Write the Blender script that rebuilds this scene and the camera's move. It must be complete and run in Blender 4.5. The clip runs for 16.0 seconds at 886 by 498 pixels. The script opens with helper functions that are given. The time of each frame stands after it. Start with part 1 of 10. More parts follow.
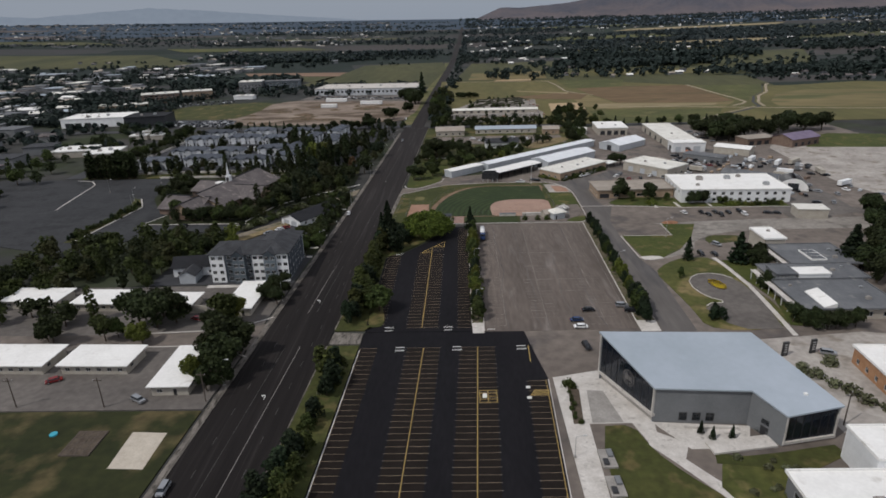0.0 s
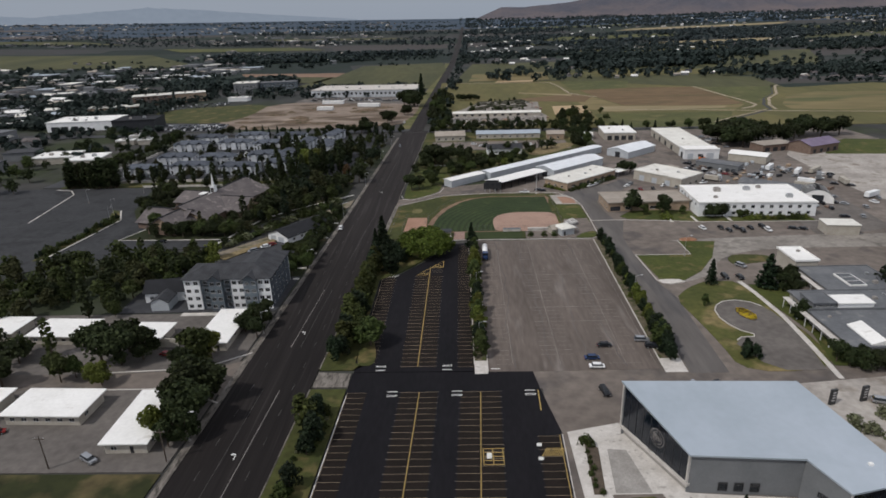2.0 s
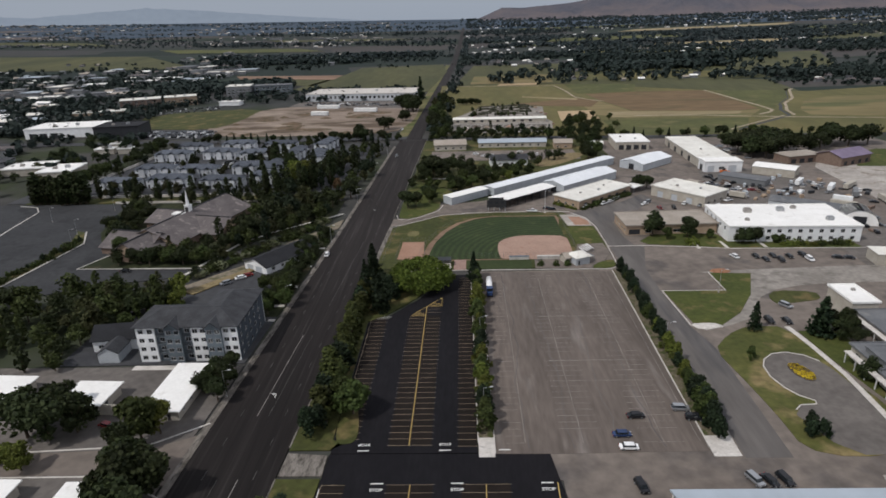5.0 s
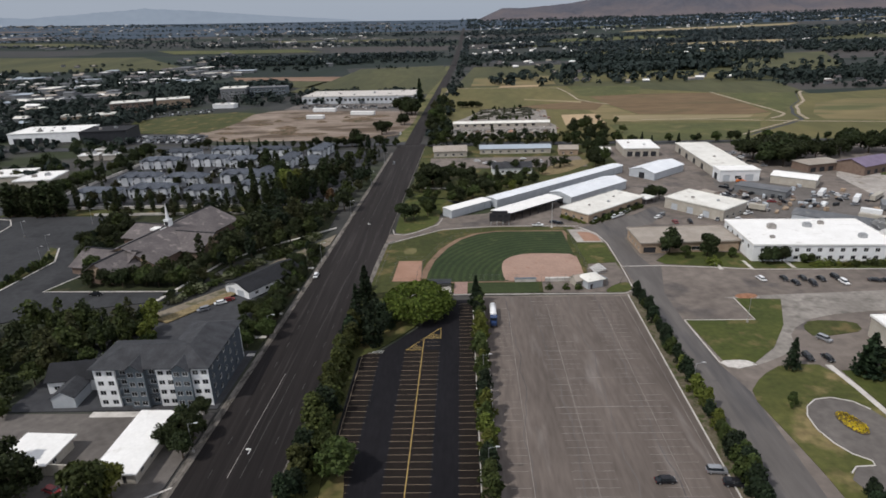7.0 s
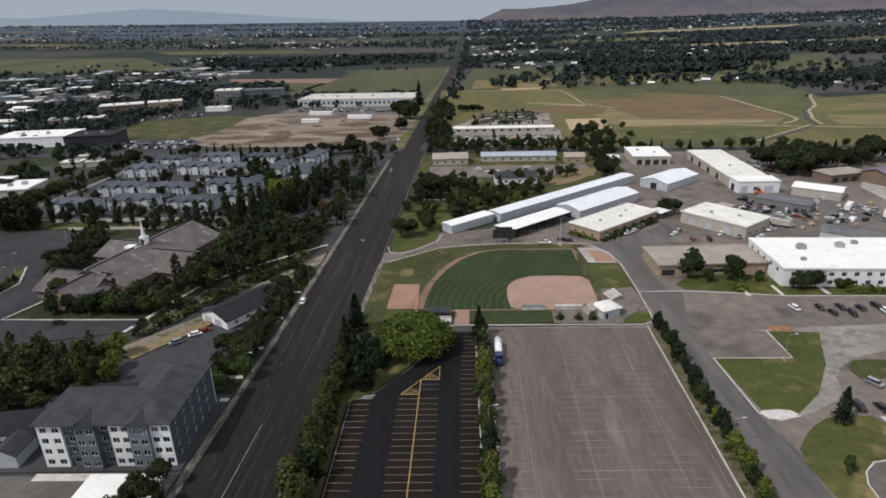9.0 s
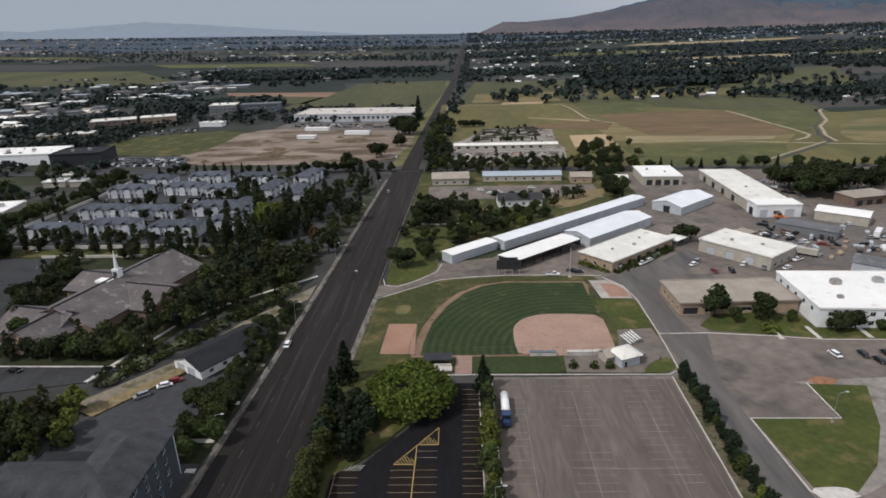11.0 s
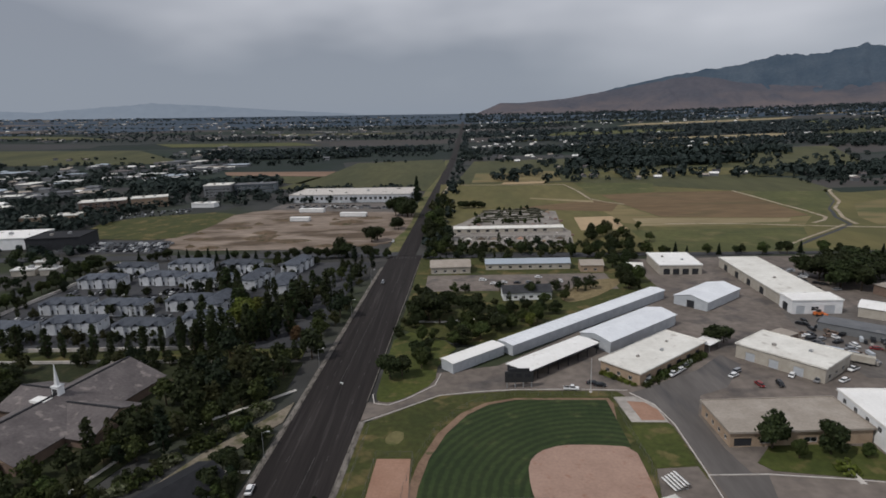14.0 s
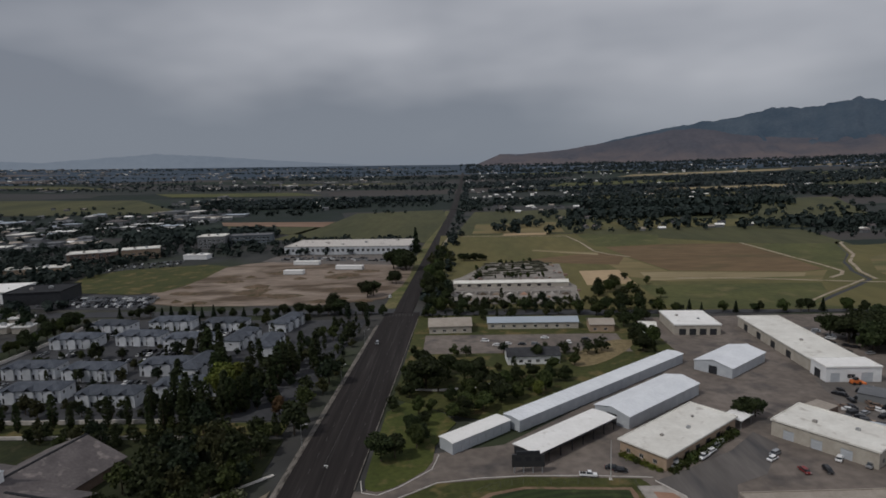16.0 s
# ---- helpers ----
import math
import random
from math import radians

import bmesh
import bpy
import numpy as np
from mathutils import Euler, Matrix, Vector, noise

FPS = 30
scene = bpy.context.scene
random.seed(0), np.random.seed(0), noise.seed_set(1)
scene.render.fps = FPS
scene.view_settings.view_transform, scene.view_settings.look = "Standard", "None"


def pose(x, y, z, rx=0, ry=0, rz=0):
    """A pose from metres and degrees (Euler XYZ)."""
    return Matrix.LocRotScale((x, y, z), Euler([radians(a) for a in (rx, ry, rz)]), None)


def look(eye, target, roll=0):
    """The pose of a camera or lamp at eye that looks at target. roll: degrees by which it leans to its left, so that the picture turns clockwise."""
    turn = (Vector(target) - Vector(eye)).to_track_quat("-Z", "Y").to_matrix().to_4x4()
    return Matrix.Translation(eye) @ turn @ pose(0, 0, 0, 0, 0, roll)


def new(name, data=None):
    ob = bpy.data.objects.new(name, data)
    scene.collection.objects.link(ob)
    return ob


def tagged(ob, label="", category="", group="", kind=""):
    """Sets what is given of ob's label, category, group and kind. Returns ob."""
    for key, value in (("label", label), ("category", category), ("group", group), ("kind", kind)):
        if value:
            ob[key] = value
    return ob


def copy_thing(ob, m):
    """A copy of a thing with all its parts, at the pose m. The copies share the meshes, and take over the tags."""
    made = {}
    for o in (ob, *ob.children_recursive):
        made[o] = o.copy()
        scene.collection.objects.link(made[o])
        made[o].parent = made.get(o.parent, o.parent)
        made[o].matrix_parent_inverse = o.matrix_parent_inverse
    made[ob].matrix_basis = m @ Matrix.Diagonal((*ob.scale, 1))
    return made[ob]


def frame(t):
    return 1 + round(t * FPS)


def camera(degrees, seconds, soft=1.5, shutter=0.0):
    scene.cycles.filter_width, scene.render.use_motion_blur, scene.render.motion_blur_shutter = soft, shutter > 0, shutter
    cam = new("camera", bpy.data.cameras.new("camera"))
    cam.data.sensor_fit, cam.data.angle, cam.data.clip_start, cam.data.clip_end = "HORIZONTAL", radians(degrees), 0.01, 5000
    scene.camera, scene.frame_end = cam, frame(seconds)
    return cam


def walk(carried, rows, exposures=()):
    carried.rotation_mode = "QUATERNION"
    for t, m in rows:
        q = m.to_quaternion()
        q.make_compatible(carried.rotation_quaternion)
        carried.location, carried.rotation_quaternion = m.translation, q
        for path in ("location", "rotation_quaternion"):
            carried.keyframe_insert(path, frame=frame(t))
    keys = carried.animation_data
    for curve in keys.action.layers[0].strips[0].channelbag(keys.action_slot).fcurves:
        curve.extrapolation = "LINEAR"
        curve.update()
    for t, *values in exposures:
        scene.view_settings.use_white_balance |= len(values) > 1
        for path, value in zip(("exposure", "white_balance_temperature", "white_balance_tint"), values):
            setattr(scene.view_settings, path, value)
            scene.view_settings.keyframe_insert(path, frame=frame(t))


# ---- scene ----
cam = camera(72.5, 16.0, soft=1.7)
PATH = [
    (0, (1.845, 1.726, 97.796), (1.786, 3.594, 97.083), -1.8),
    (0.5, (2.028, 7.92, 97.776), (1.967, 9.788, 97.063), -1.9),
    (1, (2.056, 14.017, 97.822), (1.995, 15.885, 97.108), -1.8),
    (1.5, (1.968, 20.127, 97.873), (1.907, 21.994, 97.16), -1.8),
    (2, (1.908, 26.294, 97.866), (1.848, 28.162, 97.152), -1.8),
    (2.5, (1.945, 32.215, 97.954), (1.885, 34.082, 97.24), -1.8),
    (3, (1.987, 38.126, 97.956), (1.927, 39.994, 97.244), -1.8),
    (3.5, (1.985, 44.137, 98.018), (1.925, 46.005, 97.306), -1.8),
    (4, (2.031, 50.162, 98.058), (1.97, 52.03, 97.345), -1.8),
    (6.5, (2.108, 79.2, 98.094), (2.045, 81.068, 97.383), -1.8),
    (7, (1.934, 85.219, 98.035), (1.871, 87.087, 97.324), -1.8),
    (7.5, (1.79, 91.275, 98.018), (1.729, 93.143, 97.306), -1.8),
    (8, (1.651, 97.322, 97.909), (1.589, 99.19, 97.198), -1.7),
    (8.5, (1.481, 103.268, 97.92), (1.42, 105.136, 97.21), -1.7),
    (9, (1.494, 109.344, 97.981), (1.432, 111.213, 97.272), -1.7),
    (11.5, (1.135, 138.355, 98.931), (1.073, 140.247, 98.287), -1.7),
    (12, (0.948, 144.315, 99.192), (0.888, 146.221, 98.588), -1.6),
    (12.5, (0.501, 150.555, 99.393), (0.443, 152.473, 98.83), -1.6),
    (13, (0.21, 156.361, 99.456), (0.153, 158.291, 98.934), -1.6),
    (13.5, (0.357, 162.201, 99.547), (0.302, 164.142, 99.067), -1.6),
    (14, (0.462, 167.767, 99.759), (0.407, 169.717, 99.32), -1.7),
    (14.5, (0.442, 173.296, 99.903), (0.389, 175.256, 99.506), -1.7),
    (15, (0.607, 178.863, 99.895), (0.552, 180.831, 99.54), -1.7),
    (15.5, (0.642, 184.805, 99.831), (0.588, 186.78, 99.517), -1.7),
    (16, (0.554, 191.271, 99.578), (0.502, 193.25, 99.299), -1.6),
]
walk(cam, [(t, look(eye, aim, roll)) for t, eye, aim, roll in PATH],
     exposures=((0, -0.45), (2.0, -0.34), (4.2, -0.28), (6.4, -0.12), (8.5, -0.05), (11.5, -0.12), (12.5, -0.18), (13, -0.3), (14.5, -0.62), (16, -0.93)))

# ---- world ----
from mathutils.geometry import tessellate_polygon

SUN = Vector((-0.74, -0.47, 1.08)).normalized()
world = bpy.data.worlds.new("sky")
scene.world = world
world.use_nodes = True
wn, wl = world.node_tree.nodes, world.node_tree.links
wn.clear()
w_out = wn.new("ShaderNodeOutputWorld")
w_bg = wn.new("ShaderNodeBackground")
w_sky = wn.new("ShaderNodeTexSky")
w_sky.sky_type = "NISHITA"
w_sky.sun_disc = False
w_sky.sun_elevation = math.asin(SUN.z)
w_sky.sun_rotation = math.atan2(SUN.x, SUN.y)
w_tint = wn.new("ShaderNodeVectorMath")
w_tint.operation = "SCALE"
w_tint.inputs["Scale"].default_value = 0.06
wl.new(w_sky.outputs[0], w_tint.inputs[0])
w_co = wn.new("ShaderNodeTexCoord")
w_map = wn.new("ShaderNodeMapping")
w_map.inputs["Scale"].default_value = (1.0, 1.0, 2.7)
w_map.inputs["Location"].default_value = (3.1, 0.9, 0.1)
wl.new(w_co.outputs["Generated"], w_map.inputs[0])
w_noise = wn.new("ShaderNodeTexNoise")
w_noise.inputs["Scale"].default_value = 1.35
w_noise.inputs["Detail"].default_value = 4
w_noise.inputs["Roughness"].default_value = 0.5
wl.new(w_map.outputs[0], w_noise.inputs["Vector"])
w_ramp = wn.new("ShaderNodeValToRGB")
w_ramp.color_ramp.elements[0].position = 0.38
w_ramp.color_ramp.elements[0].color = (0.345, 0.378, 0.447, 1)
w_ramp.color_ramp.elements[1].position = 0.64
w_ramp.color_ramp.elements[1].color = (0.76, 0.78, 0.85, 1)
w_east = wn.new("ShaderNodeSeparateXYZ")
wl.new(w_co.outputs["Generated"], w_east.inputs[0])
w_add = wn.new("ShaderNodeMath")
w_add.operation = "MULTIPLY_ADD"
w_add.inputs[1].default_value = 0.3
wl.new(w_east.outputs[0], w_add.inputs[0])
wl.new(w_noise.outputs[0], w_add.inputs[2])
wl.new(w_add.outputs[0], w_ramp.inputs[0])
# haze towards the horizon
w_sep = wn.new("ShaderNodeSeparateXYZ")
wl.new(w_co.outputs["Generated"], w_sep.inputs[0])
w_hz = wn.new("ShaderNodeMapRange")
w_hz.inputs["From Min"].default_value = 0.0
w_hz.inputs["From Max"].default_value = 0.12
wl.new(w_sep.outputs[2], w_hz.inputs[0])
w_mixh = wn.new("ShaderNodeMix")
w_mixh.data_type = "RGBA"
w_mixh.inputs[6].default_value = (0.34, 0.39, 0.475, 1)
wl.new(w_hz.outputs[0], w_mixh.inputs[0])
wl.new(w_ramp.outputs[0], w_mixh.inputs[7])
w_mix = wn.new("ShaderNodeMix")
w_mix.data_type = "RGBA"
w_mix.inputs[0].default_value = 0.9
wl.new(w_tint.outputs[0], w_mix.inputs[6])
wl.new(w_mixh.outputs[2], w_mix.inputs[7])
wl.new(w_mix.outputs[2], w_bg.inputs[0])
w_bg.inputs[1].default_value = 1.12
wl.new(w_bg.outputs[0], w_out.inputs[0])

sun_data = bpy.data.lights.new("sun", "SUN")
sun_data.energy = 2.9
sun_data.angle = radians(1.5)
sun_data.color = (1.0, 0.958, 0.905)
sun = new("sun", sun_data)
sun.matrix_world = look(SUN * 100, (0, 0, 0))


# ---- materials ----
def surface(name, a, b, scale=1.0, rough=0.85, fine=0.15, bump=0.3, spots=None, spot_at=0.62, metal=0.0, random_=0.0,
            stretch=(1, 1, 1), coords="Position", spec=0.3, detail=5, fine_scale=9.0):
    """A procedural surface: a and b mixed by large stains, fine grain on top, a third colour in patches, a tint by piece."""
    m = bpy.data.materials.new(name)
    m.use_nodes = True
    n, l = m.node_tree.nodes, m.node_tree.links
    p = n["Principled BSDF"]
    p.inputs["Roughness"].default_value = rough
    p.inputs["Metallic"].default_value = metal
    p.inputs["Specular IOR Level"].default_value = spec
    if coords == "Position":
        src = n.new("ShaderNodeNewGeometry").outputs["Position"]
    else:
        src = n.new("ShaderNodeTexCoord").outputs["Object"]
    mp = n.new("ShaderNodeMapping")
    mp.inputs["Scale"].default_value = stretch
    l.new(src, mp.inputs[0])
    big = n.new("ShaderNodeTexNoise")
    big.inputs["Scale"].default_value = scale
    big.inputs["Detail"].default_value = detail
    big.inputs["Roughness"].default_value = 0.6
    l.new(mp.outputs[0], big.inputs["Vector"])
    ramp = n.new("ShaderNodeMapRange")
    ramp.inputs["From Min"].default_value, ramp.inputs["From Max"].default_value = 0.33, 0.67
    l.new(big.outputs[0], ramp.inputs[0])
    mix = n.new("ShaderNodeMix")
    mix.data_type = "RGBA"
    mix.inputs[6].default_value, mix.inputs[7].default_value = (*a, 1), (*b, 1)
    l.new(ramp.outputs[0], mix.inputs[0])
    col = mix.outputs[2]
    if spots:
        sp = n.new("ShaderNodeTexNoise")
        sp.inputs["Scale"].default_value = scale * 2.3
        sp.inputs["Detail"].default_value = 4
        mp2 = n.new("ShaderNodeMapping")
        mp2.inputs["Location"].default_value = (31, 17, 5)
        mp2.inputs["Scale"].default_value = stretch
        l.new(src, mp2.inputs[0])
        l.new(mp2.outputs[0], sp.inputs["Vector"])
        r2 = n.new("ShaderNodeMapRange")
        r2.inputs["From Min"].default_value, r2.inputs["From Max"].default_value = spot_at - 0.06, spot_at + 0.08
        l.new(sp.outputs[0], r2.inputs[0])
        m2 = n.new("ShaderNodeMix")
        m2.data_type = "RGBA"
        m2.inputs[7].default_value = (*spots, 1)
        l.new(r2.outputs[0], m2.inputs[0])
        l.new(col, m2.inputs[6])
        col = m2.outputs[2]
    small = n.new("ShaderNodeTexNoise")
    small.inputs["Scale"].default_value = scale * fine_scale
    small.inputs["Detail"].default_value = 3
    l.new(mp.outputs[0], small.inputs["Vector"])
    val = n.new("ShaderNodeMapRange")
    val.inputs["From Min"].default_value, val.inputs["From Max"].default_value = 0.25, 0.75
    val.inputs["To Min"].default_value, val.inputs["To Max"].default_value = 1 - fine, 1 + fine
    l.new(small.outputs[0], val.inputs[0])
    hsv = n.new("ShaderNodeHueSaturation")
    l.new(col, hsv.inputs["Color"])
    if random_:
        info = n.new("ShaderNodeObjectInfo")
        rr = n.new("ShaderNodeMapRange")
        rr.inputs["To Min"].default_value, rr.inputs["To Max"].default_value = 1 - random_, 1 + random_
        l.new(info.outputs["Random"], rr.inputs[0])
        mul = n.new("ShaderNodeMath")
        mul.operation = "MULTIPLY"
        l.new(rr.outputs[0], mul.inputs[0])
        l.new(val.outputs[0], mul.inputs[1])
        l.new(mul.outputs[0], hsv.inputs["Value"])
    else:
        l.new(val.outputs[0], hsv.inputs["Value"])
    l.new(hsv.outputs[0], p.inputs["Base Color"])
    if bump:
        bp = n.new("ShaderNodeBump")
        bp.inputs["Strength"].default_value = bump
        bp.inputs["Distance"].default_value = 0.05
        l.new(small.outputs[0], bp.inputs["Height"])
        l.new(bp.outputs[0], p.inputs["Normal"])
    return m


def leafy(name, dark, light, rand=0.25, island=0.35):
    """Foliage: a tint by tree and by leaf clump, with light passing through."""
    m = bpy.data.materials.new(name)
    m.use_nodes = True
    n, l = m.node_tree.nodes, m.node_tree.links
    p = n["Principled BSDF"]
    p.inputs["Roughness"].default_value = 0.7
    p.inputs["Specular IOR Level"].default_value = 0.2
    geo = n.new("ShaderNodeNewGeometry")
    info = n.new("ShaderNodeObjectInfo")
    mix = n.new("ShaderNodeMix")
    mix.data_type = "RGBA"
    mix.inputs[6].default_value, mix.inputs[7].default_value = (*dark, 1), (*light, 1)
    l.new(geo.outputs["Random Per Island"], mix.inputs[0])
    rr = n.new("ShaderNodeMapRange")
    rr.inputs["To Min"].default_value, rr.inputs["To Max"].default_value = 1 - rand, 1 + rand
    l.new(info.outputs["Random"], rr.inputs[0])
    no = n.new("ShaderNodeTexNoise")
    no.inputs["Scale"].default_value = 0.6
    l.new(geo.outputs["Position"], no.inputs["Vector"])
    r2 = n.new("ShaderNodeMapRange")
    r2.inputs["From Min"].default_value, r2.inputs["From Max"].default_value = 0.3, 0.7
    r2.inputs["To Min"].default_value, r2.inputs["To Max"].default_value = 1 - island, 1 + island
    l.new(no.outputs[0], r2.inputs[0])
    mul = n.new("ShaderNodeMath")
    mul.operation = "MULTIPLY"
    l.new(rr.outputs[0], mul.inputs[0])
    l.new(r2.outputs[0], mul.inputs[1])
    hsv = n.new("ShaderNodeHueSaturation")
    l.new(mix.outputs[2], hsv.inputs["Color"])
    l.new(mul.outputs[0], hsv.inputs["Value"])
    hr = n.new("ShaderNodeMapRange")
    hr.inputs["To Min"].default_value, hr.inputs["To Max"].default_value = 0.485, 0.515
    l.new(info.outputs["Random"], hr.inputs[0])
    l.new(hr.outputs[0], hsv.inputs["Hue"])
    l.new(hsv.outputs[0], p.inputs["Base Color"])
    tr = n.new("ShaderNodeBsdfTranslucent")
    l.new(hsv.outputs[0], tr.inputs[0])
    ms = n.new("ShaderNodeMixShader")
    ms.inputs[0].default_value = 0.25
    l.new(p.outputs[0], ms.inputs[1])
    l.new(tr.outputs[0], ms.inputs[2])
    l.new(ms.outputs[0], n["Material Output"].inputs[0])
    return m


def plain(name, col, rough=0.5, metal=0.0, spec=0.4, var=0.12):
    return surface(name, tuple(c * (1 - var) for c in col), tuple(min(1, c * (1 + var)) for c in col), 0.5, rough, 0.06, 0.0,
                   metal=metal, spec=spec, coords="Object")


def glassy(name, col):
    m = bpy.data.materials.new(name)
    m.use_nodes = True
    n, l = m.node_tree.nodes, m.node_tree.links
    p = n["Principled BSDF"]
    p.inputs["Base Color"].default_value = (*col, 1)
    p.inputs["Roughness"].default_value = 0.04
    p.inputs["Transmission Weight"].default_value = 0.75
    no = n.new("ShaderNodeTexNoise")
    no.inputs["Scale"].default_value = 0.4
    bp = n.new("ShaderNodeBump")
    bp.inputs["Strength"].default_value = 0.03
    l.new(no.outputs[0], bp.inputs["Height"])
    l.new(bp.outputs[0], p.inputs["Normal"])
    return m


def striped(name, a, b, centre, step, dry):
    """Mown turf: rings of light and dark grass round a centre, with dry patches."""
    m = surface(name, a, b, 0.06, 0.9, 0.2, 0.2, spots=dry, spot_at=0.66)
    n, l = m.node_tree.nodes, m.node_tree.links
    geo = n.new("ShaderNodeNewGeometry")
    vd = n.new("ShaderNodeVectorMath")
    vd.operation = "DISTANCE"
    vd.inputs[1].default_value = (*centre, 0)
    nz = n.new("ShaderNodeTexNoise")
    nz.inputs["Scale"].default_value = 0.25
    l.new(geo.outputs["Position"], vd.inputs[0])
    l.new(geo.outputs["Position"], nz.inputs["Vector"])
    ad = n.new("ShaderNodeMath")
    ad.operation = "MULTIPLY_ADD"
    ad.inputs[1].default_value = 1.6
    l.new(nz.outputs[0], ad.inputs[0])
    l.new(vd.outputs["Value"], ad.inputs[2])
    sn = n.new("ShaderNodeMath")
    sn.operation = "MULTIPLY"
    sn.inputs[1].default_value = 2 * math.pi / step
    l.new(ad.outputs[0], sn.inputs[0])
    s2 = n.new("ShaderNodeMath")
    s2.operation = "SINE"
    l.new(sn.outputs[0], s2.inputs[0])
    r = n.new("ShaderNodeMapRange")
    r.inputs["From Min"].default_value, r.inputs["From Max"].default_value = -0.5, 0.5
    r.inputs["To Min"].default_value, r.inputs["To Max"].default_value = 0.78, 1.18
    l.new(s2.outputs[0], r.inputs[0])
    p = n["Principled BSDF"]
    old = p.inputs["Base Color"].links[0].from_socket
    h = n.new("ShaderNodeHueSaturation")
    l.new(old, h.inputs["Color"])
    l.new(r.outputs[0], h.inputs["Value"])
    l.new(h.outputs[0], p.inputs["Base Color"])
    return m


M = {}
M["asphalt_new"] = surface("fresh_black_asphalt", (0.0068, 0.0064, 0.0082), (0.0105, 0.0098, 0.012), 0.12, 0.85, 0.25, 0.3, stretch=(1, 0.25, 1), spec=0.15)
M["asphalt_stall"] = surface("brownish_sealed_asphalt", (0.0105, 0.0078, 0.0066), (0.0155, 0.0115, 0.0098), 0.2, 0.88, 0.25, 0.3, spec=0.15)
M["asphalt_road"] = surface("worn_road_asphalt", (0.0092, 0.0076, 0.0074), (0.0165, 0.0138, 0.0134), 0.35, 0.88, 0.25, 0.3, spots=(0.026, 0.0225, 0.022), spec=0.2,
                            spot_at=0.62, stretch=(1, 0.02, 1))


def paler_along(m, y0, y1, gain):
    """Scales the base colour up to gain, gradually along the road between y0 and y1."""
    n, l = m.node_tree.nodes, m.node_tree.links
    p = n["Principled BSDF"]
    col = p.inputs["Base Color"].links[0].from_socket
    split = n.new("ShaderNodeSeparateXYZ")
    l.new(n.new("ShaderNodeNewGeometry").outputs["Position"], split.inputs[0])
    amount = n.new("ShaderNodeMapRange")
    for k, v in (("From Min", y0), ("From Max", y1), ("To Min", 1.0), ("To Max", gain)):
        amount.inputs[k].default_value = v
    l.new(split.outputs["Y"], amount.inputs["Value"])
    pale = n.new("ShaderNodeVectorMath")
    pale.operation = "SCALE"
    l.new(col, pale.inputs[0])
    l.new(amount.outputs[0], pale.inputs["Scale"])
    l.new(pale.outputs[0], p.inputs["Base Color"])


paler_along(M["asphalt_road"], 190, 330, 1.55)
M["asphalt_old"] = surface("old_grey_asphalt", (0.096, 0.079, 0.069), (0.136, 0.112, 0.098), 0.09, 0.9, 0.2, 0.3, spots=(0.17, 0.148, 0.136), spot_at=0.64,
                           stretch=(1, 0.16, 1))
M["asphalt_campus"] = surface("campus_asphalt", (0.116, 0.097, 0.085), (0.182, 0.154, 0.135), 0.03, 0.9, 0.24, 0.3, spots=(0.084, 0.074, 0.07), spot_at=0.6, detail=9)
M["asphalt_drive"] = surface("smooth_drive_asphalt", (0.092, 0.084, 0.08), (0.132, 0.12, 0.114), 0.05, 0.9, 0.18, 0.3, spots=(0.065, 0.063, 0.066), spot_at=0.58, stretch=(1, 0.15, 1))
M["asphalt_dark"] = surface("dark_lot_asphalt", (0.035, 0.036, 0.041), (0.055, 0.056, 0.06), 0.05, 0.9, 0.2, 0.3)
M["lot_blue"] = surface("bluish_grey_lot_asphalt", (0.028, 0.029, 0.032), (0.041, 0.042, 0.045), 0.05, 0.9, 0.2, 0.3, spots=(0.022, 0.023, 0.025), spot_at=0.6)
M["dusty_drive"] = surface("dusty_drive_surface", (0.18, 0.163, 0.146), (0.27, 0.247, 0.223), 0.06, 0.95, 0.2, 0.4, spots=(0.13, 0.118, 0.105), spot_at=0.62)
M["lane_dirt"] = surface("weedy_lane_dirt", (0.14, 0.118, 0.088), (0.21, 0.178, 0.138), 0.08, 0.95, 0.25, 0.4, spots=(0.085, 0.08, 0.04), spot_at=0.57)
M["gravel"] = surface("dusty_gravel", (0.26, 0.235, 0.215), (0.4, 0.37, 0.34), 0.06, 0.95, 0.2, 0.4, spots=(0.2, 0.17, 0.14), spot_at=0.63)
M["yard"] = surface("dusty_yard_asphalt", (0.096, 0.086, 0.08), (0.145, 0.13, 0.12), 0.05, 0.95, 0.2, 0.3)
M["concrete"] = surface("pale_concrete", (0.44, 0.41, 0.38), (0.58, 0.55, 0.52), 0.3, 0.9, 0.12, 0.2, spots=(0.3, 0.28, 0.26), spot_at=0.66)
M["concrete_kerb"] = surface("dusty_kerb_concrete", (0.10, 0.088, 0.078), (0.21, 0.19, 0.17), 0.4, 0.92, 0.25, 0.2, spots=(0.06, 0.054, 0.046), spot_at=0.57, stretch=(1, 0.35, 1))
M["concrete_old"] = surface("weathered_concrete", (0.24, 0.225, 0.21), (0.34, 0.32, 0.3), 0.3, 0.9, 0.15, 0.2)
M["grass"] = surface("summer_lawn", (0.034, 0.042, 0.0105), (0.062, 0.064, 0.0175), 0.05, 0.95, 0.28, 0.4, spots=(0.13, 0.1, 0.042), spot_at=0.6)
M["grass_patchy"] = surface("dry_patchy_lawn", (0.052, 0.06, 0.0145), (0.092, 0.092, 0.026), 0.05, 0.95, 0.28, 0.4, spots=(0.18, 0.14, 0.064), spot_at=0.56)
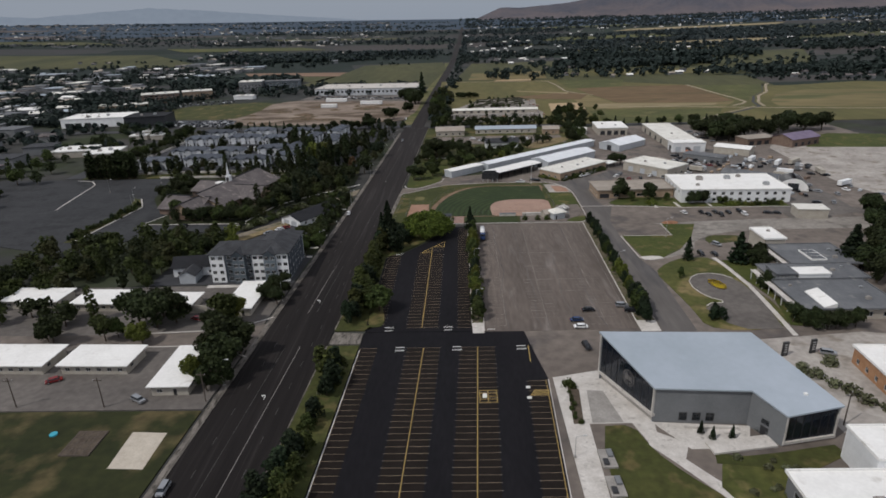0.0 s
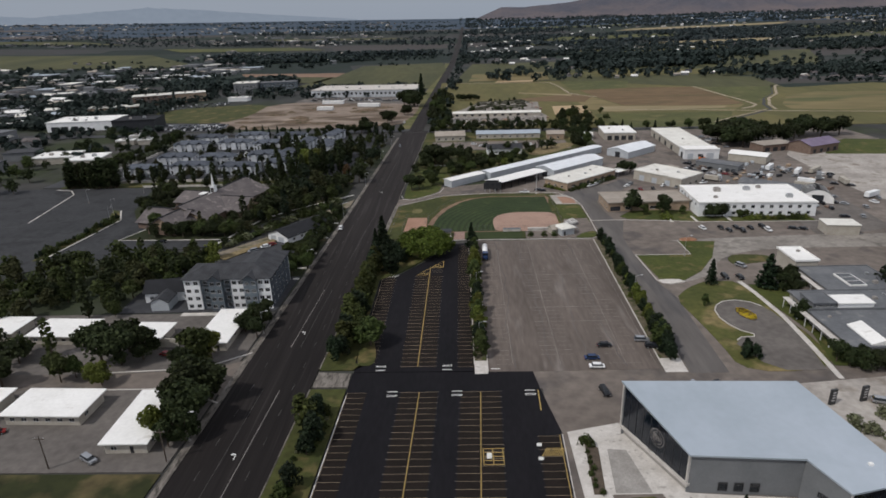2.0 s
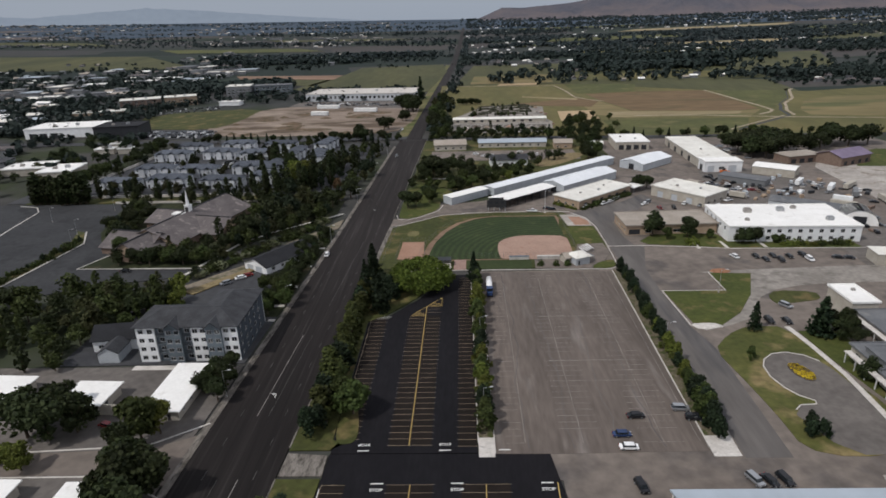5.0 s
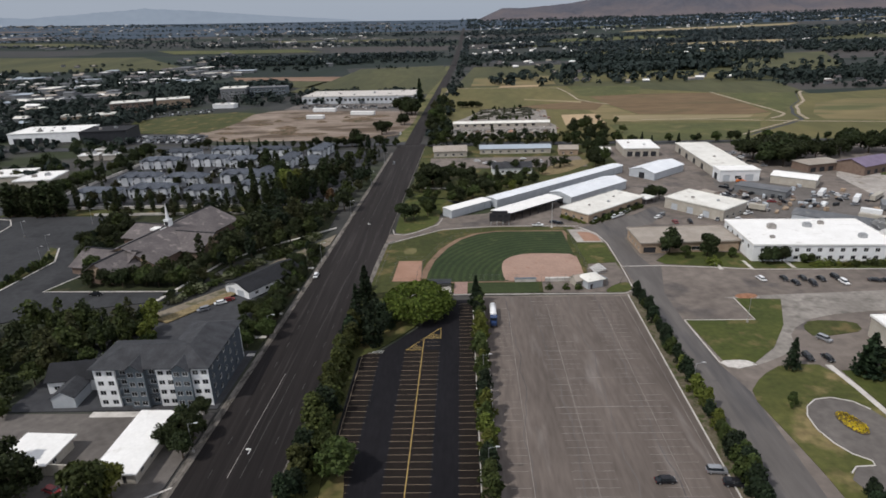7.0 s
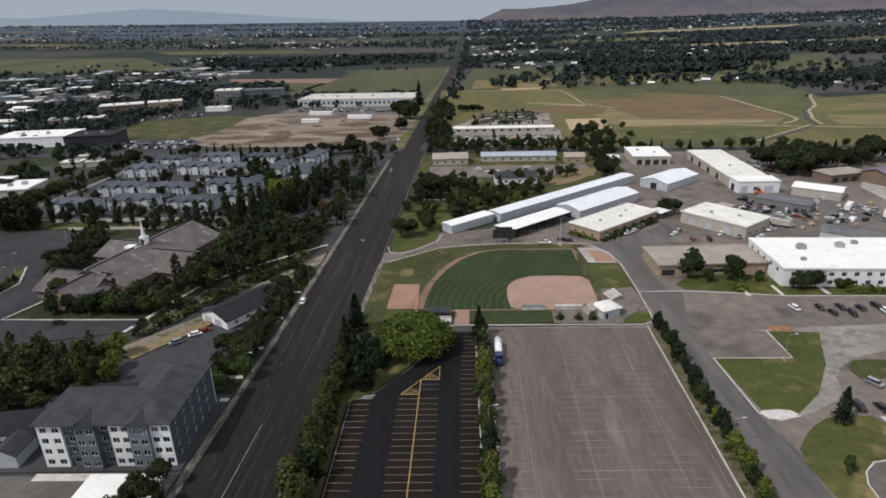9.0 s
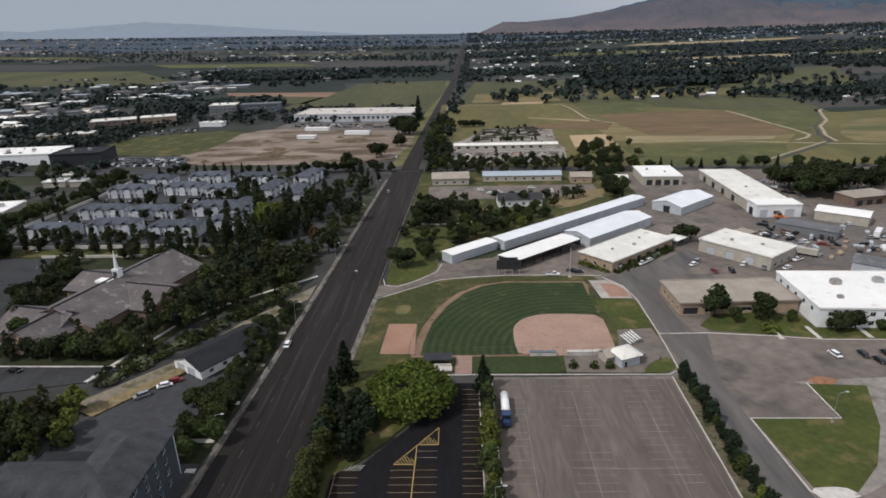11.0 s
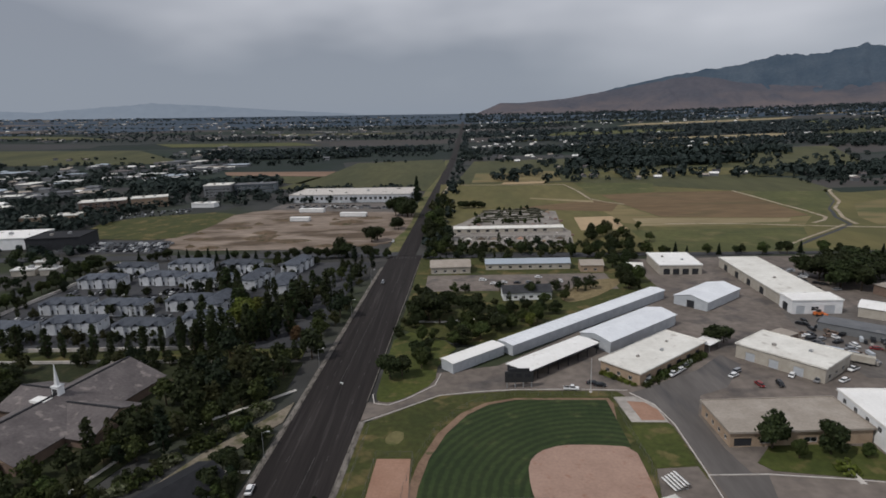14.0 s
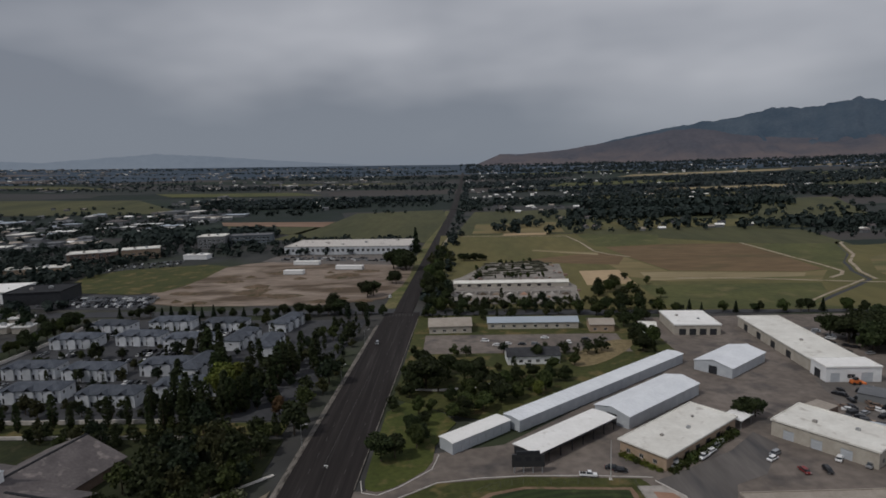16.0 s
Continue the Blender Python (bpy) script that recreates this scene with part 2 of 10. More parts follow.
M["grass_green"] = surface("watered_lawn", (0.040, 0.053, 0.0105), (0.066, 0.075, 0.0165), 0.06, 0.95, 0.25, 0.4, spots=(0.12, 0.1, 0.038), spot_at=0.62)
M["grass_deep"] = surface("playing_turf", (0.024, 0.036, 0.011), (0.034, 0.047, 0.015), 0.08, 0.95, 0.2, 0.3)
M["grass_dry"] = surface("dry_rough_grass", (0.085, 0.085, 0.032), (0.15, 0.13, 0.058), 0.04, 0.95, 0.25, 0.4, spots=(0.06, 0.075, 0.02), spot_at=0.58)
M["outfield"] = striped("striped_outfield", (0.019, 0.033, 0.009), (0.028, 0.043, 0.0125), (40, 309), 2.9, (0.055, 0.066, 0.022))
M["clay"] = surface("raked_infield_clay", (0.28, 0.185, 0.145), (0.35, 0.235, 0.185), 0.12, 0.95, 0.1, 0.2, spots=(0.26, 0.145, 0.105), spot_at=0.66)
M["clay_red"] = surface("red_clay", (0.27, 0.155, 0.108), (0.33, 0.2, 0.145), 0.15, 0.95, 0.1, 0.2)
M["track_clay"] = surface("worn_brown_track_clay", (0.15, 0.095, 0.065), (0.22, 0.145, 0.1), 0.12, 0.95, 0.2, 0.3, spots=(0.09, 0.08, 0.04), spot_at=0.6)
M["dirt"] = surface("dry_dirt", (0.27, 0.22, 0.16), (0.38, 0.32, 0.25), 0.06, 0.95, 0.2, 0.4, spots=(0.17, 0.15, 0.075), spot_at=0.6)
M["mulch"] = surface("planting_bed_mulch", (0.06, 0.045, 0.035), (0.1, 0.08, 0.06), 0.4, 0.95, 0.3, 0.4)
M["strip_soil"] = surface("dry_strip_soil", (0.085, 0.072, 0.045), (0.15, 0.125, 0.09), 0.3, 0.95, 0.3, 0.4, spots=(0.05, 0.058, 0.018), spot_at=0.54)
M["weeds"] = surface("golden_dry_weeds", (0.15, 0.115, 0.06), (0.24, 0.185, 0.1), 0.4, 0.95, 0.3, 0.5, spots=(0.09, 0.08, 0.035), spot_at=0.6)
M["play_lawn"] = surface("patchy_play_lawn", (0.017, 0.0215, 0.0062), (0.031, 0.034, 0.0105), 0.035, 0.95, 0.3, 0.4, spots=(0.085, 0.068, 0.031), spot_at=0.55)
# lawn colour darkened to hold the shade under the trees
M["shade_lawn"] = surface("shaded_dark_lawn", (0.015, 0.02, 0.007), (0.027, 0.032, 0.0105), 0.06, 0.95, 0.3, 0.4, spots=(0.05, 0.042, 0.022), spot_at=0.62)
M["graded"] = surface("graded_brown_earth", (0.15, 0.113, 0.088), (0.26, 0.208, 0.168), 0.016, 0.95, 0.3, 0.0, spots=(0.085, 0.06, 0.04), spot_at=0.55, detail=9, stretch=(0.55, 1.25, 1))
M["scar"] = surface("dark_turned_earth", (0.085, 0.058, 0.036), (0.15, 0.105, 0.07), 0.1, 0.95, 0.3, 0.3, spots=(0.05, 0.045, 0.02), spot_at=0.56)
M["sand"] = surface("pale_sand", (0.42, 0.37, 0.31), (0.52, 0.47, 0.4), 0.3, 0.95, 0.1, 0.2)
M["paving_brick"] = surface("brick_paving", (0.23, 0.15, 0.125), (0.3, 0.2, 0.17), 0.5, 0.9, 0.2, 0.3)
M["white_paint"] = surface("worn_white_paint", (0.55, 0.55, 0.53), (0.72, 0.72, 0.7), 1.2, 0.8, 0.2, 0.1)
M["yellow_paint"] = surface("yellow_paint", (0.38, 0.26, 0.08), (0.48, 0.34, 0.12), 1.2, 0.8, 0.15, 0.1)
M["stall_paint"] = surface("thin_yellow_stall_paint", (0.2, 0.15, 0.1), (0.33, 0.265, 0.19), 1.0, 0.8, 0.25, 0.1)
M["faded_paint"] = surface("faded_paint", (0.16, 0.145, 0.14), (0.3, 0.28, 0.265), 0.25, 0.9, 0.3, 0.1)
M["ghost_paint"] = surface("worn_off_paint", (0.15, 0.134, 0.124), (0.3, 0.272, 0.255), 0.2, 0.9, 0.3, 0.1)
M["road_paint"] = surface("faded_road_paint", (0.022, 0.021, 0.021), (0.09, 0.086, 0.082), 0.35, 0.9, 0.35, 0.1)
M["roof_white"] = surface("white_roof_membrane", (0.73, 0.72, 0.7), (0.82, 0.81, 0.795), 0.12, 0.7, 0.05, 0.1, spots=(0.58, 0.56, 0.53), spot_at=0.68)
M["roof_cream"] = surface("dusty_white_roof", (0.6, 0.58, 0.535), (0.74, 0.725, 0.68), 0.1, 0.75, 0.06, 0.1, spots=(0.45, 0.42, 0.38), spot_at=0.66)
M["roof_metal"] = surface("pale_blue_ribbed_metal_roof", (0.66, 0.68, 0.715), (0.76, 0.78, 0.81), 0.1, 0.5, 0.05, 0.1, metal=0.05)
M["roof_gym"] = surface("grey_standing_seam_roof", (0.36, 0.41, 0.46), (0.42, 0.47, 0.53), 0.06, 0.45, 0.03, 0.05, metal=0.25)
M["roof_tan"] = surface("tan_gravel_roof", (0.27, 0.235, 0.2), (0.35, 0.31, 0.27), 0.15, 0.9, 0.12, 0.2)
M["roof_grey"] = surface("grey_flat_roof", (0.1, 0.105, 0.115), (0.15, 0.155, 0.165), 0.12, 0.85, 0.1, 0.2, spots=(0.2, 0.2, 0.2), spot_at=0.66)
M["shingle_grey"] = surface("charcoal_shingles", (0.03, 0.031, 0.035), (0.052, 0.054, 0.06), 0.35, 0.9, 0.2, 0.4, random_=0.2)
M["shingle_brown"] = surface("weathered_brown_shingles", (0.088, 0.077, 0.078), (0.138, 0.121, 0.12), 0.12, 0.9, 0.18, 0.4, spots=(0.23, 0.2, 0.19), spot_at=0.63)
M["shingle_blue"] = surface("blue_grey_shingles", (0.05, 0.058, 0.074), (0.085, 0.095, 0.115), 0.35, 0.9, 0.2, 0.4, random_=0.25)
M["shingle_dark"] = surface("dark_shingles", (0.012, 0.0125, 0.015), (0.02, 0.021, 0.025), 0.3, 0.9, 0.2, 0.4)
M["roof_purple"] = surface("purple_metal_roof", (0.13, 0.1, 0.16), (0.19, 0.15, 0.22), 0.15, 0.6, 0.08, 0.1)
M["wall_white"] = surface("white_stucco", (0.64, 0.65, 0.66), (0.75, 0.76, 0.77), 0.3, 0.85, 0.06, 0.1, coords="Object", random_=0.08)
M["wall_siding"] = surface("pale_grey_siding", (0.42, 0.44, 0.47), (0.56, 0.58, 0.61), 0.3, 0.85, 0.08, 0.1, coords="Object", random_=0.15)
M["wall_cream"] = surface("cream_painted_block", (0.34, 0.31, 0.265), (0.43, 0.4, 0.35), 0.3, 0.85, 0.1, 0.15, coords="Object")
M["wall_grey"] = surface("grey_metal_panel", (0.14, 0.147, 0.155), (0.175, 0.182, 0.19), 0.2, 0.6, 0.06, 0.1, coords="Object")
M["wall_slate"] = surface("slate_blue_siding", (0.098, 0.12, 0.14), (0.135, 0.16, 0.182), 0.4, 0.8, 0.08, 0.15, coords="Object", random_=0.12)
# slate siding with the shade of the east side put into its colour
M["wall_slate_shade"] = surface("shade_darkened_slate", (0.042, 0.052, 0.066), (0.06, 0.072, 0.088), 0.4, 0.8, 0.1, 0.15, coords="Object")
M["wall_tan"] = surface("tan_brick", (0.3, 0.22, 0.155), (0.38, 0.29, 0.21), 0.5, 0.9, 0.12, 0.2, coords="Object")
M["wall_orange"] = surface("orange_brick", (0.32, 0.17, 0.09), (0.42, 0.24, 0.14), 0.5, 0.9, 0.12, 0.2, coords="Object")
M["wall_brown"] = surface("brown_brick", (0.15, 0.105, 0.085), (0.2, 0.145, 0.115), 0.5, 0.9, 0.12, 0.2, coords="Object")
M["wall_metal"] = surface("pale_corrugated_wall", (0.42, 0.45, 0.49), (0.52, 0.55, 0.58), 0.25, 0.55, 0.06, 0.1, coords="Object", metal=0.2)
M["wall_dark"] = surface("dark_cladding", (0.02, 0.022, 0.026), (0.032, 0.034, 0.04), 0.3, 0.6, 0.1, 0.1, coords="Object")
M["glass"] = glassy("dark_window_glass", (0.06, 0.075, 0.09))
M["glass_navy"] = glassy("navy_curtain_glass", (0.03, 0.045, 0.07))
M["frame"] = plain("pale_frame", (0.5, 0.5, 0.5))
M["frame_dark"] = plain("dark_frame", (0.03, 0.03, 0.033))
M["wire"] = plain("dull_wire", (0.12, 0.12, 0.115), 0.6, 0.3)
M["steel"] = plain("galvanised_steel", (0.38, 0.39, 0.4), 0.45, 0.6)
M["pole_wood"] = surface("weathered_pole_wood", (0.07, 0.055, 0.045), (0.11, 0.09, 0.075), 2.0, 0.9, 0.2, 0.3, coords="Object")
M["rubber"] = plain("black_rubber", (0.015, 0.015, 0.016), 0.8)
M["red_soil"] = surface("reddish_soil", (0.2, 0.1, 0.06), (0.3, 0.155, 0.095), 0.6, 0.95, 0.2, 0.4)
M["orange"] = plain("orange_machine_paint", (0.6, 0.16, 0.04))
M["paint_white"] = plain("white_car_paint", (0.75, 0.75, 0.76), 0.25)
M["paint_black"] = plain("black_car_paint", (0.015, 0.015, 0.018), 0.2)
M["paint_silver"] = plain("silver_car_paint", (0.36, 0.37, 0.39), 0.25, 0.5)
M["paint_red"] = plain("red_car_paint", (0.2, 0.025, 0.025), 0.25)
M["paint_blue"] = plain("blue_car_paint", (0.025, 0.045, 0.11), 0.25)
M["bark"] = surface("bark", (0.06, 0.045, 0.032), (0.1, 0.078, 0.058), 1.5, 0.95, 0.25, 0.4, coords="Object")
M["leaf_dark"] = leafy("dark_green_leaves", (0.019, 0.028, 0.0105), (0.040, 0.051, 0.018))
M["leaf_mid"] = leafy("green_leaves", (0.03, 0.044, 0.012), (0.065, 0.082, 0.024))
M["leaf_lime"] = leafy("yellow_green_leaves", (0.07, 0.088, 0.016), (0.14, 0.155, 0.034))
M["leaf_bright"] = leafy("bright_green_leaves", (0.045, 0.075, 0.012), (0.125, 0.165, 0.028), 0.1, 0.35)
M["needle"] = leafy("dark_conifer_needles", (0.010, 0.019, 0.010), (0.026, 0.04, 0.018))
M["needle_olive"] = leafy("olive_pine_needles", (0.028, 0.036, 0.010), (0.07, 0.078, 0.022))
M["leaf_rust"] = leafy("rust_leaves", (0.06, 0.035, 0.02), (0.11, 0.06, 0.03))
M["leaf_sage"] = leafy("sage_shrub_leaves", (0.09, 0.1, 0.055), (0.18, 0.185, 0.11))
M["petal"] = leafy("yellow_flowers", (0.35, 0.26, 0.015), (0.6, 0.44, 0.03))
M["leaf_olive"] = leafy("olive_green_leaves", (0.034, 0.038, 0.014), (0.062, 0.066, 0.026))
# bluish distance haze is mixed into the leaf colours of far trees
M["far_leaf_haze"] = leafy("haze_blue_distant_leaves", (0.026, 0.039, 0.042), (0.046, 0.06, 0.062), 0.1)
M["far_leaf"] = leafy("haze_tinted_tree_leaves", (0.0145, 0.0235, 0.021), (0.032, 0.045, 0.04), 0.15)


# ---- tools ----
def part(name, bm, material, parent, label="", smooth=False):
    """One mesh object under a thing or a part."""
    me = bpy.data.meshes.new(name)
    bm.to_mesh(me)
    bm.free()
    me.materials.append(material)
    if smooth:
        me.shade_smooth()
    ob = new(name, me)
    ob.parent = parent
    if label:
        tagged(ob, label)
    return ob


def raw(name, verts, faces, material, parent=None):
    me = bpy.data.meshes.new(name)
    me.from_pydata(verts, [], faces)
    me.materials.append(material)
    ob = new(name, me)
    if parent:
        ob.parent = parent
    return ob


def thing(name, label, category, x=0, y=0, z=0, rz=0, group=""):
    ob = new(name)
    ob.empty_display_size = 0.5
    ob.matrix_basis = pose(x, y, z, 0, 0, rz)
    return tagged(ob, label, category, group)


def box(bm, x0, x1, y0, y1, z0, z1):
    v = [bm.verts.new(p) for p in ((x0, y0, z0), (x1, y0, z0), (x1, y1, z0), (x0, y1, z0), (x0, y0, z1), (x1, y0, z1), (x1, y1, z1), (x0, y1, z1))]
    for f in ((3, 2, 1, 0), (4, 5, 6, 7), (0, 1, 5, 4), (1, 2, 6, 5), (2, 3, 7, 6), (3, 0, 4, 7)):
        bm.faces.new([v[i] for i in f])
    return v


def cube(x0, x1, y0, y1, z0, z1):
    bm = bmesh.new()
    box(bm, x0, x1, y0, y1, z0, z1)
    return bm


def prism(bm, pts, z0, z1, tops=None):
    """An upright prism over a polygon (counter-clockwise); tops gives each corner a height of its own."""
    n = len(pts)
    lo = [bm.verts.new((p[0], p[1], z0)) for p in pts]
    hi = [bm.verts.new((p[0], p[1], tops[i] if tops else z1)) for i, p in enumerate(pts)]
    bm.faces.new(hi)
    bm.faces.new(lo[::-1])
    for i in range(n):
        j = (i + 1) % n
        bm.faces.new((lo[i], lo[j], hi[j], hi[i]))


def rod(bm, a, b, r0, r1=None, sides=8):
    r1 = r0 if r1 is None else r1
    a, b = Vector(a), Vector(b)
    q = (b - a).to_track_quat("Z", "Y")
    ring = [[bm.verts.new(c + q @ Vector((r * math.cos(k * 2 * math.pi / sides), r * math.sin(k * 2 * math.pi / sides), 0))) for k in range(sides)]
            for c, r in ((a, r0), (b, r1))]
    for k in range(sides):
        j = (k + 1) % sides
        bm.faces.new((ring[0][k], ring[0][j], ring[1][j], ring[1][k]))
    bm.faces.new(ring[0][::-1])
    bm.faces.new(ring[1])


def ccw(pts):
    s = sum(pts[i][0] * pts[(i + 1) % len(pts)][1] - pts[(i + 1) % len(pts)][0] * pts[i][1] for i in range(len(pts)))
    return list(pts) if s > 0 else list(pts)[::-1]


def slab(name, pts, top, material, label, category="ground"):
    """A flat piece of the setting over a polygon."""
    bm = bmesh.new()
    pts = ccw(pts)
    n = len(pts)
    lo = [bm.verts.new((p[0], p[1], top - 0.3)) for p in pts]
    hi = [bm.verts.new((p[0], p[1], top)) for p in pts]
    for tri in tessellate_polygon([[Vector((p[0], p[1], 0)) for p in pts]]):
        a, b, c = (hi[i] for i in tri)
        up = (b.co - a.co).cross(c.co - a.co).z > 0
        bm.faces.new((a, b, c) if up else (a, c, b))
    for i in range(n):
        j = (i + 1) % n
        bm.faces.new((lo[i], lo[j], hi[j], hi[i]))
    ob = part(name, bm, material, None)
    return tagged(ob, label, category, "", "structure")


def oval(cx_, cy_, rx, ry, n=40, rot=0.0, a0=0.0, a1=2 * math.pi):
    out = []
    for k in range(n):
        a = a0 + (a1 - a0) * k / (n if abs(a1 - a0 - 2 * math.pi) < 1e-6 else n - 1)
        px, py = rx * math.cos(a), ry * math.sin(a)
        out.append((cx_ + px * math.cos(rot) - py * math.sin(rot), cy_ + px * math.sin(rot) + py * math.cos(rot)))
    return out


def smooth_poly(pts, rounds=2):
    """Rounds off the corners of a polygon."""
    for _ in range(rounds):
        out = []
        for i, p in enumerate(pts):
            q = pts[(i + 1) % len(pts)]
            out.append((p[0] * 0.78 + q[0] * 0.22, p[1] * 0.78 + q[1] * 0.22))
            out.append((p[0] * 0.22 + q[0] * 0.78, p[1] * 0.22 + q[1] * 0.78))
        pts = out
    return pts


def curb(name, line, width, top, material, label, closed=False):
    """A strip of that width along a line of points."""
    bm = bmesh.new()
    pts = [Vector((p[0], p[1], 0)) for p in line]
    n = len(pts)
    rows = []
    for i, p in enumerate(pts):
        if closed:
            d = pts[(i + 1) % n] - pts[i - 1]
        else:
            d = pts[min(i + 1, n - 1)] - pts[max(i - 1, 0)]
        d.normalize()
        s = Vector((d.y, -d.x, 0)) * (width * 0.78 if name.startswith("kerb") else width) / 2
        rows.append([bm.verts.new((q.x, q.y, z)) for q, z in ((p - s, -0.1), (p - s, top), (p + s, top), (p + s, -0.1))])
    for i in range(n if closed else n - 1):
        a, b = rows[i], rows[(i + 1) % n]
        for k in range(3):
            bm.faces.new((a[k], a[k + 1], b[k + 1], b[k]))
    bmesh.ops.recalc_face_normals(bm, faces=bm.faces)
    ob = part(name, bm, material, None)
    return tagged(ob, label, "kerb", "", "structure")


def wall_panel(bm, length, height, thick, holes, y=0.0):
    """A wall along x from 0, from z 0, with openings (x0, x1, z0, z1) that go through; one connected mesh."""
    xs = sorted({0.0, length, *(v for h in holes for v in h[:2])})
    zs = sorted({0.0, height, *(v for h in holes for v in h[2:4])})
    nx, nz = len(xs) - 1, len(zs) - 1
    solid = [[not any(h[0] < (xs[i] + xs[i + 1]) / 2 < h[1] and h[2] < (zs[k] + zs[k + 1]) / 2 < h[3] for h in holes) for k in range(nz)] for i in range(nx)]
    made = {}

    def vert(i, k, s):
        if (i, k, s) not in made:
            made[(i, k, s)] = bm.verts.new((xs[i], y + s * thick, zs[k]))
        return made[(i, k, s)]

    def filled(i, k):
        return 0 <= i < nx and 0 <= k < nz and solid[i][k]
    for i in range(nx):
        for k in range(nz):
            if not solid[i][k]:
                continue
            bm.faces.new((vert(i, k, 0), vert(i + 1, k, 0), vert(i + 1, k + 1, 0), vert(i, k + 1, 0)))
            bm.faces.new((vert(i, k + 1, 1), vert(i + 1, k + 1, 1), vert(i + 1, k, 1), vert(i, k, 1)))
            if not filled(i - 1, k):
                bm.faces.new((vert(i, k, 1), vert(i, k, 0), vert(i, k + 1, 0), vert(i, k + 1, 1)))
            if not filled(i + 1, k):
                bm.faces.new((vert(i + 1, k, 0), vert(i + 1, k, 1), vert(i + 1, k + 1, 1), vert(i + 1, k + 1, 0)))
            if not filled(i, k - 1):
                bm.faces.new((vert(i, k, 1), vert(i + 1, k, 1), vert(i + 1, k, 0), vert(i, k, 0)))
            if not filled(i, k + 1):
                bm.faces.new((vert(i, k + 1, 0), vert(i + 1, k + 1, 0), vert(i + 1, k + 1, 1), vert(i, k + 1, 1)))


def window(parent, m, w, h, glass="glass", frame_mat="frame", name="window", mullions=1, rails=0):
    """A window whose lower left corner stands at the pose m, looking along -y: a frame with its pane."""
    f = bmesh.new()
    t = min(0.12, w * 0.12)
    cells = mullions + 1, rails + 1
    b = 0.04
    gaps = []
    for i in range(cells[0]):
        for k in range(cells[1]):
            x0 = t if i == 0 else w * i / cells[0] + b
            x1 = w - t if i == cells[0] - 1 else w * (i + 1) / cells[0] - b
            z0 = t if k == 0 else h * k / cells[1] + b
            z1 = h - t if k == cells[1] - 1 else h * (k + 1) / cells[1] - b
            gaps.append((x0, x1, z0, z1))
    wall_panel(f, w, h, 0.12, gaps, 0.02)
    fr = part(name, f, M[frame_mat], parent)
    fr.matrix_basis = m
    pane = part("pane", cube(t * 0.6, w - t * 0.6, 0.07, 0.09, t * 0.6, h - t * 0.6), M[glass], fr)
    return fr


def door_leaf(parent, m, w, h, material):
    d = part("door", cube(0.0, w, 0.06, 0.12, 0, h), material, parent)
    d.matrix_basis = m
    part("handle", cube(w * 0.82, w * 0.9, 0.02, 0.058, h * 0.45, h * 0.52), M["steel"], d)
    return d


def roller(parent, m, w, h, material):
    bm = bmesh.new()
    n = max(4, int(h / 0.5))
    prof = [(0.08 + 0.03 * (k % 2), h * k / n) for k in range(n + 1)] + [(0.14, h), (0.14, 0)]
    a, b = [bm.verts.new((0, p[0], p[1])) for p in prof], [bm.verts.new((w, p[0], p[1])) for p in prof]
    for i in range(len(prof)):
        j = (i + 1) % len(prof)
        bm.faces.new((a[i], b[i], b[j], a[j]))
    bm.faces.new(a[::-1])
    bm.faces.new(b)
    bmesh.ops.recalc_face_normals(bm, faces=bm.faces)
    d = part("roller_door", bm, material, parent)
    d.matrix_basis = m
    return d


def gable_roof(bm, w, d, h, rise, over, thick=0.22):
    """Two slopes whose ridge runs along x."""
    for side in (0, 1):
        y0, y1 = (-over, d / 2) if side == 0 else (d + over, d / 2)
        drop = rise * over / (d / 2)
        a = [(-over, y0, h - drop), (w + over, y0, h - drop), (w + over, y1, h + rise), (-over, y1, h + rise)]
        lo = [bm.verts.new(p) for p in a]
        hi = [bm.verts.new((p[0], p[1], p[2] + thick)) for p in a]
        order = (0, 1, 2, 3) if side == 0 else (3, 2, 1, 0)
        bm.faces.new([hi[i] for i in order])
        bm.faces.new([lo[i] for i in order[::-1]])
        for i in range(4):
            j = (i + 1) % 4
            bm.faces.new((lo[i], lo[j], hi[j], hi[i]))
    bmesh.ops.recalc_face_normals(bm, faces=bm.faces)


def hip_roof(bm, w, d, h, rise, over):
    inset = min(d / 2, w / 2) * 0.95
    lo = [bm.verts.new(p) for p in ((-over, -over, h), (w + over, -over, h), (w + over, d + over, h), (-over, d + over, h))]
    mid = [bm.verts.new((v.co.x, v.co.y, h + 0.2)) for v in lo]
    r = [bm.verts.new((inset, d / 2, h + rise)), bm.verts.new((w - inset, d / 2, h + rise))]
    for i in range(4):
        j = (i + 1) % 4
        bm.faces.new((lo[i], lo[j], mid[j], mid[i]))
    bm.faces.new(lo[::-1])
    bm.faces.new((mid[0], mid[1], r[1], r[0]))
    bm.faces.new((mid[1], mid[2], r[1]))
    bm.faces.new((mid[2], mid[3], r[0], r[1]))
    bm.faces.new((mid[3], mid[0], r[0]))


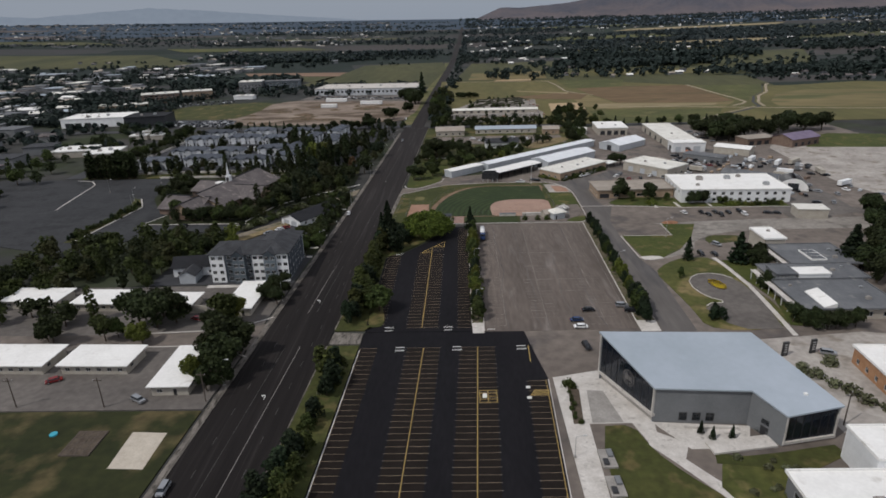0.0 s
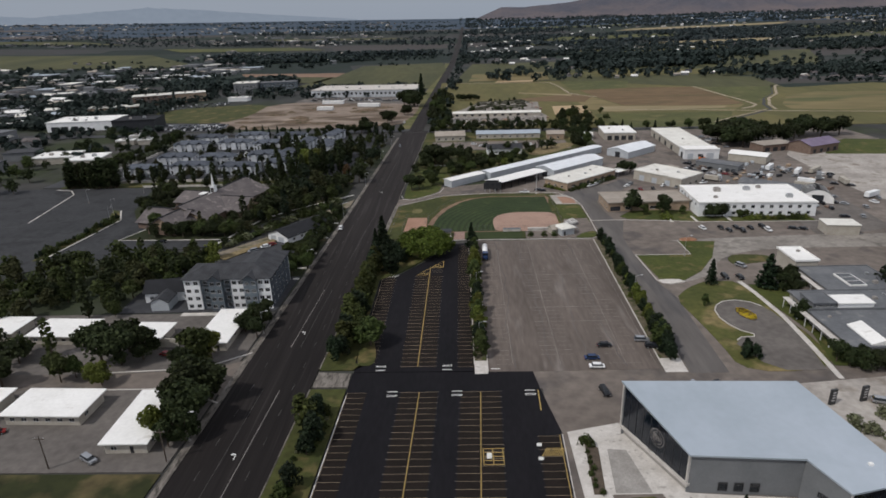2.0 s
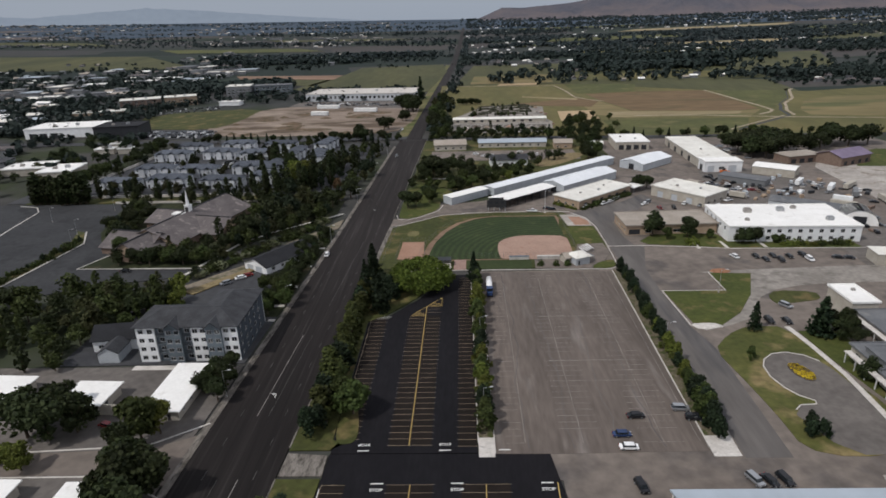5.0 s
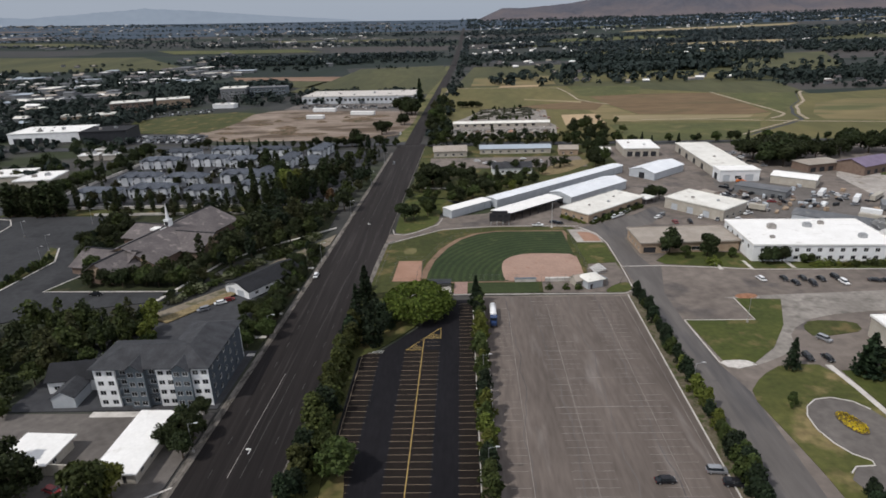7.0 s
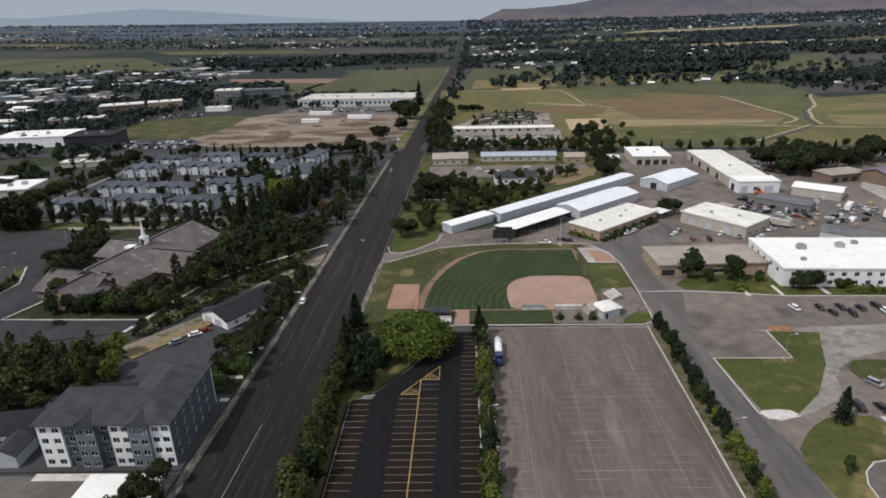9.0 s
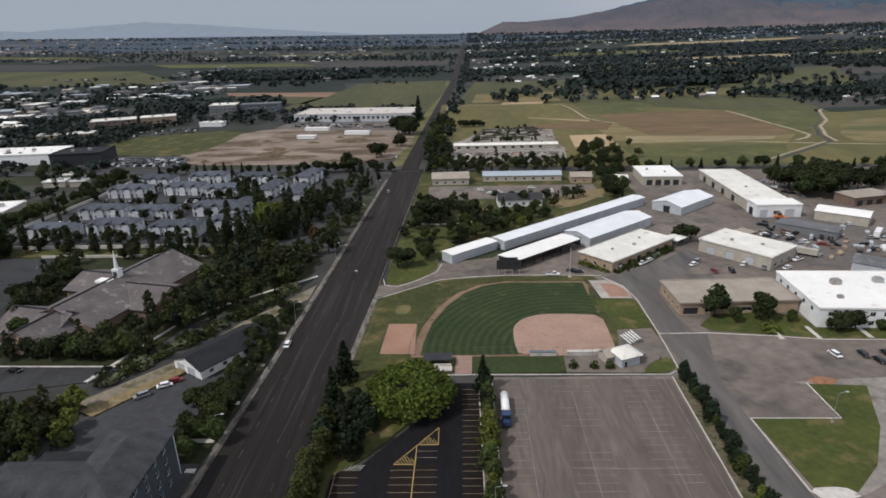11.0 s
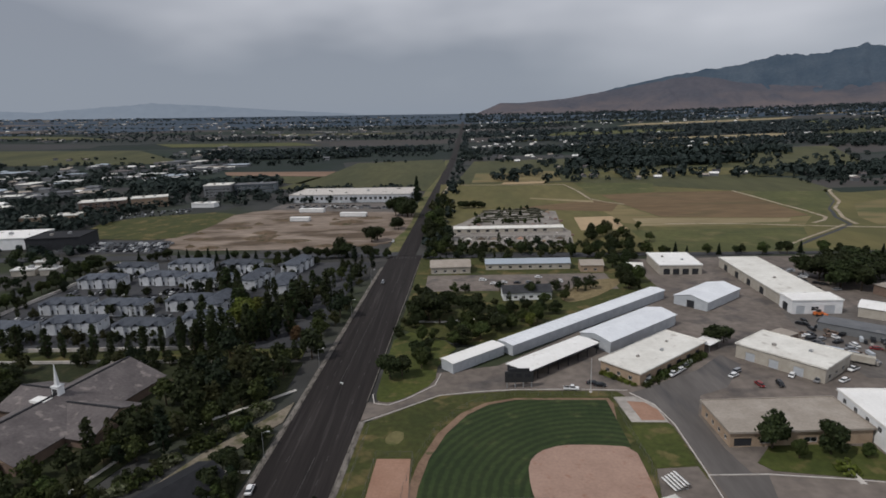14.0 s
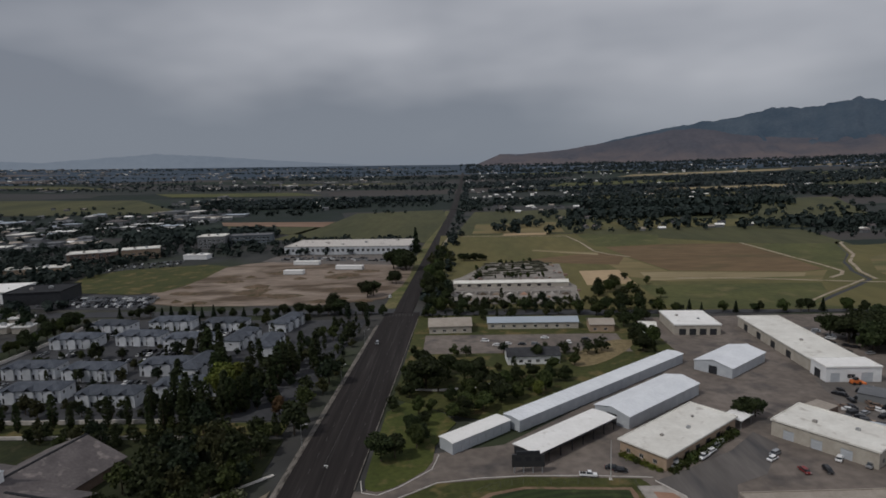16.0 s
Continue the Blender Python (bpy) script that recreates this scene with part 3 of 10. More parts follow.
def building(name, label, category, x, y, rz, w, d, h, wall, roof, kind="flat", rise=2.0, over=0.4, holes=None, parapet=0.0, group="",
             units=(), frame_mat="frame", seams=0.0, ridge_y=False):
    """A hollow building whose front left corner stands at x, y. holes: side -> (x0, x1, z0, z1, kind)."""
    b = thing(name, label, category, x, y, 0, rz, group)
    holes = holes or {}
    t = 0.3
    sides = {"front": (pose(0, 0, 0), w, 0), "right": (pose(w, t, 0, 0, 0, 90), d - 2 * t, t),
             "back": (pose(w, d, 0, 0, 0, 180), w, 0), "left": (pose(0, d - t, 0, 0, 0, 270), d - 2 * t, t)}
    for key, (m, length, off) in sides.items():
        hs = [(max(0.1, q[0] - off), min(length - 0.1, q[1] - off), q[2], q[3], q[4]) for q in holes.get(key, ())]
        bm = bmesh.new()
        wall_panel(bm, length, h, t, hs)
        wp = part("wall", bm, M[wall], b)
        wp.matrix_basis = m
        for q in hs:
            wm = Matrix.Translation((q[0], 0.06, q[2]))
            ww, wh = q[1] - q[0], q[3] - q[2]
            if q[4] == "door":
                door_leaf(wp, wm, ww, wh, M["frame_dark"])
            elif q[4] == "roller":
                roller(wp, wm, ww, wh, M["wall_metal"])
            elif q[4] == "dark":
                roller(wp, wm, ww, wh, M["wall_dark"])
            elif q[4] == "void":
                pass
            else:
                window(wp, wm, ww, wh, "glass", frame_mat, "window", 1 if ww > 0.9 else 0, 1 if wh > 1.9 else 0)
    part("floor_slab", cube(0.31, w - 0.31, 0.31, d - 0.31, 0.02, 0.12), M["concrete_old"], b)
    bm = bmesh.new()
    if kind == "flat":
        box(bm, -over, w + over, -over, d + over, h, h + 0.3)
        rp = part("roof", bm, M[roof], b)
        if parapet:
            pm = bmesh.new()
            o = over - 0.02
            for q in ((-o, w + o, -o, -o + 0.3), (-o, w + o, d + o - 0.3, d + o), (-o, -o + 0.3, -o + 0.3, d + o - 0.3), (w + o - 0.3, w + o, -o + 0.3, d + o - 0.3)):
                box(pm, *q, h + 0.3, h + 0.3 + parapet)
            part("parapet", pm, M[roof], rp)
    elif kind == "hip":
        hip_roof(bm, w, d, h, rise, over)
        rp = part("roof", bm, M[roof], b)
    else:
        if ridge_y:
            gable_roof(bm, d, w, h, rise, over)
            bmesh.ops.transform(bm, matrix=Matrix.Translation((w, 0, 0)) @ pose(0, 0, 0, 0, 0, 90), verts=bm.verts)
        else:
            gable_roof(bm, w, d, h, rise, over)
        rp = part("roof", bm, M[roof], b)
        for end in (0, 1):
            gm = bmesh.new()
            if ridge_y:
                pts = ((0.02, 0.0), (w - 0.02, 0.0), (w / 2, rise))
                y0, y1 = (0.0, t) if end == 0 else (d - t, d)
                lo = [gm.verts.new((p[0], y0, h + p[1])) for p in pts]
                hi = [gm.verts.new((p[0], y1, h + p[1])) for p in pts]
            else:
                pts = ((0.02, 0.0), (d - 0.02, 0.0), (d / 2, rise))
                x0, x1 = (0.0, t) if end == 0 else (w - t, w)
                lo = [gm.verts.new((x0, p[0], h + p[1])) for p in pts]
                hi = [gm.verts.new((x1, p[0], h + p[1])) for p in pts]
            gm.faces.new(lo)
            gm.faces.new(hi[::-1])
            for i in range(3):
                j = (i + 1) % 3
                gm.faces.new((lo[j], lo[i], hi[i], hi[j]))
            bmesh.ops.recalc_face_normals(gm, faces=gm.faces)
            part("gable", gm, M[wall], b)
    for k, (ux, uy, us) in enumerate(units):
        zr = h + 0.3 if kind == "flat" else h + rise * 0.5
        um = bmesh.new()
        box(um, ux, ux + us, uy, uy + us * 0.8, zr - 0.01, zr + us * 0.55)
        box(um, ux + us * 0.15, ux + us * 0.85, uy + us * 0.12, uy + us * 0.68, zr + us * 0.55, zr + us * 0.68)
        part("roof_unit", um, M["steel"] if k % 2 else M["concrete_old"], b)
    if seams:
        sm = bmesh.new()
        if kind == "gable" and not ridge_y:
            k = seams
            while k < w:
                for side in (0, 1):
                    y0, y1 = (-over, d / 2 - 0.05) if side == 0 else (d + over, d / 2 + 0.05)
                    drop = rise * over / (d / 2)
                    a = [(k - 0.06, y0, h - drop + 0.2), (k + 0.06, y0, h - drop + 0.2), (k + 0.06, y1, h + rise + 0.2), (k - 0.06, y1, h + rise + 0.2)]
                    lo = [sm.verts.new(p) for p in a]
                    hi = [sm.verts.new((p[0], p[1], p[2] + 0.09)) for p in a]
                    for i in range(4):
                        j = (i + 1) % 4
                        sm.faces.new((lo[i], lo[j], hi[j], hi[i]))
                    sm.faces.new(hi)
                k += seams
            bmesh.ops.recalc_face_normals(sm, faces=sm.faces)
            part("roof_seams", sm, M[roof], rp)
    return b


def row(n, start, step, w, z0, h, kind="window"):
    return [(start + k * step, start + k * step + w, z0, z0 + h, kind) for k in range(n)]


# ---- the ground ----
def far_height(x, y):
    """The plain rises very gently towards the edge of the valley."""
    r = math.hypot(x, y - 100)
    u = min(1.0, max(0.0, (r - 1300) / 3550))
    s = u * u * (3 - 2 * u)
    return s * 88 + 0.017 * max(0.0, -x) * u


def field_material():
    m = surface("valley_ground", (0.043, 0.044, 0.043), (0.074, 0.071, 0.068), 0.006, 0.95, 0.25, 0.0, spots=(0.042, 0.05, 0.03), spot_at=0.52)
    n, l = m.node_tree.nodes, m.node_tree.links
    geo = n.new("ShaderNodeNewGeometry")
    mp = n.new("ShaderNodeMapping")
    mp.inputs["Scale"].default_value = (0.0016, 0.0052, 0)
    mp.inputs["Rotation"].default_value = (0, 0, radians(-4))
    l.new(geo.outputs["Position"], mp.inputs[0])
    vo = n.new("ShaderNodeTexVoronoi")
    vo.distance = "CHEBYCHEV"
    vo.inputs["Scale"].default_value = 1.0
    vo.inputs["Randomness"].default_value = 0.8
    l.new(mp.outputs[0], vo.inputs["Vector"])
    sep = n.new("ShaderNodeSeparateColor")
    l.new(vo.outputs["Color"], sep.inputs[0])
    ramp = n.new("ShaderNodeValToRGB")
    ramp.color_ramp.interpolation = "CONSTANT"
    # far field colours, shifted towards blue to stand for distance haze
    cols = ((0.0, (0.026, 0.036, 0.034)), (0.25, (0.044, 0.05, 0.05)), (0.45, (0.032, 0.044, 0.038)), (0.62, (0.06, 0.06, 0.062)), (0.8, (0.024, 0.034, 0.034)),
            (0.92, (0.074, 0.068, 0.068)))
    e = ramp.color_ramp.elements
    e[0].position, e[0].color = cols[0][0], (*cols[0][1], 1)
    e[1].position, e[1].color = cols[1][0], (*cols[1][1], 1)
    for pos, c in cols[2:]:
        k = e.new(pos)
        k.color = (*c, 1)
    l.new(sep.outputs[0], ramp.inputs[0])
    d = n.new("ShaderNodeVectorMath")
    d.operation = "DISTANCE"
    d.inputs[1].default_value = (0, 100, 0)
    l.new(geo.outputs["Position"], d.inputs[0])
    rr = n.new("ShaderNodeMapRange")
    rr.inputs["From Min"].default_value, rr.inputs["From Max"].default_value = 650, 900
    rr.inputs["To Max"].default_value = 0.8
    l.new(d.outputs["Value"], rr.inputs[0])
    mx = n.new("ShaderNodeMix")
    mx.data_type = "RGBA"
    p = n["Principled BSDF"]
    old = p.inputs["Base Color"].links[0].from_socket
    l.new(rr.outputs[0], mx.inputs[0])
    l.new(old, mx.inputs[6])
    l.new(ramp.outputs[0], mx.inputs[7])
    l.new(mx.outputs[2], p.inputs["Base Color"])
    p.inputs["Specular IOR Level"].default_value = 0.05
    return m


radii = [0, 60, 120, 200, 300, 420, 560, 720, 900, 1100, 1300, 1500, 1750, 2000, 2300, 2600, 2900, 3200, 3500, 3800, 4100, 4400, 4650, 4850]
SEG = 144
gv, gf = [(0.0, 100.0, -0.3)], []
for r in radii[1:]:
    for k in range(SEG):
        a = 2 * math.pi * k / SEG
        px, py = r * math.sin(a), 100 + r * math.cos(a)
        gv.append((px, py, far_height(px, py) - 0.3))
for k in range(SEG):
    gf.append((0, 1 + (k + 1) % SEG, 1 + k))
for i in range(len(radii) - 2):
    for k in range(SEG):
        j = (k + 1) % SEG
        a, b = 1 + i * SEG, 1 + (i + 1) * SEG
        gf.append((a + k, a + j, b + j, b + k))
ground = raw("ground", gv, gf, field_material())
ground.data.shade_smooth()
tagged(ground, "wide valley floor of fields, dry grass and dirt", "ground", "", "structure")


# ---- the main road ----
ROAD = ((-300, -74), (108, -56.4), (350, -46), (600, -38), (1470, -10), (2850, 22), (4800, 60))


def road_x(y):
    for (y0, x0), (y1, x1) in zip(ROAD, ROAD[1:]):
        if y <= y1:
            return x0 + (x1 - x0) * (y - y0) / (y1 - y0)
    return ROAD[-1][1]


def along(name, off0, off1, y0, y1, top, material, label, category="road", step=25):
    """A strip beside the road's middle line, from one offset to another."""
    bm = bmesh.new()
    n = max(2, int((y1 - y0) / step) + 1)
    rows = []
    for i in range(n):
        y = y0 + (y1 - y0) * i / (n - 1)
        c = road_x(y)
        z = far_height(c, y)
        rows.append([bm.verts.new(p) for p in ((c + off0, y, z + top - 0.3), (c + off0, y, z + top), (c + off1, y, z + top), (c + off1, y, z + top - 0.3))])
    for a, b in zip(rows, rows[1:]):
        for k in range(3):
            bm.faces.new((a[k], a[k + 1], b[k + 1], b[k]))
    for r in (rows[0], rows[-1]):
        bm.faces.new(r)
    bmesh.ops.recalc_face_normals(bm, faces=bm.faces)
    ob = part(name, bm, material, None)
    return tagged(ob, label, category, "", "structure")


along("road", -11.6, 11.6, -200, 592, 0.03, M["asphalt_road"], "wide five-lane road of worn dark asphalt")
along("road_north", -6.5, 6.5, 592.5, 1500, 0.03, M["asphalt_road"], "narrower dark asphalt road running on to the horizon")
along("road_far", -7, 7, 1501, 4300, 0.6, M["asphalt_road"], "far straight stretch of dark road", step=150)
along("pavement_west", -13.5, -12.1, 60, 560, 0.15, M["concrete_kerb"], "dusty concrete pavement along the road", "pavement")
along("kerb_west", -11.95, -11.55, 60, 560, 0.17, M["concrete_kerb"], "dusty concrete kerb", "kerb")
along("kerb_east", 11.55, 11.9, -100, 172, 0.17, M["concrete_kerb"], "weathered concrete kerb", "kerb")
along("kerb_east_north", 11.55, 11.9, 183, 351, 0.17, M["concrete_kerb"], "weathered concrete kerb", "kerb")
along("pavement_east", 11.95, 13.5, 300, 351, 0.15, M["concrete_kerb"], "narrow concrete pavement", "pavement")
along("kerb_east_far", 11.55, 11.9, 366, 575, 0.17, M["concrete_kerb"], "weathered concrete kerb", "kerb")
along("verge_north_west", -16, -7, 600, 1480, 0.02, M["grass_dry"], "dry grass verge", "verge")
for off, y0, y1, mt in ((3.0, 96, 172, "faded_paint"), (-1.0, 196, 240, "faded_paint"), (2.4, 262, 330, "road_paint"), (-1.6, 380, 470, "road_paint"), (2.2, 500, 575, "road_paint")):
    along("lane_line", off - 0.08, off + 0.08, y0, y1, 0.05, M[mt], "faded solid white lane line", "marking")
for off, y0, y1 in ((-1.9, 96, 172), (2.1, 196, 240)):
    along("lane_line", off - 0.06, off + 0.06, y0, y1, 0.05, M["road_paint"], "nearly worn-off lane line", "marking")
for y in (144.2, 205.5, 381.0):
    arrow = bmesh.new()
    c = road_x(y) + (0.9 if y < 300 else -0.4)
    prism(arrow, [(c - 0.1, y - 1.2), (c + 0.1, y - 1.2), (c + 0.1, y + 0.5), (c - 0.1, y + 0.9)], -0.1, 0.052)
    prism(arrow, [(c - 0.7, y + 0.45), (c - 0.05, y + 0.45), (c - 0.05, y + 0.85), (c - 0.7, y + 0.85)], -0.1, 0.054)
    prism(arrow, [(c - 1.3, y + 0.65), (c - 0.7, y + 0.15), (c - 0.7, y + 1.15)], -0.1, 0.053)
    tagged(part("turn_arrow", arrow, M["white_paint"], None), "white painted left turn arrow", "marking", "", "structure")
dash = bmesh.new()
for off in (-5.6, 6.4):
    y = 40.0
    while y < 570:
        c = road_x(y + 1.5)
        a = math.atan2(road_x(y + 3) - road_x(y), 3)
        rod_pts = [(c + off - 0.08, y), (c + off + 0.08, y), (c + off + 0.08 + 3 * math.sin(a), y + 3), (c + off - 0.08 + 3 * math.sin(a), y + 3)]
        prism(dash, rod_pts, -0.1, 0.05)
        y += 12.0
ob = part("lane_dashes", dash, M["road_paint"], None)
tagged(ob, "faded white dashed lane markings", "marking", "", "stuff")
slab("cross_road_west", [(-430, 603), (-430, 618), (-44, 604), (-44, 590)], 0.025, M["asphalt_dark"], "side street meeting the main road", "road")
slab("cross_road_east", [(-31, 583), (-31, 594), (330, 574), (330, 566)], 0.02, M["asphalt_dark"], "side street running along the field's edge", "road")
ped = bmesh.new()
for k in range(8):
    prism(ped, [(-47.0 + 2.2 * k, 583), (-46.4 + 2.2 * k, 583), (-46.4 + 2.2 * k, 587), (-47.0 + 2.2 * k, 587)], -0.1, 0.05)
tagged(part("crosswalk", ped, M["road_paint"], None), "faded white zebra crossing", "marking", "", "stuff")

# ---- the campus ground ----
slab("campus_ground", [(24, 60), (24, 171), (9, 178), (9, 292), (62, 292), (68, 330), (57, 366), (-30, 352), (-30, 384), (15, 395), (110, 484), (112, 566), (330, 566), (330, 60)],
     0.0, M["asphalt_campus"], "broad grey asphalt yards and drives of the campus", "yard")
slab("yard_east", [(150, 420), (158, 455), (200, 458), (215, 400), (205, 300), (165, 285), (168, 318), (190, 330), (190, 372), (150, 378)], 0.012, M["yard"],
     "dusty yard littered with machines", "yard")
slab("gravel_lot", smooth_poly([(236, 470), (330, 520), (330, 290), (250, 300), (225, 350), (232, 430)]), 0.03, M["gravel"], "pale bare gravel lot", "yard")
slab("lawn_far_east", [(262, 457), (284, 494), (306, 508), (345, 500), (345, 452), (316, 450)], 0.07, M["grass_green"], "green lawn beyond the gravel lot", "lawn")
slab("gravel_drive", smooth_poly([(97, 288), (170, 292), (260, 290), (260, 272), (150, 276), (122, 272), (108, 262), (104, 250), (92, 243), (84, 240), (98, 254), (104, 270), (116, 284), (98, 286.5)], 1),
     0.036, M["dusty_drive"], "pale dusty drive", "road")
slab("entrance_court", [(92, 156), (95, 172), (130, 176), (150, 172), (150, 120), (95, 126)], 0.028, M["gravel"], "pale gravel and concrete court", "yard")

LOT = 0.034


def lot(u, v):
    return (u + LOT * (v - 171), v)


lot_a = slab("parking_lot_south", [lot(-31.3, 60), lot(-31.3, 180.5), lot(22, 180), lot(23.5, 170), lot(27, 151.5), lot(27, 60)], 0.045, M["asphalt_new"],
             "freshly sealed black car park", "car park")
lot_b = slab("parking_lot_north", [(-30.8, 180.7), (-30.8, 248), (-25, 252), (-20.5, 258), (-14, 267), (-3, 289), (5.4, 289), (5.0, 180.6)], 0.044, M["asphalt_new"],
             "freshly sealed black car park", "car park")
lot_c = slab("parking_lot_grey", [(9.2, 179.7), (9.4, 291), (62.5, 290), (60.4, 180.5)], 0.04, M["asphalt_old"], "old grey car park with faded stall lines", "car park")

stall_mesh = {}


def stall_line(w, parent, x, y, rz=0.0, thick=0.11, material="stall_paint", name="stall_line", z=0.055):
    key = (round(w, 2), thick, material)
    if key not in stall_mesh:
        bm = cube(0, w, -thick / 2, thick / 2, -0.03, 0.0)
        me = bpy.data.meshes.new(name)
        bm.to_mesh(me)
        bm.free()
        me.materials.append(M[material])
        stall_mesh[key] = me
    ob = new(name, stall_mesh[key])
    ob.parent = parent
    ob.matrix_basis = pose(x, y, z, 0, 0, rz)
    return ob


def patch(parent, pts, z, material, name):
    bm = bmesh.new()
    prism(bm, ccw(pts), z - 0.04, z)
    return part(name, bm, M[material], parent)


stall_line(106, lot_a, *lot(-31.0, 63), 90 + -1.95, 0.16, "white_paint", "edge_line", 0.06)
ticks_a, ticks_b = [], []
# south lot: one row by the road, two double rows, one row by the lawn
for u0, u1, v1 in ((-30.8, -25.4, 170), (-15.8, -5.4, 170), (1.1, 12.0, 170), (20.9, 26.2, 150.5)):
    patch(lot_a, [lot(u0, 66), lot(u1, 66), lot(u1, v1), lot(u0, v1)], 0.049, "asphalt_stall", "stall_field")
    v = v1
    while v > 92:
        x, y = lot(u0, v)
        stall_line(u1 - u0, lot_a, x, y, 0, 0.085)
        for e in (u0 - 0.35, u1):
            if u0 > -20:
                ticks_a.append(lot(e, v))
        v -= 2.5
for u, v1 in ((-10.6, 170), (6.6, 170)):
    stall_line(110, lot_a, *lot(u, v1 - 110), 90 - 1.95, 0.17, "yellow_paint", "centre_line", 0.058)
stall_line(100, lot_a, *lot(26.2, 51), 90 - 1.95, 0.15, "yellow_paint", "edge_line", 0.058)
stall_line(110, lot_a, *lot(-30.8, 60), 90 - 1.95, 0.12, "stall_paint", "edge_line", 0.058)
stall_line(9.5, lot_a, *lot(22.6, 161), 90 - 1.95, 0.25, "yellow_paint", "edge_line", 0.058)
for k in range(10):
    stall_line(3.3, lot_a, *lot(21.2 + k * 0.5, 143.2), 62, 0.16, "yellow_paint", "hatch_line", 0.06)
for k in range(2):
    patch(lot_a, [lot(20.2, 141.8 + 5 * k), lot(21.4, 141.8 + 5 * k), lot(21.4, 142.9 + 5 * k), lot(20.2, 142.9 + 5 * k)], 0.062, "white_paint", "wheelchair_mark")
for k in range(5):
    stall_line(5.0, lot_a, *lot(7.2, 140.4 + 1.4 * k), 0, 0.16, "yellow_paint", "hatch_line", 0.06)
for u in (7.3, 9.6, 12.0):
    stall_line(5.6, lot_a, *lot(u, 140.4), 90, 0.16, "yellow_paint", "hatch_line", 0.06)
patch(lot_a, [lot(8.0, 142.5), lot(9.2, 142.5), lot(9.2, 144.5), lot(8.0, 144.5)], 0.062, "white_paint", "wheelchair_mark")


def lettering(text, x, y, rz, size, parent):
    cu = bpy.data.curves.new("lettering", "FONT")
    cu.body = text
    cu.size = size
    cu.align_x = "CENTER"
    cu.extrude = 0.005
    cu.offset = 0.03
    tmp = bpy.data.objects.new("lettering", cu)
    scene.collection.objects.link(tmp)
    bpy.context.view_layer.update()
    me = bpy.data.meshes.new_from_object(tmp.evaluated_get(bpy.context.evaluated_depsgraph_get()))
    scene.collection.objects.unlink(tmp)
    bpy.data.objects.remove(tmp)
    me.materials.clear()
    me.materials.append(M["white_paint"])
    ob = new("lettering", me)
    ob.parent = parent
    ob.matrix_basis = pose(x, y, 0.062, 0, 0, rz)
    return ob


for u in (-18.2, 0.0, 20.3):
    stall_line(2.8, lot_a, u - 1.4, 170.4, 0, 0.35, "white_paint", "stop_bar", 0.06)
    lettering("STOP", u, 168.0, 0, 1.25, lot_a)
for u in (-23.0, -5.4 + 2.4, 11.5):
    stall_line(2.8, lot_b, u - 1.4, 181.6, 0, 0.35, "white_paint", "stop_bar", 0.06)
    if u < 5:
        lettering("STOP", u, 184.2, 180, 1.25, lot_b)

# north lot
for u0, u1, v0, v1 in ((-30.4, -25.0, 186, 251), (-17.0, -6.4, 183.5, 253), (0.3, 5.0, 183, 286)):
    patch(lot_b, [(u0, v0), (u1, v0), (u1 + 0.3, v1), (u0 + 0.3, v1)], 0.049, "asphalt_stall", "stall_field")
    v = v0
    while v <= v1 + 0.1:
        x = u0 + 0.006 * (v - v0)
        stall_line(u1 - u0, lot_b, x, v, 0, 0.1)
        for e in ((x - 0.35, x + u1 - u0) if u0 > -20 else (x + u1 - u0,)):
            ticks_b.append((e, v))
        v += 2.5
stall_line(77, lot_b, -11.9, 183.5, 90 - 0.6, 0.2, "yellow_paint", "centre_line", 0.058)
stall_line(65, lot_b, -30.4, 186, 90 - 0.3, 0.12, "stall_paint", "edge_line", 0.058)
# stepped hatched nose at the head of the double row
for k in range(3):
    stall_line(5.2, lot_b, -11.1, 255.5 + 2.5 * k, 0, 0.1)
stall_line(17.9, lot_b, -16.4, 253.0, 53.6, 0.16, "yellow_paint", "edge_line", 0.058)
stall_line(7.0, lot_b, -5.7, 260.5, 90, 0.16, "yellow_paint", "edge_line", 0.058)
for x0, y0 in ((-16.4, 253.0), (-11.05, 260.4)):
    stall_line(5.35, lot_b, x0, y0, 0, 0.14, "yellow_paint", "edge_line", 0.059)
    for k in range(7):
        u = 0.75 * (k + 0.6)
        stall_line(round(min(u * 1.36 / 1.26, 7.2 - u * 0.9), 2), lot_b, x0 + 5.3 - 0.75 * (6 - k), y0 + 0.1, 118, 0.13, "yellow_paint", "hatch_line", 0.06)
for k in range(7):
    stall_line(2.0, lot_b, -28.9 + k * 0.75, 251.2, 62, 0.12, "white_paint", "hatch_line", 0.06)
for ticks, lot_ob in ((ticks_a, lot_a), (ticks_b, lot_b)):
    bm = bmesh.new()
    for x, y in ticks:
        box(bm, x + 0.05, x + 0.3, y - 0.06, y + 0.06, 0.02, 0.057)
    tagged(part("end_ticks", bm, M["faded_paint"], lot_ob), "", "", "", "stuff")
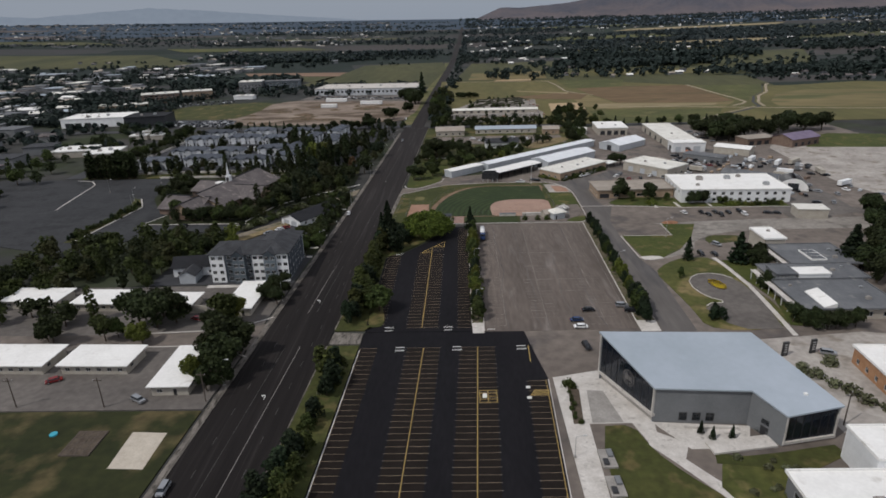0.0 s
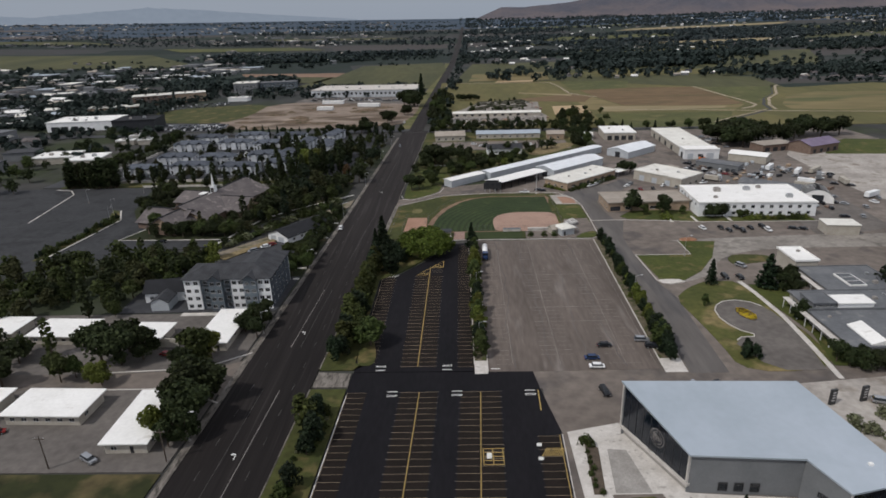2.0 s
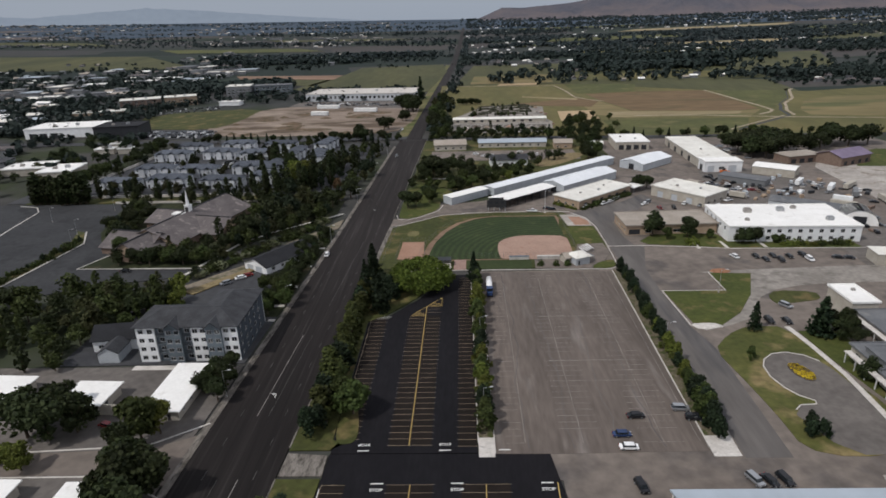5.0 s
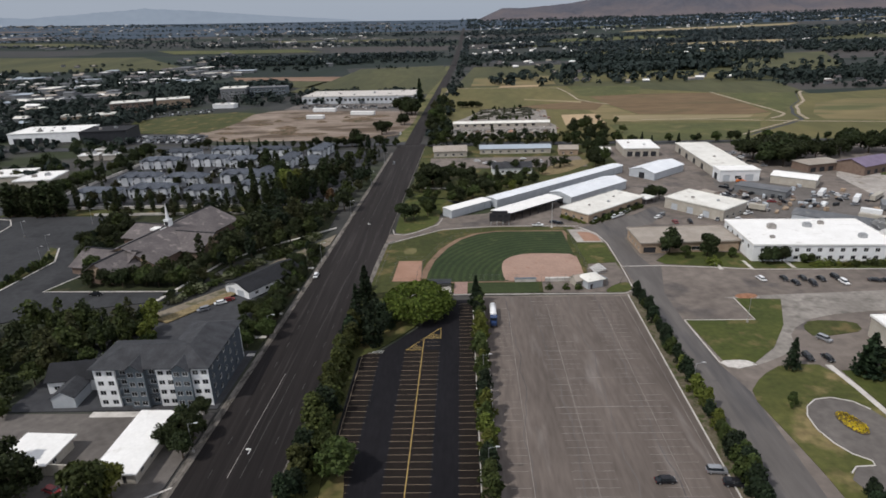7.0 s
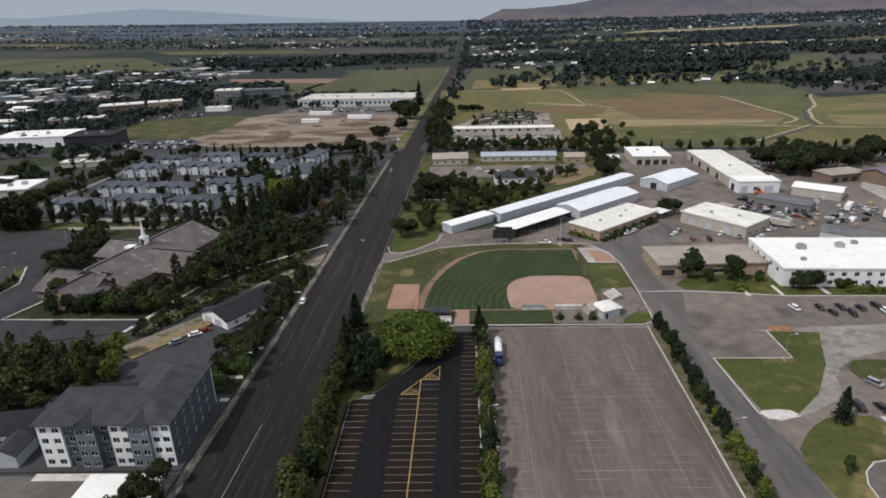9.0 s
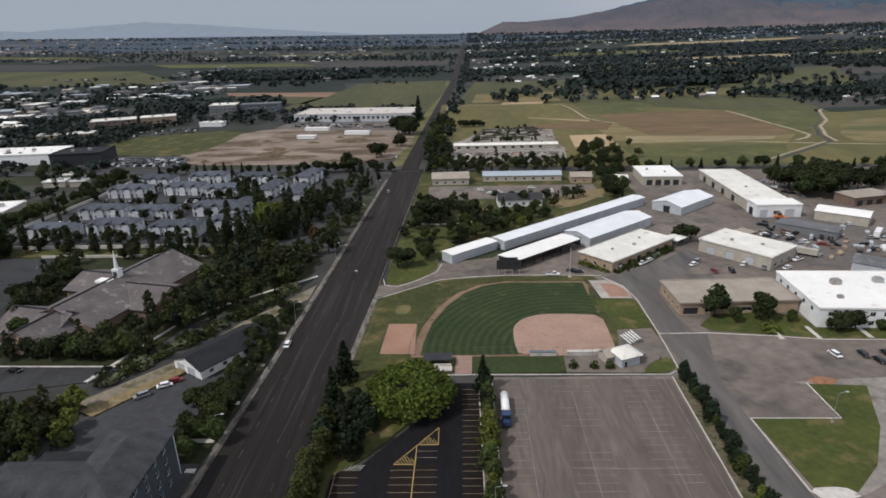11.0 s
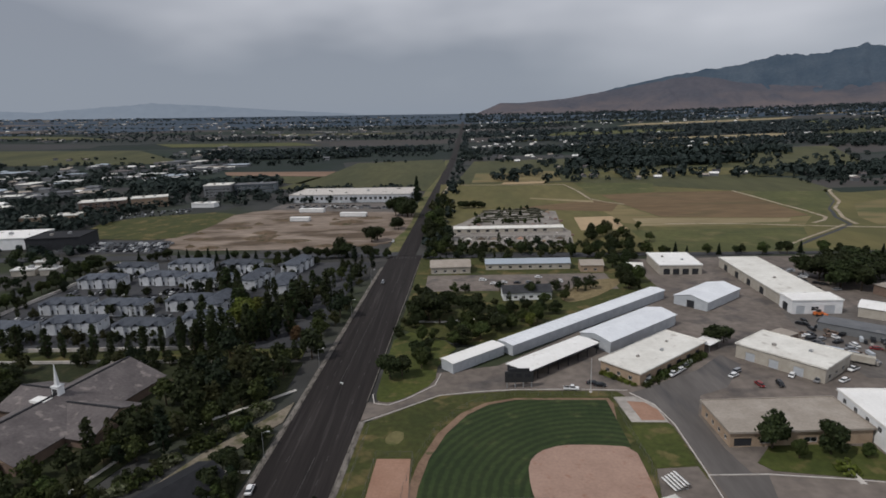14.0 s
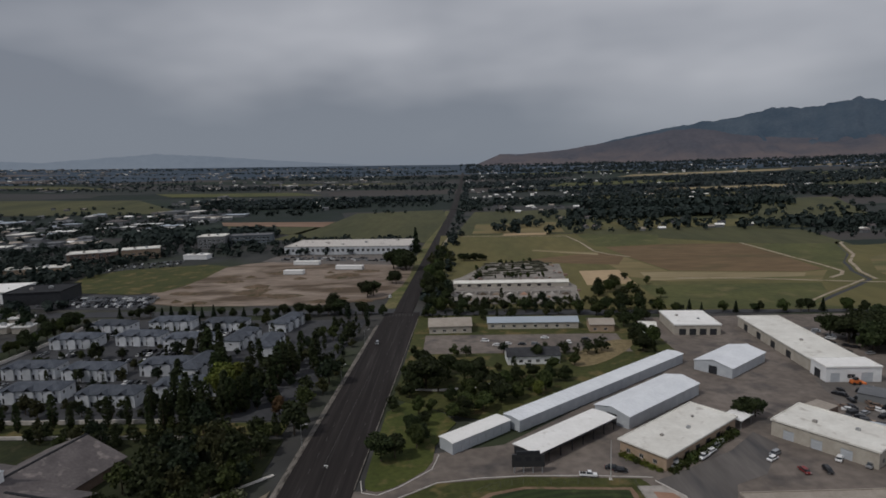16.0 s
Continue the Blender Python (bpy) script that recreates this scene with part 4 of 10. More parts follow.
# faded stall rows of the grey lot, shorter towards the edges
rng = random.Random(5)
for u0, u1 in ((11.5, 16.8), (25.5, 36.5), (45.0, 56.0)):
    v = 184.0
    while v < 287:
        if rng.random() < 0.85:
            a = rng.uniform(0, 1.2)
            stall_line(round((u1 - u0 - a) * 2) / 2, lot_c, u0 + 0.5 * a + 0.012 * (v - 184), v, 0, 0.08, "ghost_paint", "stall_line", 0.05)
        v += 2.7
for u, w in ((31.0, 100), (50.5, 100), (59.2, 106), (16.8, 96)):
    stall_line(w, lot_c, u, 184, 89.3, 0.1, "ghost_paint", "centre_line", 0.051)
for v in (211, 222, 236, 251):
    stall_line(26, lot_c, 28, v, 0, 0.12, "ghost_paint", "cross_line", 0.052)
for k in range(4):
    bmc = bmesh.new()
    x, y = 17.5 + 11.0 * k, 182.0
    last = None
    crk = random.Random(40 + k)
    while y < 288:
        nx, ny = x + crk.uniform(-0.7, 0.75), y + crk.uniform(2, 5)
        prism(bmc, ccw([(x - 0.09, y), (x + 0.09, y), (nx + 0.09, ny), (nx - 0.09, ny)]), 0.0, 0.046)
        x, y = nx, ny
    part("tar_seam", bmc, M["asphalt_drive"], lot_c)

# planted strips
slab("verge_road", [(road_x(60) + 11.9, 60), (road_x(172) + 11.9, 172), lot(-31.6, 172), lot(-31.6, 60)], 0.12, M["grass"], "dry grass verge between road and car park", "lawn")
slab("verge_path", [(road_x(173) + 11.9, 173), (road_x(183) + 11.9, 181), (-31.4, 180), (-31.4, 173)], 0.08, M["concrete_kerb"], "bare path from road to car park", "path")
slab("verge_north", [(road_x(183) + 11.9, 182), (road_x(300) + 11.9, 299), (-27, 300), (-4, 292.5), (-6, 289), (-15, 268), (-21, 259.5), (-25.6, 253.5), (-31.2, 249), (-31.2, 186), (-28.5, 184), (-26.5, 187), (-26.5, 190), (-31.2, 182)],
     0.12, M["grass"], "shaded grass strip planted with pines", "lawn")
slab("island_grass", smooth_poly([(-31, 184), (-25.6, 184.2), (-25.2, 190), (-27.5, 202), (-31, 203)], 2), 0.16, M["grass"], "kerbed corner of dry lawn", "lawn")
slab("island_middle", [(5.3, 179.4), (9.0, 179.4), (9.3, 289), (5.6, 289)], 0.17, M["strip_soil"], "narrow planted strip between car parks", "lawn")
slab("island_tip", [(5.25, 178.9), (9.1, 178.9), (9.1, 186), (5.25, 186)], 0.19, M["concrete"], "pale concrete island tip", "kerb")
slab("hedge_strip", [(60.7, 182), (67, 182), (68.4, 291), (63.4, 291)], 0.15, M["strip_soil"], "long planted strip with kerbs", "lawn")
slab("hedge_strip_tip", [(60.6, 178.5), (67, 178.5), (67.2, 186), (60.7, 186)], 0.17, M["concrete"], "pale concrete island tip", "kerb")
curb("kerb_strip", [(60.7, 182), (62.0, 236), (63.4, 291)], 0.4, 0.2, M["concrete"], "pale concrete kerb")
curb("kerb_strip_east", [(67.2, 184), (68.5, 291)], 0.3, 0.2, M["concrete_old"], "weathered concrete kerb")
curb("kerb_lot_a", [lot(26.9, 151), lot(26.9, 60)], 0.3, 0.2, M["concrete"], "pale concrete kerb")
curb("kerb_island", [(9.2, 180), (9.5, 289)], 0.3, 0.2, M["concrete"], "pale concrete kerb")
curb("kerb_island_west", [(5.2, 184), (5.5, 288)], 0.3, 0.2, M["concrete"], "pale concrete kerb")

# ---- the ball field ----
slab("field_lawn", [(road_x(302) + 12.2, 302), (road_x(350) + 13.6, 350), (-8, 369), (20, 372.5), (56, 370.5), (67.5, 345), (67.5, 318), (60, 294.6), (-24, 296.5), (-30, 299)],
     0.05, M["grass"], "mown lawn with dry patches round a ball field", "lawn")
slab("worn_patch", smooth_poly([(-24, 337), (-20.5, 336), (-18.4, 340), (-18.8, 344), (-22, 345), (-24.5, 341)], 2), 0.075, M["grass_dry"], "worn dry patch in the lawn", "ground")
slab("campus_drive", [(67.6, 178), (69, 292), (68.6, 318), (84, 318), (77.2, 292), (76.6, 270), (77.6, 243), (80.4, 228), (78.6, 178)], 0.02, M["asphalt_drive"], "smooth grey drive beside the hedge", "road")
slab("campus_drive_north", [(60, 369), (66.5, 360), (68.6, 346), (68.4, 322), (69, 318.6), (80, 318.6), (78, 332), (78, 352), (84, 366), (96, 372), (110, 392), (106, 402), (92, 388), (66, 372)], 0.026, M["asphalt_drive"], "smooth grey drive between yards", "road")
slab("warning_track", [(-16, 304.5), (-15.6, 312), (-13.2, 326), (-8, 342.5), (-0.6, 355.6), (8, 363), (19, 366.4), (51.6, 365.2), (52.4, 361), (50, 345), (50.5, 304.5)], 0.08, M["track_clay"],
     "curved warning track of red clay", "field")
slab("outfield", [(-12.8, 305.6), (-12.4, 314), (-10.1, 328), (-5.1, 342.6), (1.7, 354.6), (9.2, 361.6), (19, 365), (50.6, 363.8), (50.8, 333), (36, 334), (28, 333.4), (21.6, 329.6), (18.7, 323), (19.0, 312), (20.3, 305.6)],
     0.11, M["outfield"], "striped outfield turf mown in rings", "field")
slab("infield", smooth_poly([(19.2, 304.4), (18.2, 314), (18.8, 325), (22.6, 331.4), (30, 335), (40, 334.8), (51.6, 333.2), (51.4, 318), (50.6, 304.4)], 1), 0.13, M["clay"],
     "raked clay infield", "field")
slab("turf_south", [(4.0, 294.4), (31.0, 294.2), (31.8, 303.4), (4.2, 304.4)], 0.14, M["grass_deep"], "dark green turf strip", "lawn")
slab("brick_walk", [(-1.6, 294.2), (3.6, 294.2), (3.9, 305), (-1.2, 305)], 0.15, M["paving_brick"], "brick-paved walk", "pavement")
slab("bullpen", [(-26.4, 307), (-14.8, 306.6), (-15.5, 328.4), (-25.6, 328.7)], 0.12, M["clay_red"], "red clay practice area", "field")
slab("bullpen_apron", [(53.5, 366), (62, 366), (66.4, 360), (66.8, 347.6), (55, 348.2)], 0.1, M["gravel"], "pale gravel apron", "field")
slab("bullpen_east", [(57.4, 362.6), (63, 361.6), (66, 356), (66.2, 349), (58.6, 349.2)], 0.13, M["clay_red"], "red clay bullpen", "field")
slab("turf_east", [(51.8, 345.6), (67.0, 346.6), (66.2, 323.6), (55.2, 322)], 0.11, M["grass_green"], "dark green turf triangle", "lawn")
slab("spectator_court", [(32.6, 294.4), (56, 293.6), (62, 300), (67, 310), (66.5, 322.5), (54.6, 321.6), (51, 304.6), (33.2, 304.4)], 0.14, M["asphalt_campus"], "grey paved spectator court", "pavement")
slab("turf_corner", smooth_poly([(55, 293.6), (60, 300), (66.6, 303), (66.4, 296), (63, 293.2)], 1), 0.17, M["grass_green"], "small grass corner", "lawn")
curb("kerb_field_south", [(-24, 293.4), (3, 293.6), (55, 292.6), (63, 292.4), (66.6, 295), (67.2, 303)], 0.4, 0.22, M["concrete"], "pale concrete kerb")
curb("kerb_field_east", [(67.2, 303), (67.9, 322), (68.2, 346), (66, 360), (60, 369)], 0.35, 0.2, M["concrete"], "pale concrete kerb")
slab("field_drive", [(road_x(352) + 11.8, 351.5), (road_x(366) + 11.8, 365), (-22, 365), (-8, 378), (8, 383), (60, 384), (60, 371), (20, 373.5), (-8, 370.5), (-24, 359)], 0.035, M["asphalt_campus"],
     "curved asphalt drive past the field", "road")
curb("kerb_drive", [(-33, 351), (-24, 357.5), (-8, 369.4), (6, 372), (20, 373), (40, 372.6), (60, 371)], 0.35, 0.18, M["concrete"], "pale concrete kerb")
curb("kerb_drive_north", [(-32.5, 371), (-31, 364), (-26, 362.6), (-20, 367), (-10, 378), (-8, 388)], 0.4, 0.18, M["concrete"], "pale concrete kerb")
slab("lawn_north", smooth_poly([(-31.4, 372), (-30.4, 366), (-26, 364.2), (-20, 368), (-10, 380), (-9.5, 398), (0, 418), (-30, 440)], 1), 0.1, M["grass_green"], "mown lawn with shrubs", "lawn")

# ---- lawns of the east campus ----
slab("lawn_triangle", [(77.5, 270), (100.4, 269.6), (100.6, 286.4), (116.5, 285.2), (108, 266), (98, 251.5), (88, 242.5), (79.5, 242)], 0.12, M["grass_green"], "kerbed green lawn", "lawn")
curb("kerb_triangle", [(100.5, 286.8), (100.4, 269.8), (77, 270.2), (78.0, 243), (82, 239.8), (88, 241.6)], 0.45, 0.2, M["concrete"], "pale concrete kerb")
slab("lawn_triangle_tip", smooth_poly([(77.6, 244), (80, 239.6), (88.5, 241.8), (86, 244.5)], 1), 0.16, M["concrete"], "pale concrete corner", "kerb")
slab("lawn_circle", smooth_poly([(79.6, 227), (81.4, 210), (82.6, 194), (82.6, 181), (92, 177.6), (110, 180), (113, 196), (110, 214), (108.6, 241), (96, 242), (87, 236)], 1), 0.12, M["grass_patchy"], "dry lawn round a turning circle", "lawn")
CIRCLE = [(95.0, 198.4), (95.4, 200.0), (92.4, 202.4), (90.4, 206.2), (89.2, 211.6), (89.8, 217.2), (91.8, 221.0), (95.4, 224.0), (100, 224.8), (104.6, 222.9), (107.2, 219.4)]
slab("turning_circle", CIRCLE + [(108.6, 215), (109.6, 205), (108.6, 192), (106.6, 178.6), (95.4, 178.6), (90.6, 183), (87.4, 194), (90.6, 198)], 0.15, M["yard"],
     "grey asphalt turning circle", "road")
curb("kerb_circle", [(88.4, 196.0), (90.6, 198.1)] + CIRCLE, 0.42, 0.25, M["concrete"], "pale concrete kerb")
slab("lawn_court", [(110.5, 238), (124, 238), (121, 214), (117.6, 180), (110, 181), (114, 200), (111.5, 220)], 0.13, M["grass_green"], "lawn beside the school building", "lawn")
slab("court_walk", [(107.6, 241), (109.4, 241), (110.6, 229), (111.4, 212), (110.6, 196), (108.8, 174), (107.2, 174), (108.9, 197), (109.8, 212), (108.9, 229)], 0.17, M["concrete"], "pale concrete path", "pavement")
slab("lawn_island", smooth_poly([(113.5, 257), (113, 264), (118, 269), (132, 267.5), (131, 261), (122, 259)], 1), 0.14, M["grass"], "small lawn island", "lawn")
slab("lawn_office", [(86.5, 320), (83.8, 324), (93, 334.5), (93.5, 336), (121.5, 331), (122, 322), (176, 316), (176, 311.5), (120, 313.5), (105, 316.5)], 0.12, M["grass_green"], "green lawn in front of low buildings", "lawn")
curb("kerb_office", [(67.5, 318.4), (84, 318.4), (105, 315.6), (120, 312.8), (177, 310.8)], 0.35, 0.2, M["concrete"], "pale concrete kerb")
for px, w in ((106.0, 1.6), (118.4, 1.4), (135.0, 1.6)):
    slab("office_walk", [(px, 313.5), (px + w, 313.3), (px + w, 322), (px, 322)], 0.17, M["concrete"], "pale concrete path", "pavement")
slab("lawn_gym", smooth_poly([(35.5, 129.5), (44.5, 130), (47, 120), (52, 112), (58.5, 104), (60, 85), (34, 85)], 1), 0.12, M["grass"], "lawn sloping beside a hall", "lawn")
slab("gym_plaza", [(27.6, 85), (27.6, 152), (41, 155.4), (47.4, 141), (50.4, 132), (49.6, 126), (47, 121.6), (44.6, 130.8), (33.8, 130.6), (32.5, 85)], 0.08, M["concrete"], "pale concrete plaza", "pavement")
slab("gym_path", [(46.2, 122.4), (49.8, 127), (56, 122.6), (53.4, 117), (62.4, 104), (64, 85), (61.4, 85), (59, 103), (50.4, 116.4)], 0.09, M["concrete"], "pale concrete path past the lawn", "pavement")
slab("gym_court", [(49.6, 131), (73.4, 129), (70, 121), (56, 120.5)], 0.1, M["concrete"], "pale concrete forecourt", "pavement")
slab("gym_bed", [(62, 117.6), (76, 118.6), (80, 112), (70, 100), (62, 98), (58, 108)], 0.1, M["grass_patchy"], "dry grass bed beside the forecourt", "lawn")
slab("gym_lawn_strip", [(61, 119.6), (66, 117.6), (76, 119), (90, 121.6), (91, 118), (80, 112.5), (70, 114), (60, 115.6)], 0.13, M["grass"], "narrow grass strip", "lawn")
slab("bed_west", [(29.8, 130.6), (32.4, 130.6), (34, 146), (31, 147.6)], 0.12, M["mulch"], "mulch bed", "garden")
slab("grey_court", [(34.6, 131), (42.6, 131), (40.4, 145), (36, 145.4)], 0.12, M["concrete_old"], "grey paved court", "pavement")

# ---- west of the road ----
slab("playground_lawn", [(-150, 60), (-150, 138.6), (road_x(138) - 14.5, 138.2), (road_x(60) - 14.5, 60)], 0.05, M["play_lawn"], "patchy playground lawn", "lawn")
slab("sand_court", [(-84, 129.3), (-74.8, 128.8), (-74.6, 115.3), (-83.4, 115.7)], 0.1, M["sand"], "pale sand court", "sand pit")
slab("motel_yard", [(-170, 139), (-170, 222), (road_x(222) - 14.5, 221), (road_x(139) - 14.5, 139)], 0.02, M["yard"], "dusty paved yard round low buildings", "yard")
slab("side_street", [(-230, 172), (-230, 183), (-106, 181.5), (-76, 183.5), (road_x(190) - 11.8, 189), (road_x(170) - 11.8, 169.5), (-78, 174)], 0.04, M["asphalt_campus"], "grey side street", "road")
curb("kerb_side_street", [(-110, 182), (-78, 184.2), (road_x(193) - 12.4, 193)], 0.6, 0.16, M["concrete"], "pale concrete kerb")
curb("kerb_side_street_south", [(-125, 173), (-80, 173.4), (road_x(166) - 12.4, 166)], 0.5, 0.16, M["concrete"], "pale concrete kerb")
slab("apartment_lot", [(-125, 222.5), (-125, 262), (-98, 284), (-84, 297), (road_x(290) - 14.6, 290), (road_x(223) - 14.6, 223)], 0.03, M["asphalt_dark"], "dark asphalt lot behind the apartments", "car park")
slab("road_garden", [(-75, 254), (-70, 285), (-66.5, 330), (-65, 344), (road_x(344) - 14.6, 344), (road_x(254) - 14.6, 254)], 0.09, M["shade_lawn"], "shaded lawn between houses and road", "lawn")
slab("weed_bank", [(-108, 276), (-87, 302), (-85, 299), (-103, 273.5)], 0.5, M["weeds"], "bank of golden dry weeds", "verge")
slab("dirt_lane", [(-112, 281), (-92, 305), (-80, 333), (-72, 345), (road_x(366) - 14.6, 366), (road_x(360) - 14.6, 352), (-70, 335), (-82, 312), (-104, 277)], 0.06, M["lane_dirt"], "pale dirt lane", "path")
slab("church_lot", [(-300, 300), (-191, 262), (-150, 284), (-108, 294), (-104, 300), (-167, 302.6), (-161, 319), (-173, 333), (-197, 404), (-320, 409)], 0.035, M["lot_blue"], "large dark asphalt lot of a church", "car park")
slab("lot_island", [(-193.6, 277), (-189.6, 276.6), (-186.4, 306), (-183.6, 336), (-193, 353), (-197.5, 355), (-190, 334)], 0.14, M["grass"], "planted strip between drive and church lot", "lawn")
curb("kerb_lot_island", [(-189.4, 276), (-186.2, 306), (-183.4, 336), (-192.6, 354)], 0.9, 0.2, M["concrete"], "pale concrete kerb")
curb("kerb_lot_corner", [(-233.5, 334), (-238, 362), (-242.5, 391), (-250, 401), (-262, 404)], 0.8, 0.2, M["concrete"], "pale concrete kerb")
curb("kerb_church", [(-104, 301), (-150, 302.2), (-167, 302.8), (-161, 319)], 0.7, 0.17, M["concrete"], "pale concrete kerb")
curb("church_path", [(-116, 292), (-104, 332), (-92, 348), (-62, 376)], 1.4, 0.1, M["concrete"], "pale concrete footpath")
slab("church_lawn", [(-166.5, 303.4), (-108, 302), (-100, 332), (-66, 372), (-66, 402), (-197, 405), (-184, 352), (-173, 333.5), (-160.5, 319)], 0.05, M["shade_lawn"], "lawn shaded by trees", "lawn")
curb("church_wall", [(-205, 406), (-150, 405), (-100, 403.6)], 0.5, 1.2, M["concrete"], "low pale boundary wall")
slab("townhouse_lot", [(-251, 419), (-70, 419), (-60, 575), (-244, 586)], 0.02, M["asphalt_dark"], "dark asphalt courts between townhouses", "car park")
slab("townhouse_lawn", [(-262, 408), (-68, 406), (-68, 417), (-262, 419)], 0.06, M["grass"], "grass strip under poplars", "lawn")
curb("townhouse_wall_west", [(-251, 420.4), (-249, 455), (-243, 520), (-243, 584)], 0.5, 1.8, M["concrete"], "long pale boundary wall")
curb("townhouse_wall", [(-251, 419.6), (-110, 418.4)], 0.5, 1.6, M["concrete"], "long pale boundary wall")
slab("west_road", [(-275, 410), (-262, 410), (-262, 610), (-275, 612)], 0.03, M["asphalt_dark"], "side street by the townhouses", "road")

# ---- fields and bare land to the north ----
slab("bare_land", smooth_poly([(-250, 628), (-60, 618), (-44, 700), (-46, 850), (-150, 850), (-245, 810), (-255, 700)], 1), 0.05, M["graded"], "bare graded dirt land", "ground")
slab("warehouse_lot", [(-212, 830), (-206, 876), (-56, 862), (-44, 800), (-60, 790), (-130, 806)], 0.08, M["yard"], "dusty asphalt lot before the warehouse", "car park")
slab("rough_field", smooth_poly([(-345, 690), (-250, 668), (-236, 720), (-240, 830), (-370, 790)], 1), 0.06, M["grass"], "yellow-green rough field", "ground")
slab("dealer_lot", [(-335, 628), (-228, 617), (-245, 668), (-335, 680)], 0.07, M["asphalt_dark"], "asphalt lot full of parked cars", "car park")
M["crop_green"] = surface("green_crop", (0.08, 0.078, 0.028), (0.13, 0.11, 0.042), 0.012, 0.95, 0.15, 0.0, stretch=(1, 0.3, 1))
M["crop_brown"] = surface("ripe_brown_crop", (0.112, 0.073, 0.037), (0.152, 0.102, 0.054), 0.012, 0.95, 0.2, 0.0, spots=(0.098, 0.076, 0.036), stretch=(0.4, 1, 1))
M["crop_yellow"] = surface("yellow_stubble", (0.125, 0.105, 0.045), (0.2, 0.155, 0.075), 0.01, 0.95, 0.15, 0.0, spots=(0.08, 0.085, 0.032), spot_at=0.56, stretch=(0.3, 1, 1))
M["crop_stubble"] = surface("pale_stubble", (0.2, 0.16, 0.088), (0.29, 0.235, 0.14), 0.02, 0.95, 0.15, 0.0, spots=(0.15, 0.125, 0.06), spot_at=0.62, stretch=(0.3, 1, 1))
M["crop_meadow"] = surface("deep_green_meadow", (0.054, 0.062, 0.021), (0.09, 0.092, 0.031), 0.02, 0.95, 0.2, 0.0, spots=(0.12, 0.105, 0.045), spot_at=0.62)
M["plough_far"] = surface("far_ploughed_soil", (0.07, 0.058, 0.055), (0.1, 0.082, 0.076), 0.012, 0.95, 0.15, 0.0, stretch=(0.4, 1, 1))
M["crop_red"] = surface("reddish_tilled_soil", (0.17, 0.105, 0.07), (0.235, 0.155, 0.11), 0.02, 0.95, 0.15, 0.0, stretch=(0.3, 1, 1))
M["crop_tan"] = surface("tan_tilled_soil", (0.32, 0.23, 0.135), (0.4, 0.295, 0.18), 0.02, 0.95, 0.1, 0.0)
M["crop_dark"] = surface("dark_green_crop", (0.045, 0.05, 0.022), (0.078, 0.076, 0.032), 0.01, 0.95, 0.2, 0.0, stretch=(1, 0.2, 1))
slab("field_base", [(-22, 605), (-24, 1030), (170, 1018), (330, 888), (440, 850), (560, 880), (720, 770), (640, 560), (330, 572), (140, 584)], 0.05, M["crop_green"], "green and yellow farm fields", "field")
slab("crop_field", [(-14, 1014), (-16, 806), (66, 806), (146, 846), (143, 984)], 0.1, M["crop_green"], "green crop field", "field")
slab("crop_strip_tan", [(66, 800), (148, 842), (170, 808), (152, 762), (100, 778)], 0.11, M["crop_brown"], "ripe brown strip of crop", "field")
slab("crop_field_brown", [(168, 880), (243, 893), (322, 886), (322, 790), (318, 716), (292, 706), (188, 724), (174, 806)], 0.1, M["crop_brown"], "ripe brown crop field", "field")
slab("crop_field_yellow", [(142, 812), (170, 806), (186, 722), (292, 704), (318, 712), (290, 672), (170, 676), (146, 700)], 0.09, M["crop_yellow"], "yellow-green stubble field", "field")
slab("crop_field_tan", [(109, 733), (145, 735), (142.5, 672), (103, 670)], 0.13, M["crop_tan"], "tan tilled plot", "field")
slab("crop_field_green", [(143, 665), (282, 660), (262, 616), (236, 588), (330, 572), (140, 586)], 0.12, M["crop_meadow"], "green meadow", "field")
slab("crop_field_middle", [(160, 1006), (262, 986), (236, 896), (160, 888)], 0.11, M["crop_meadow"], "deep green field", "field")
slab("crop_field_wedge", [(332, 878), (420, 868), (386, 794), (352, 746), (334, 716), (329, 772)], 0.11, M["crop_meadow"], "deep green wedge of field", "field")
slab("crop_field_far", [(392, 770), (440, 800), (700, 760), (640, 600), (345, 664), (352, 700)], 0.1, M["crop_yellow"], "yellow stubble field", "field")
slab("crop_field_north", [(170, 1015), (330, 886), (430, 850), (460, 1000), (200, 1150)], 0.1, M["crop_dark"], "dark green crop field", "field")
slab("orchard_field", [(-42, 960), (-262, 1030), (-222, 1275), (-200, 1780), (-45, 1740), (-20, 1300)], 0.12, M["crop_dark"], "dark green field beside the road", "field")
slab("brick_red_field", [(-226, 1196), (-420, 1262), (-450, 1330), (-224, 1282)], 0.14, M["crop_red"], "reddish tan ploughed field", "field")
slab("green_field_west", [(-240, 1090), (-380, 1150), (-410, 1250), (-228, 1190)], 0.12, M["crop_dark"], "green field", "field")


def draped(name, x0, x1, y0, y1, skew, lift, material, label):
    """A far field laid over the plain."""
    bm = bmesh.new()
    n = 8
    g = [[bm.verts.new((x0 + (x1 - x0) * i / n + skew * k / n, y0 + (y1 - y0) * k / n, far_height(x0 + (x1 - x0) * i / n + skew * k / n, y0 + (y1 - y0) * k / n) + lift)) for k in range(n + 1)] for i in range(n + 1)]
    for i in range(n):
        for k in range(n):
            bm.faces.new((g[i][k], g[i + 1][k], g[i + 1][k + 1], g[i][k + 1]))
    return tagged(part(name, bm, material, None), label, "field", "", "structure")


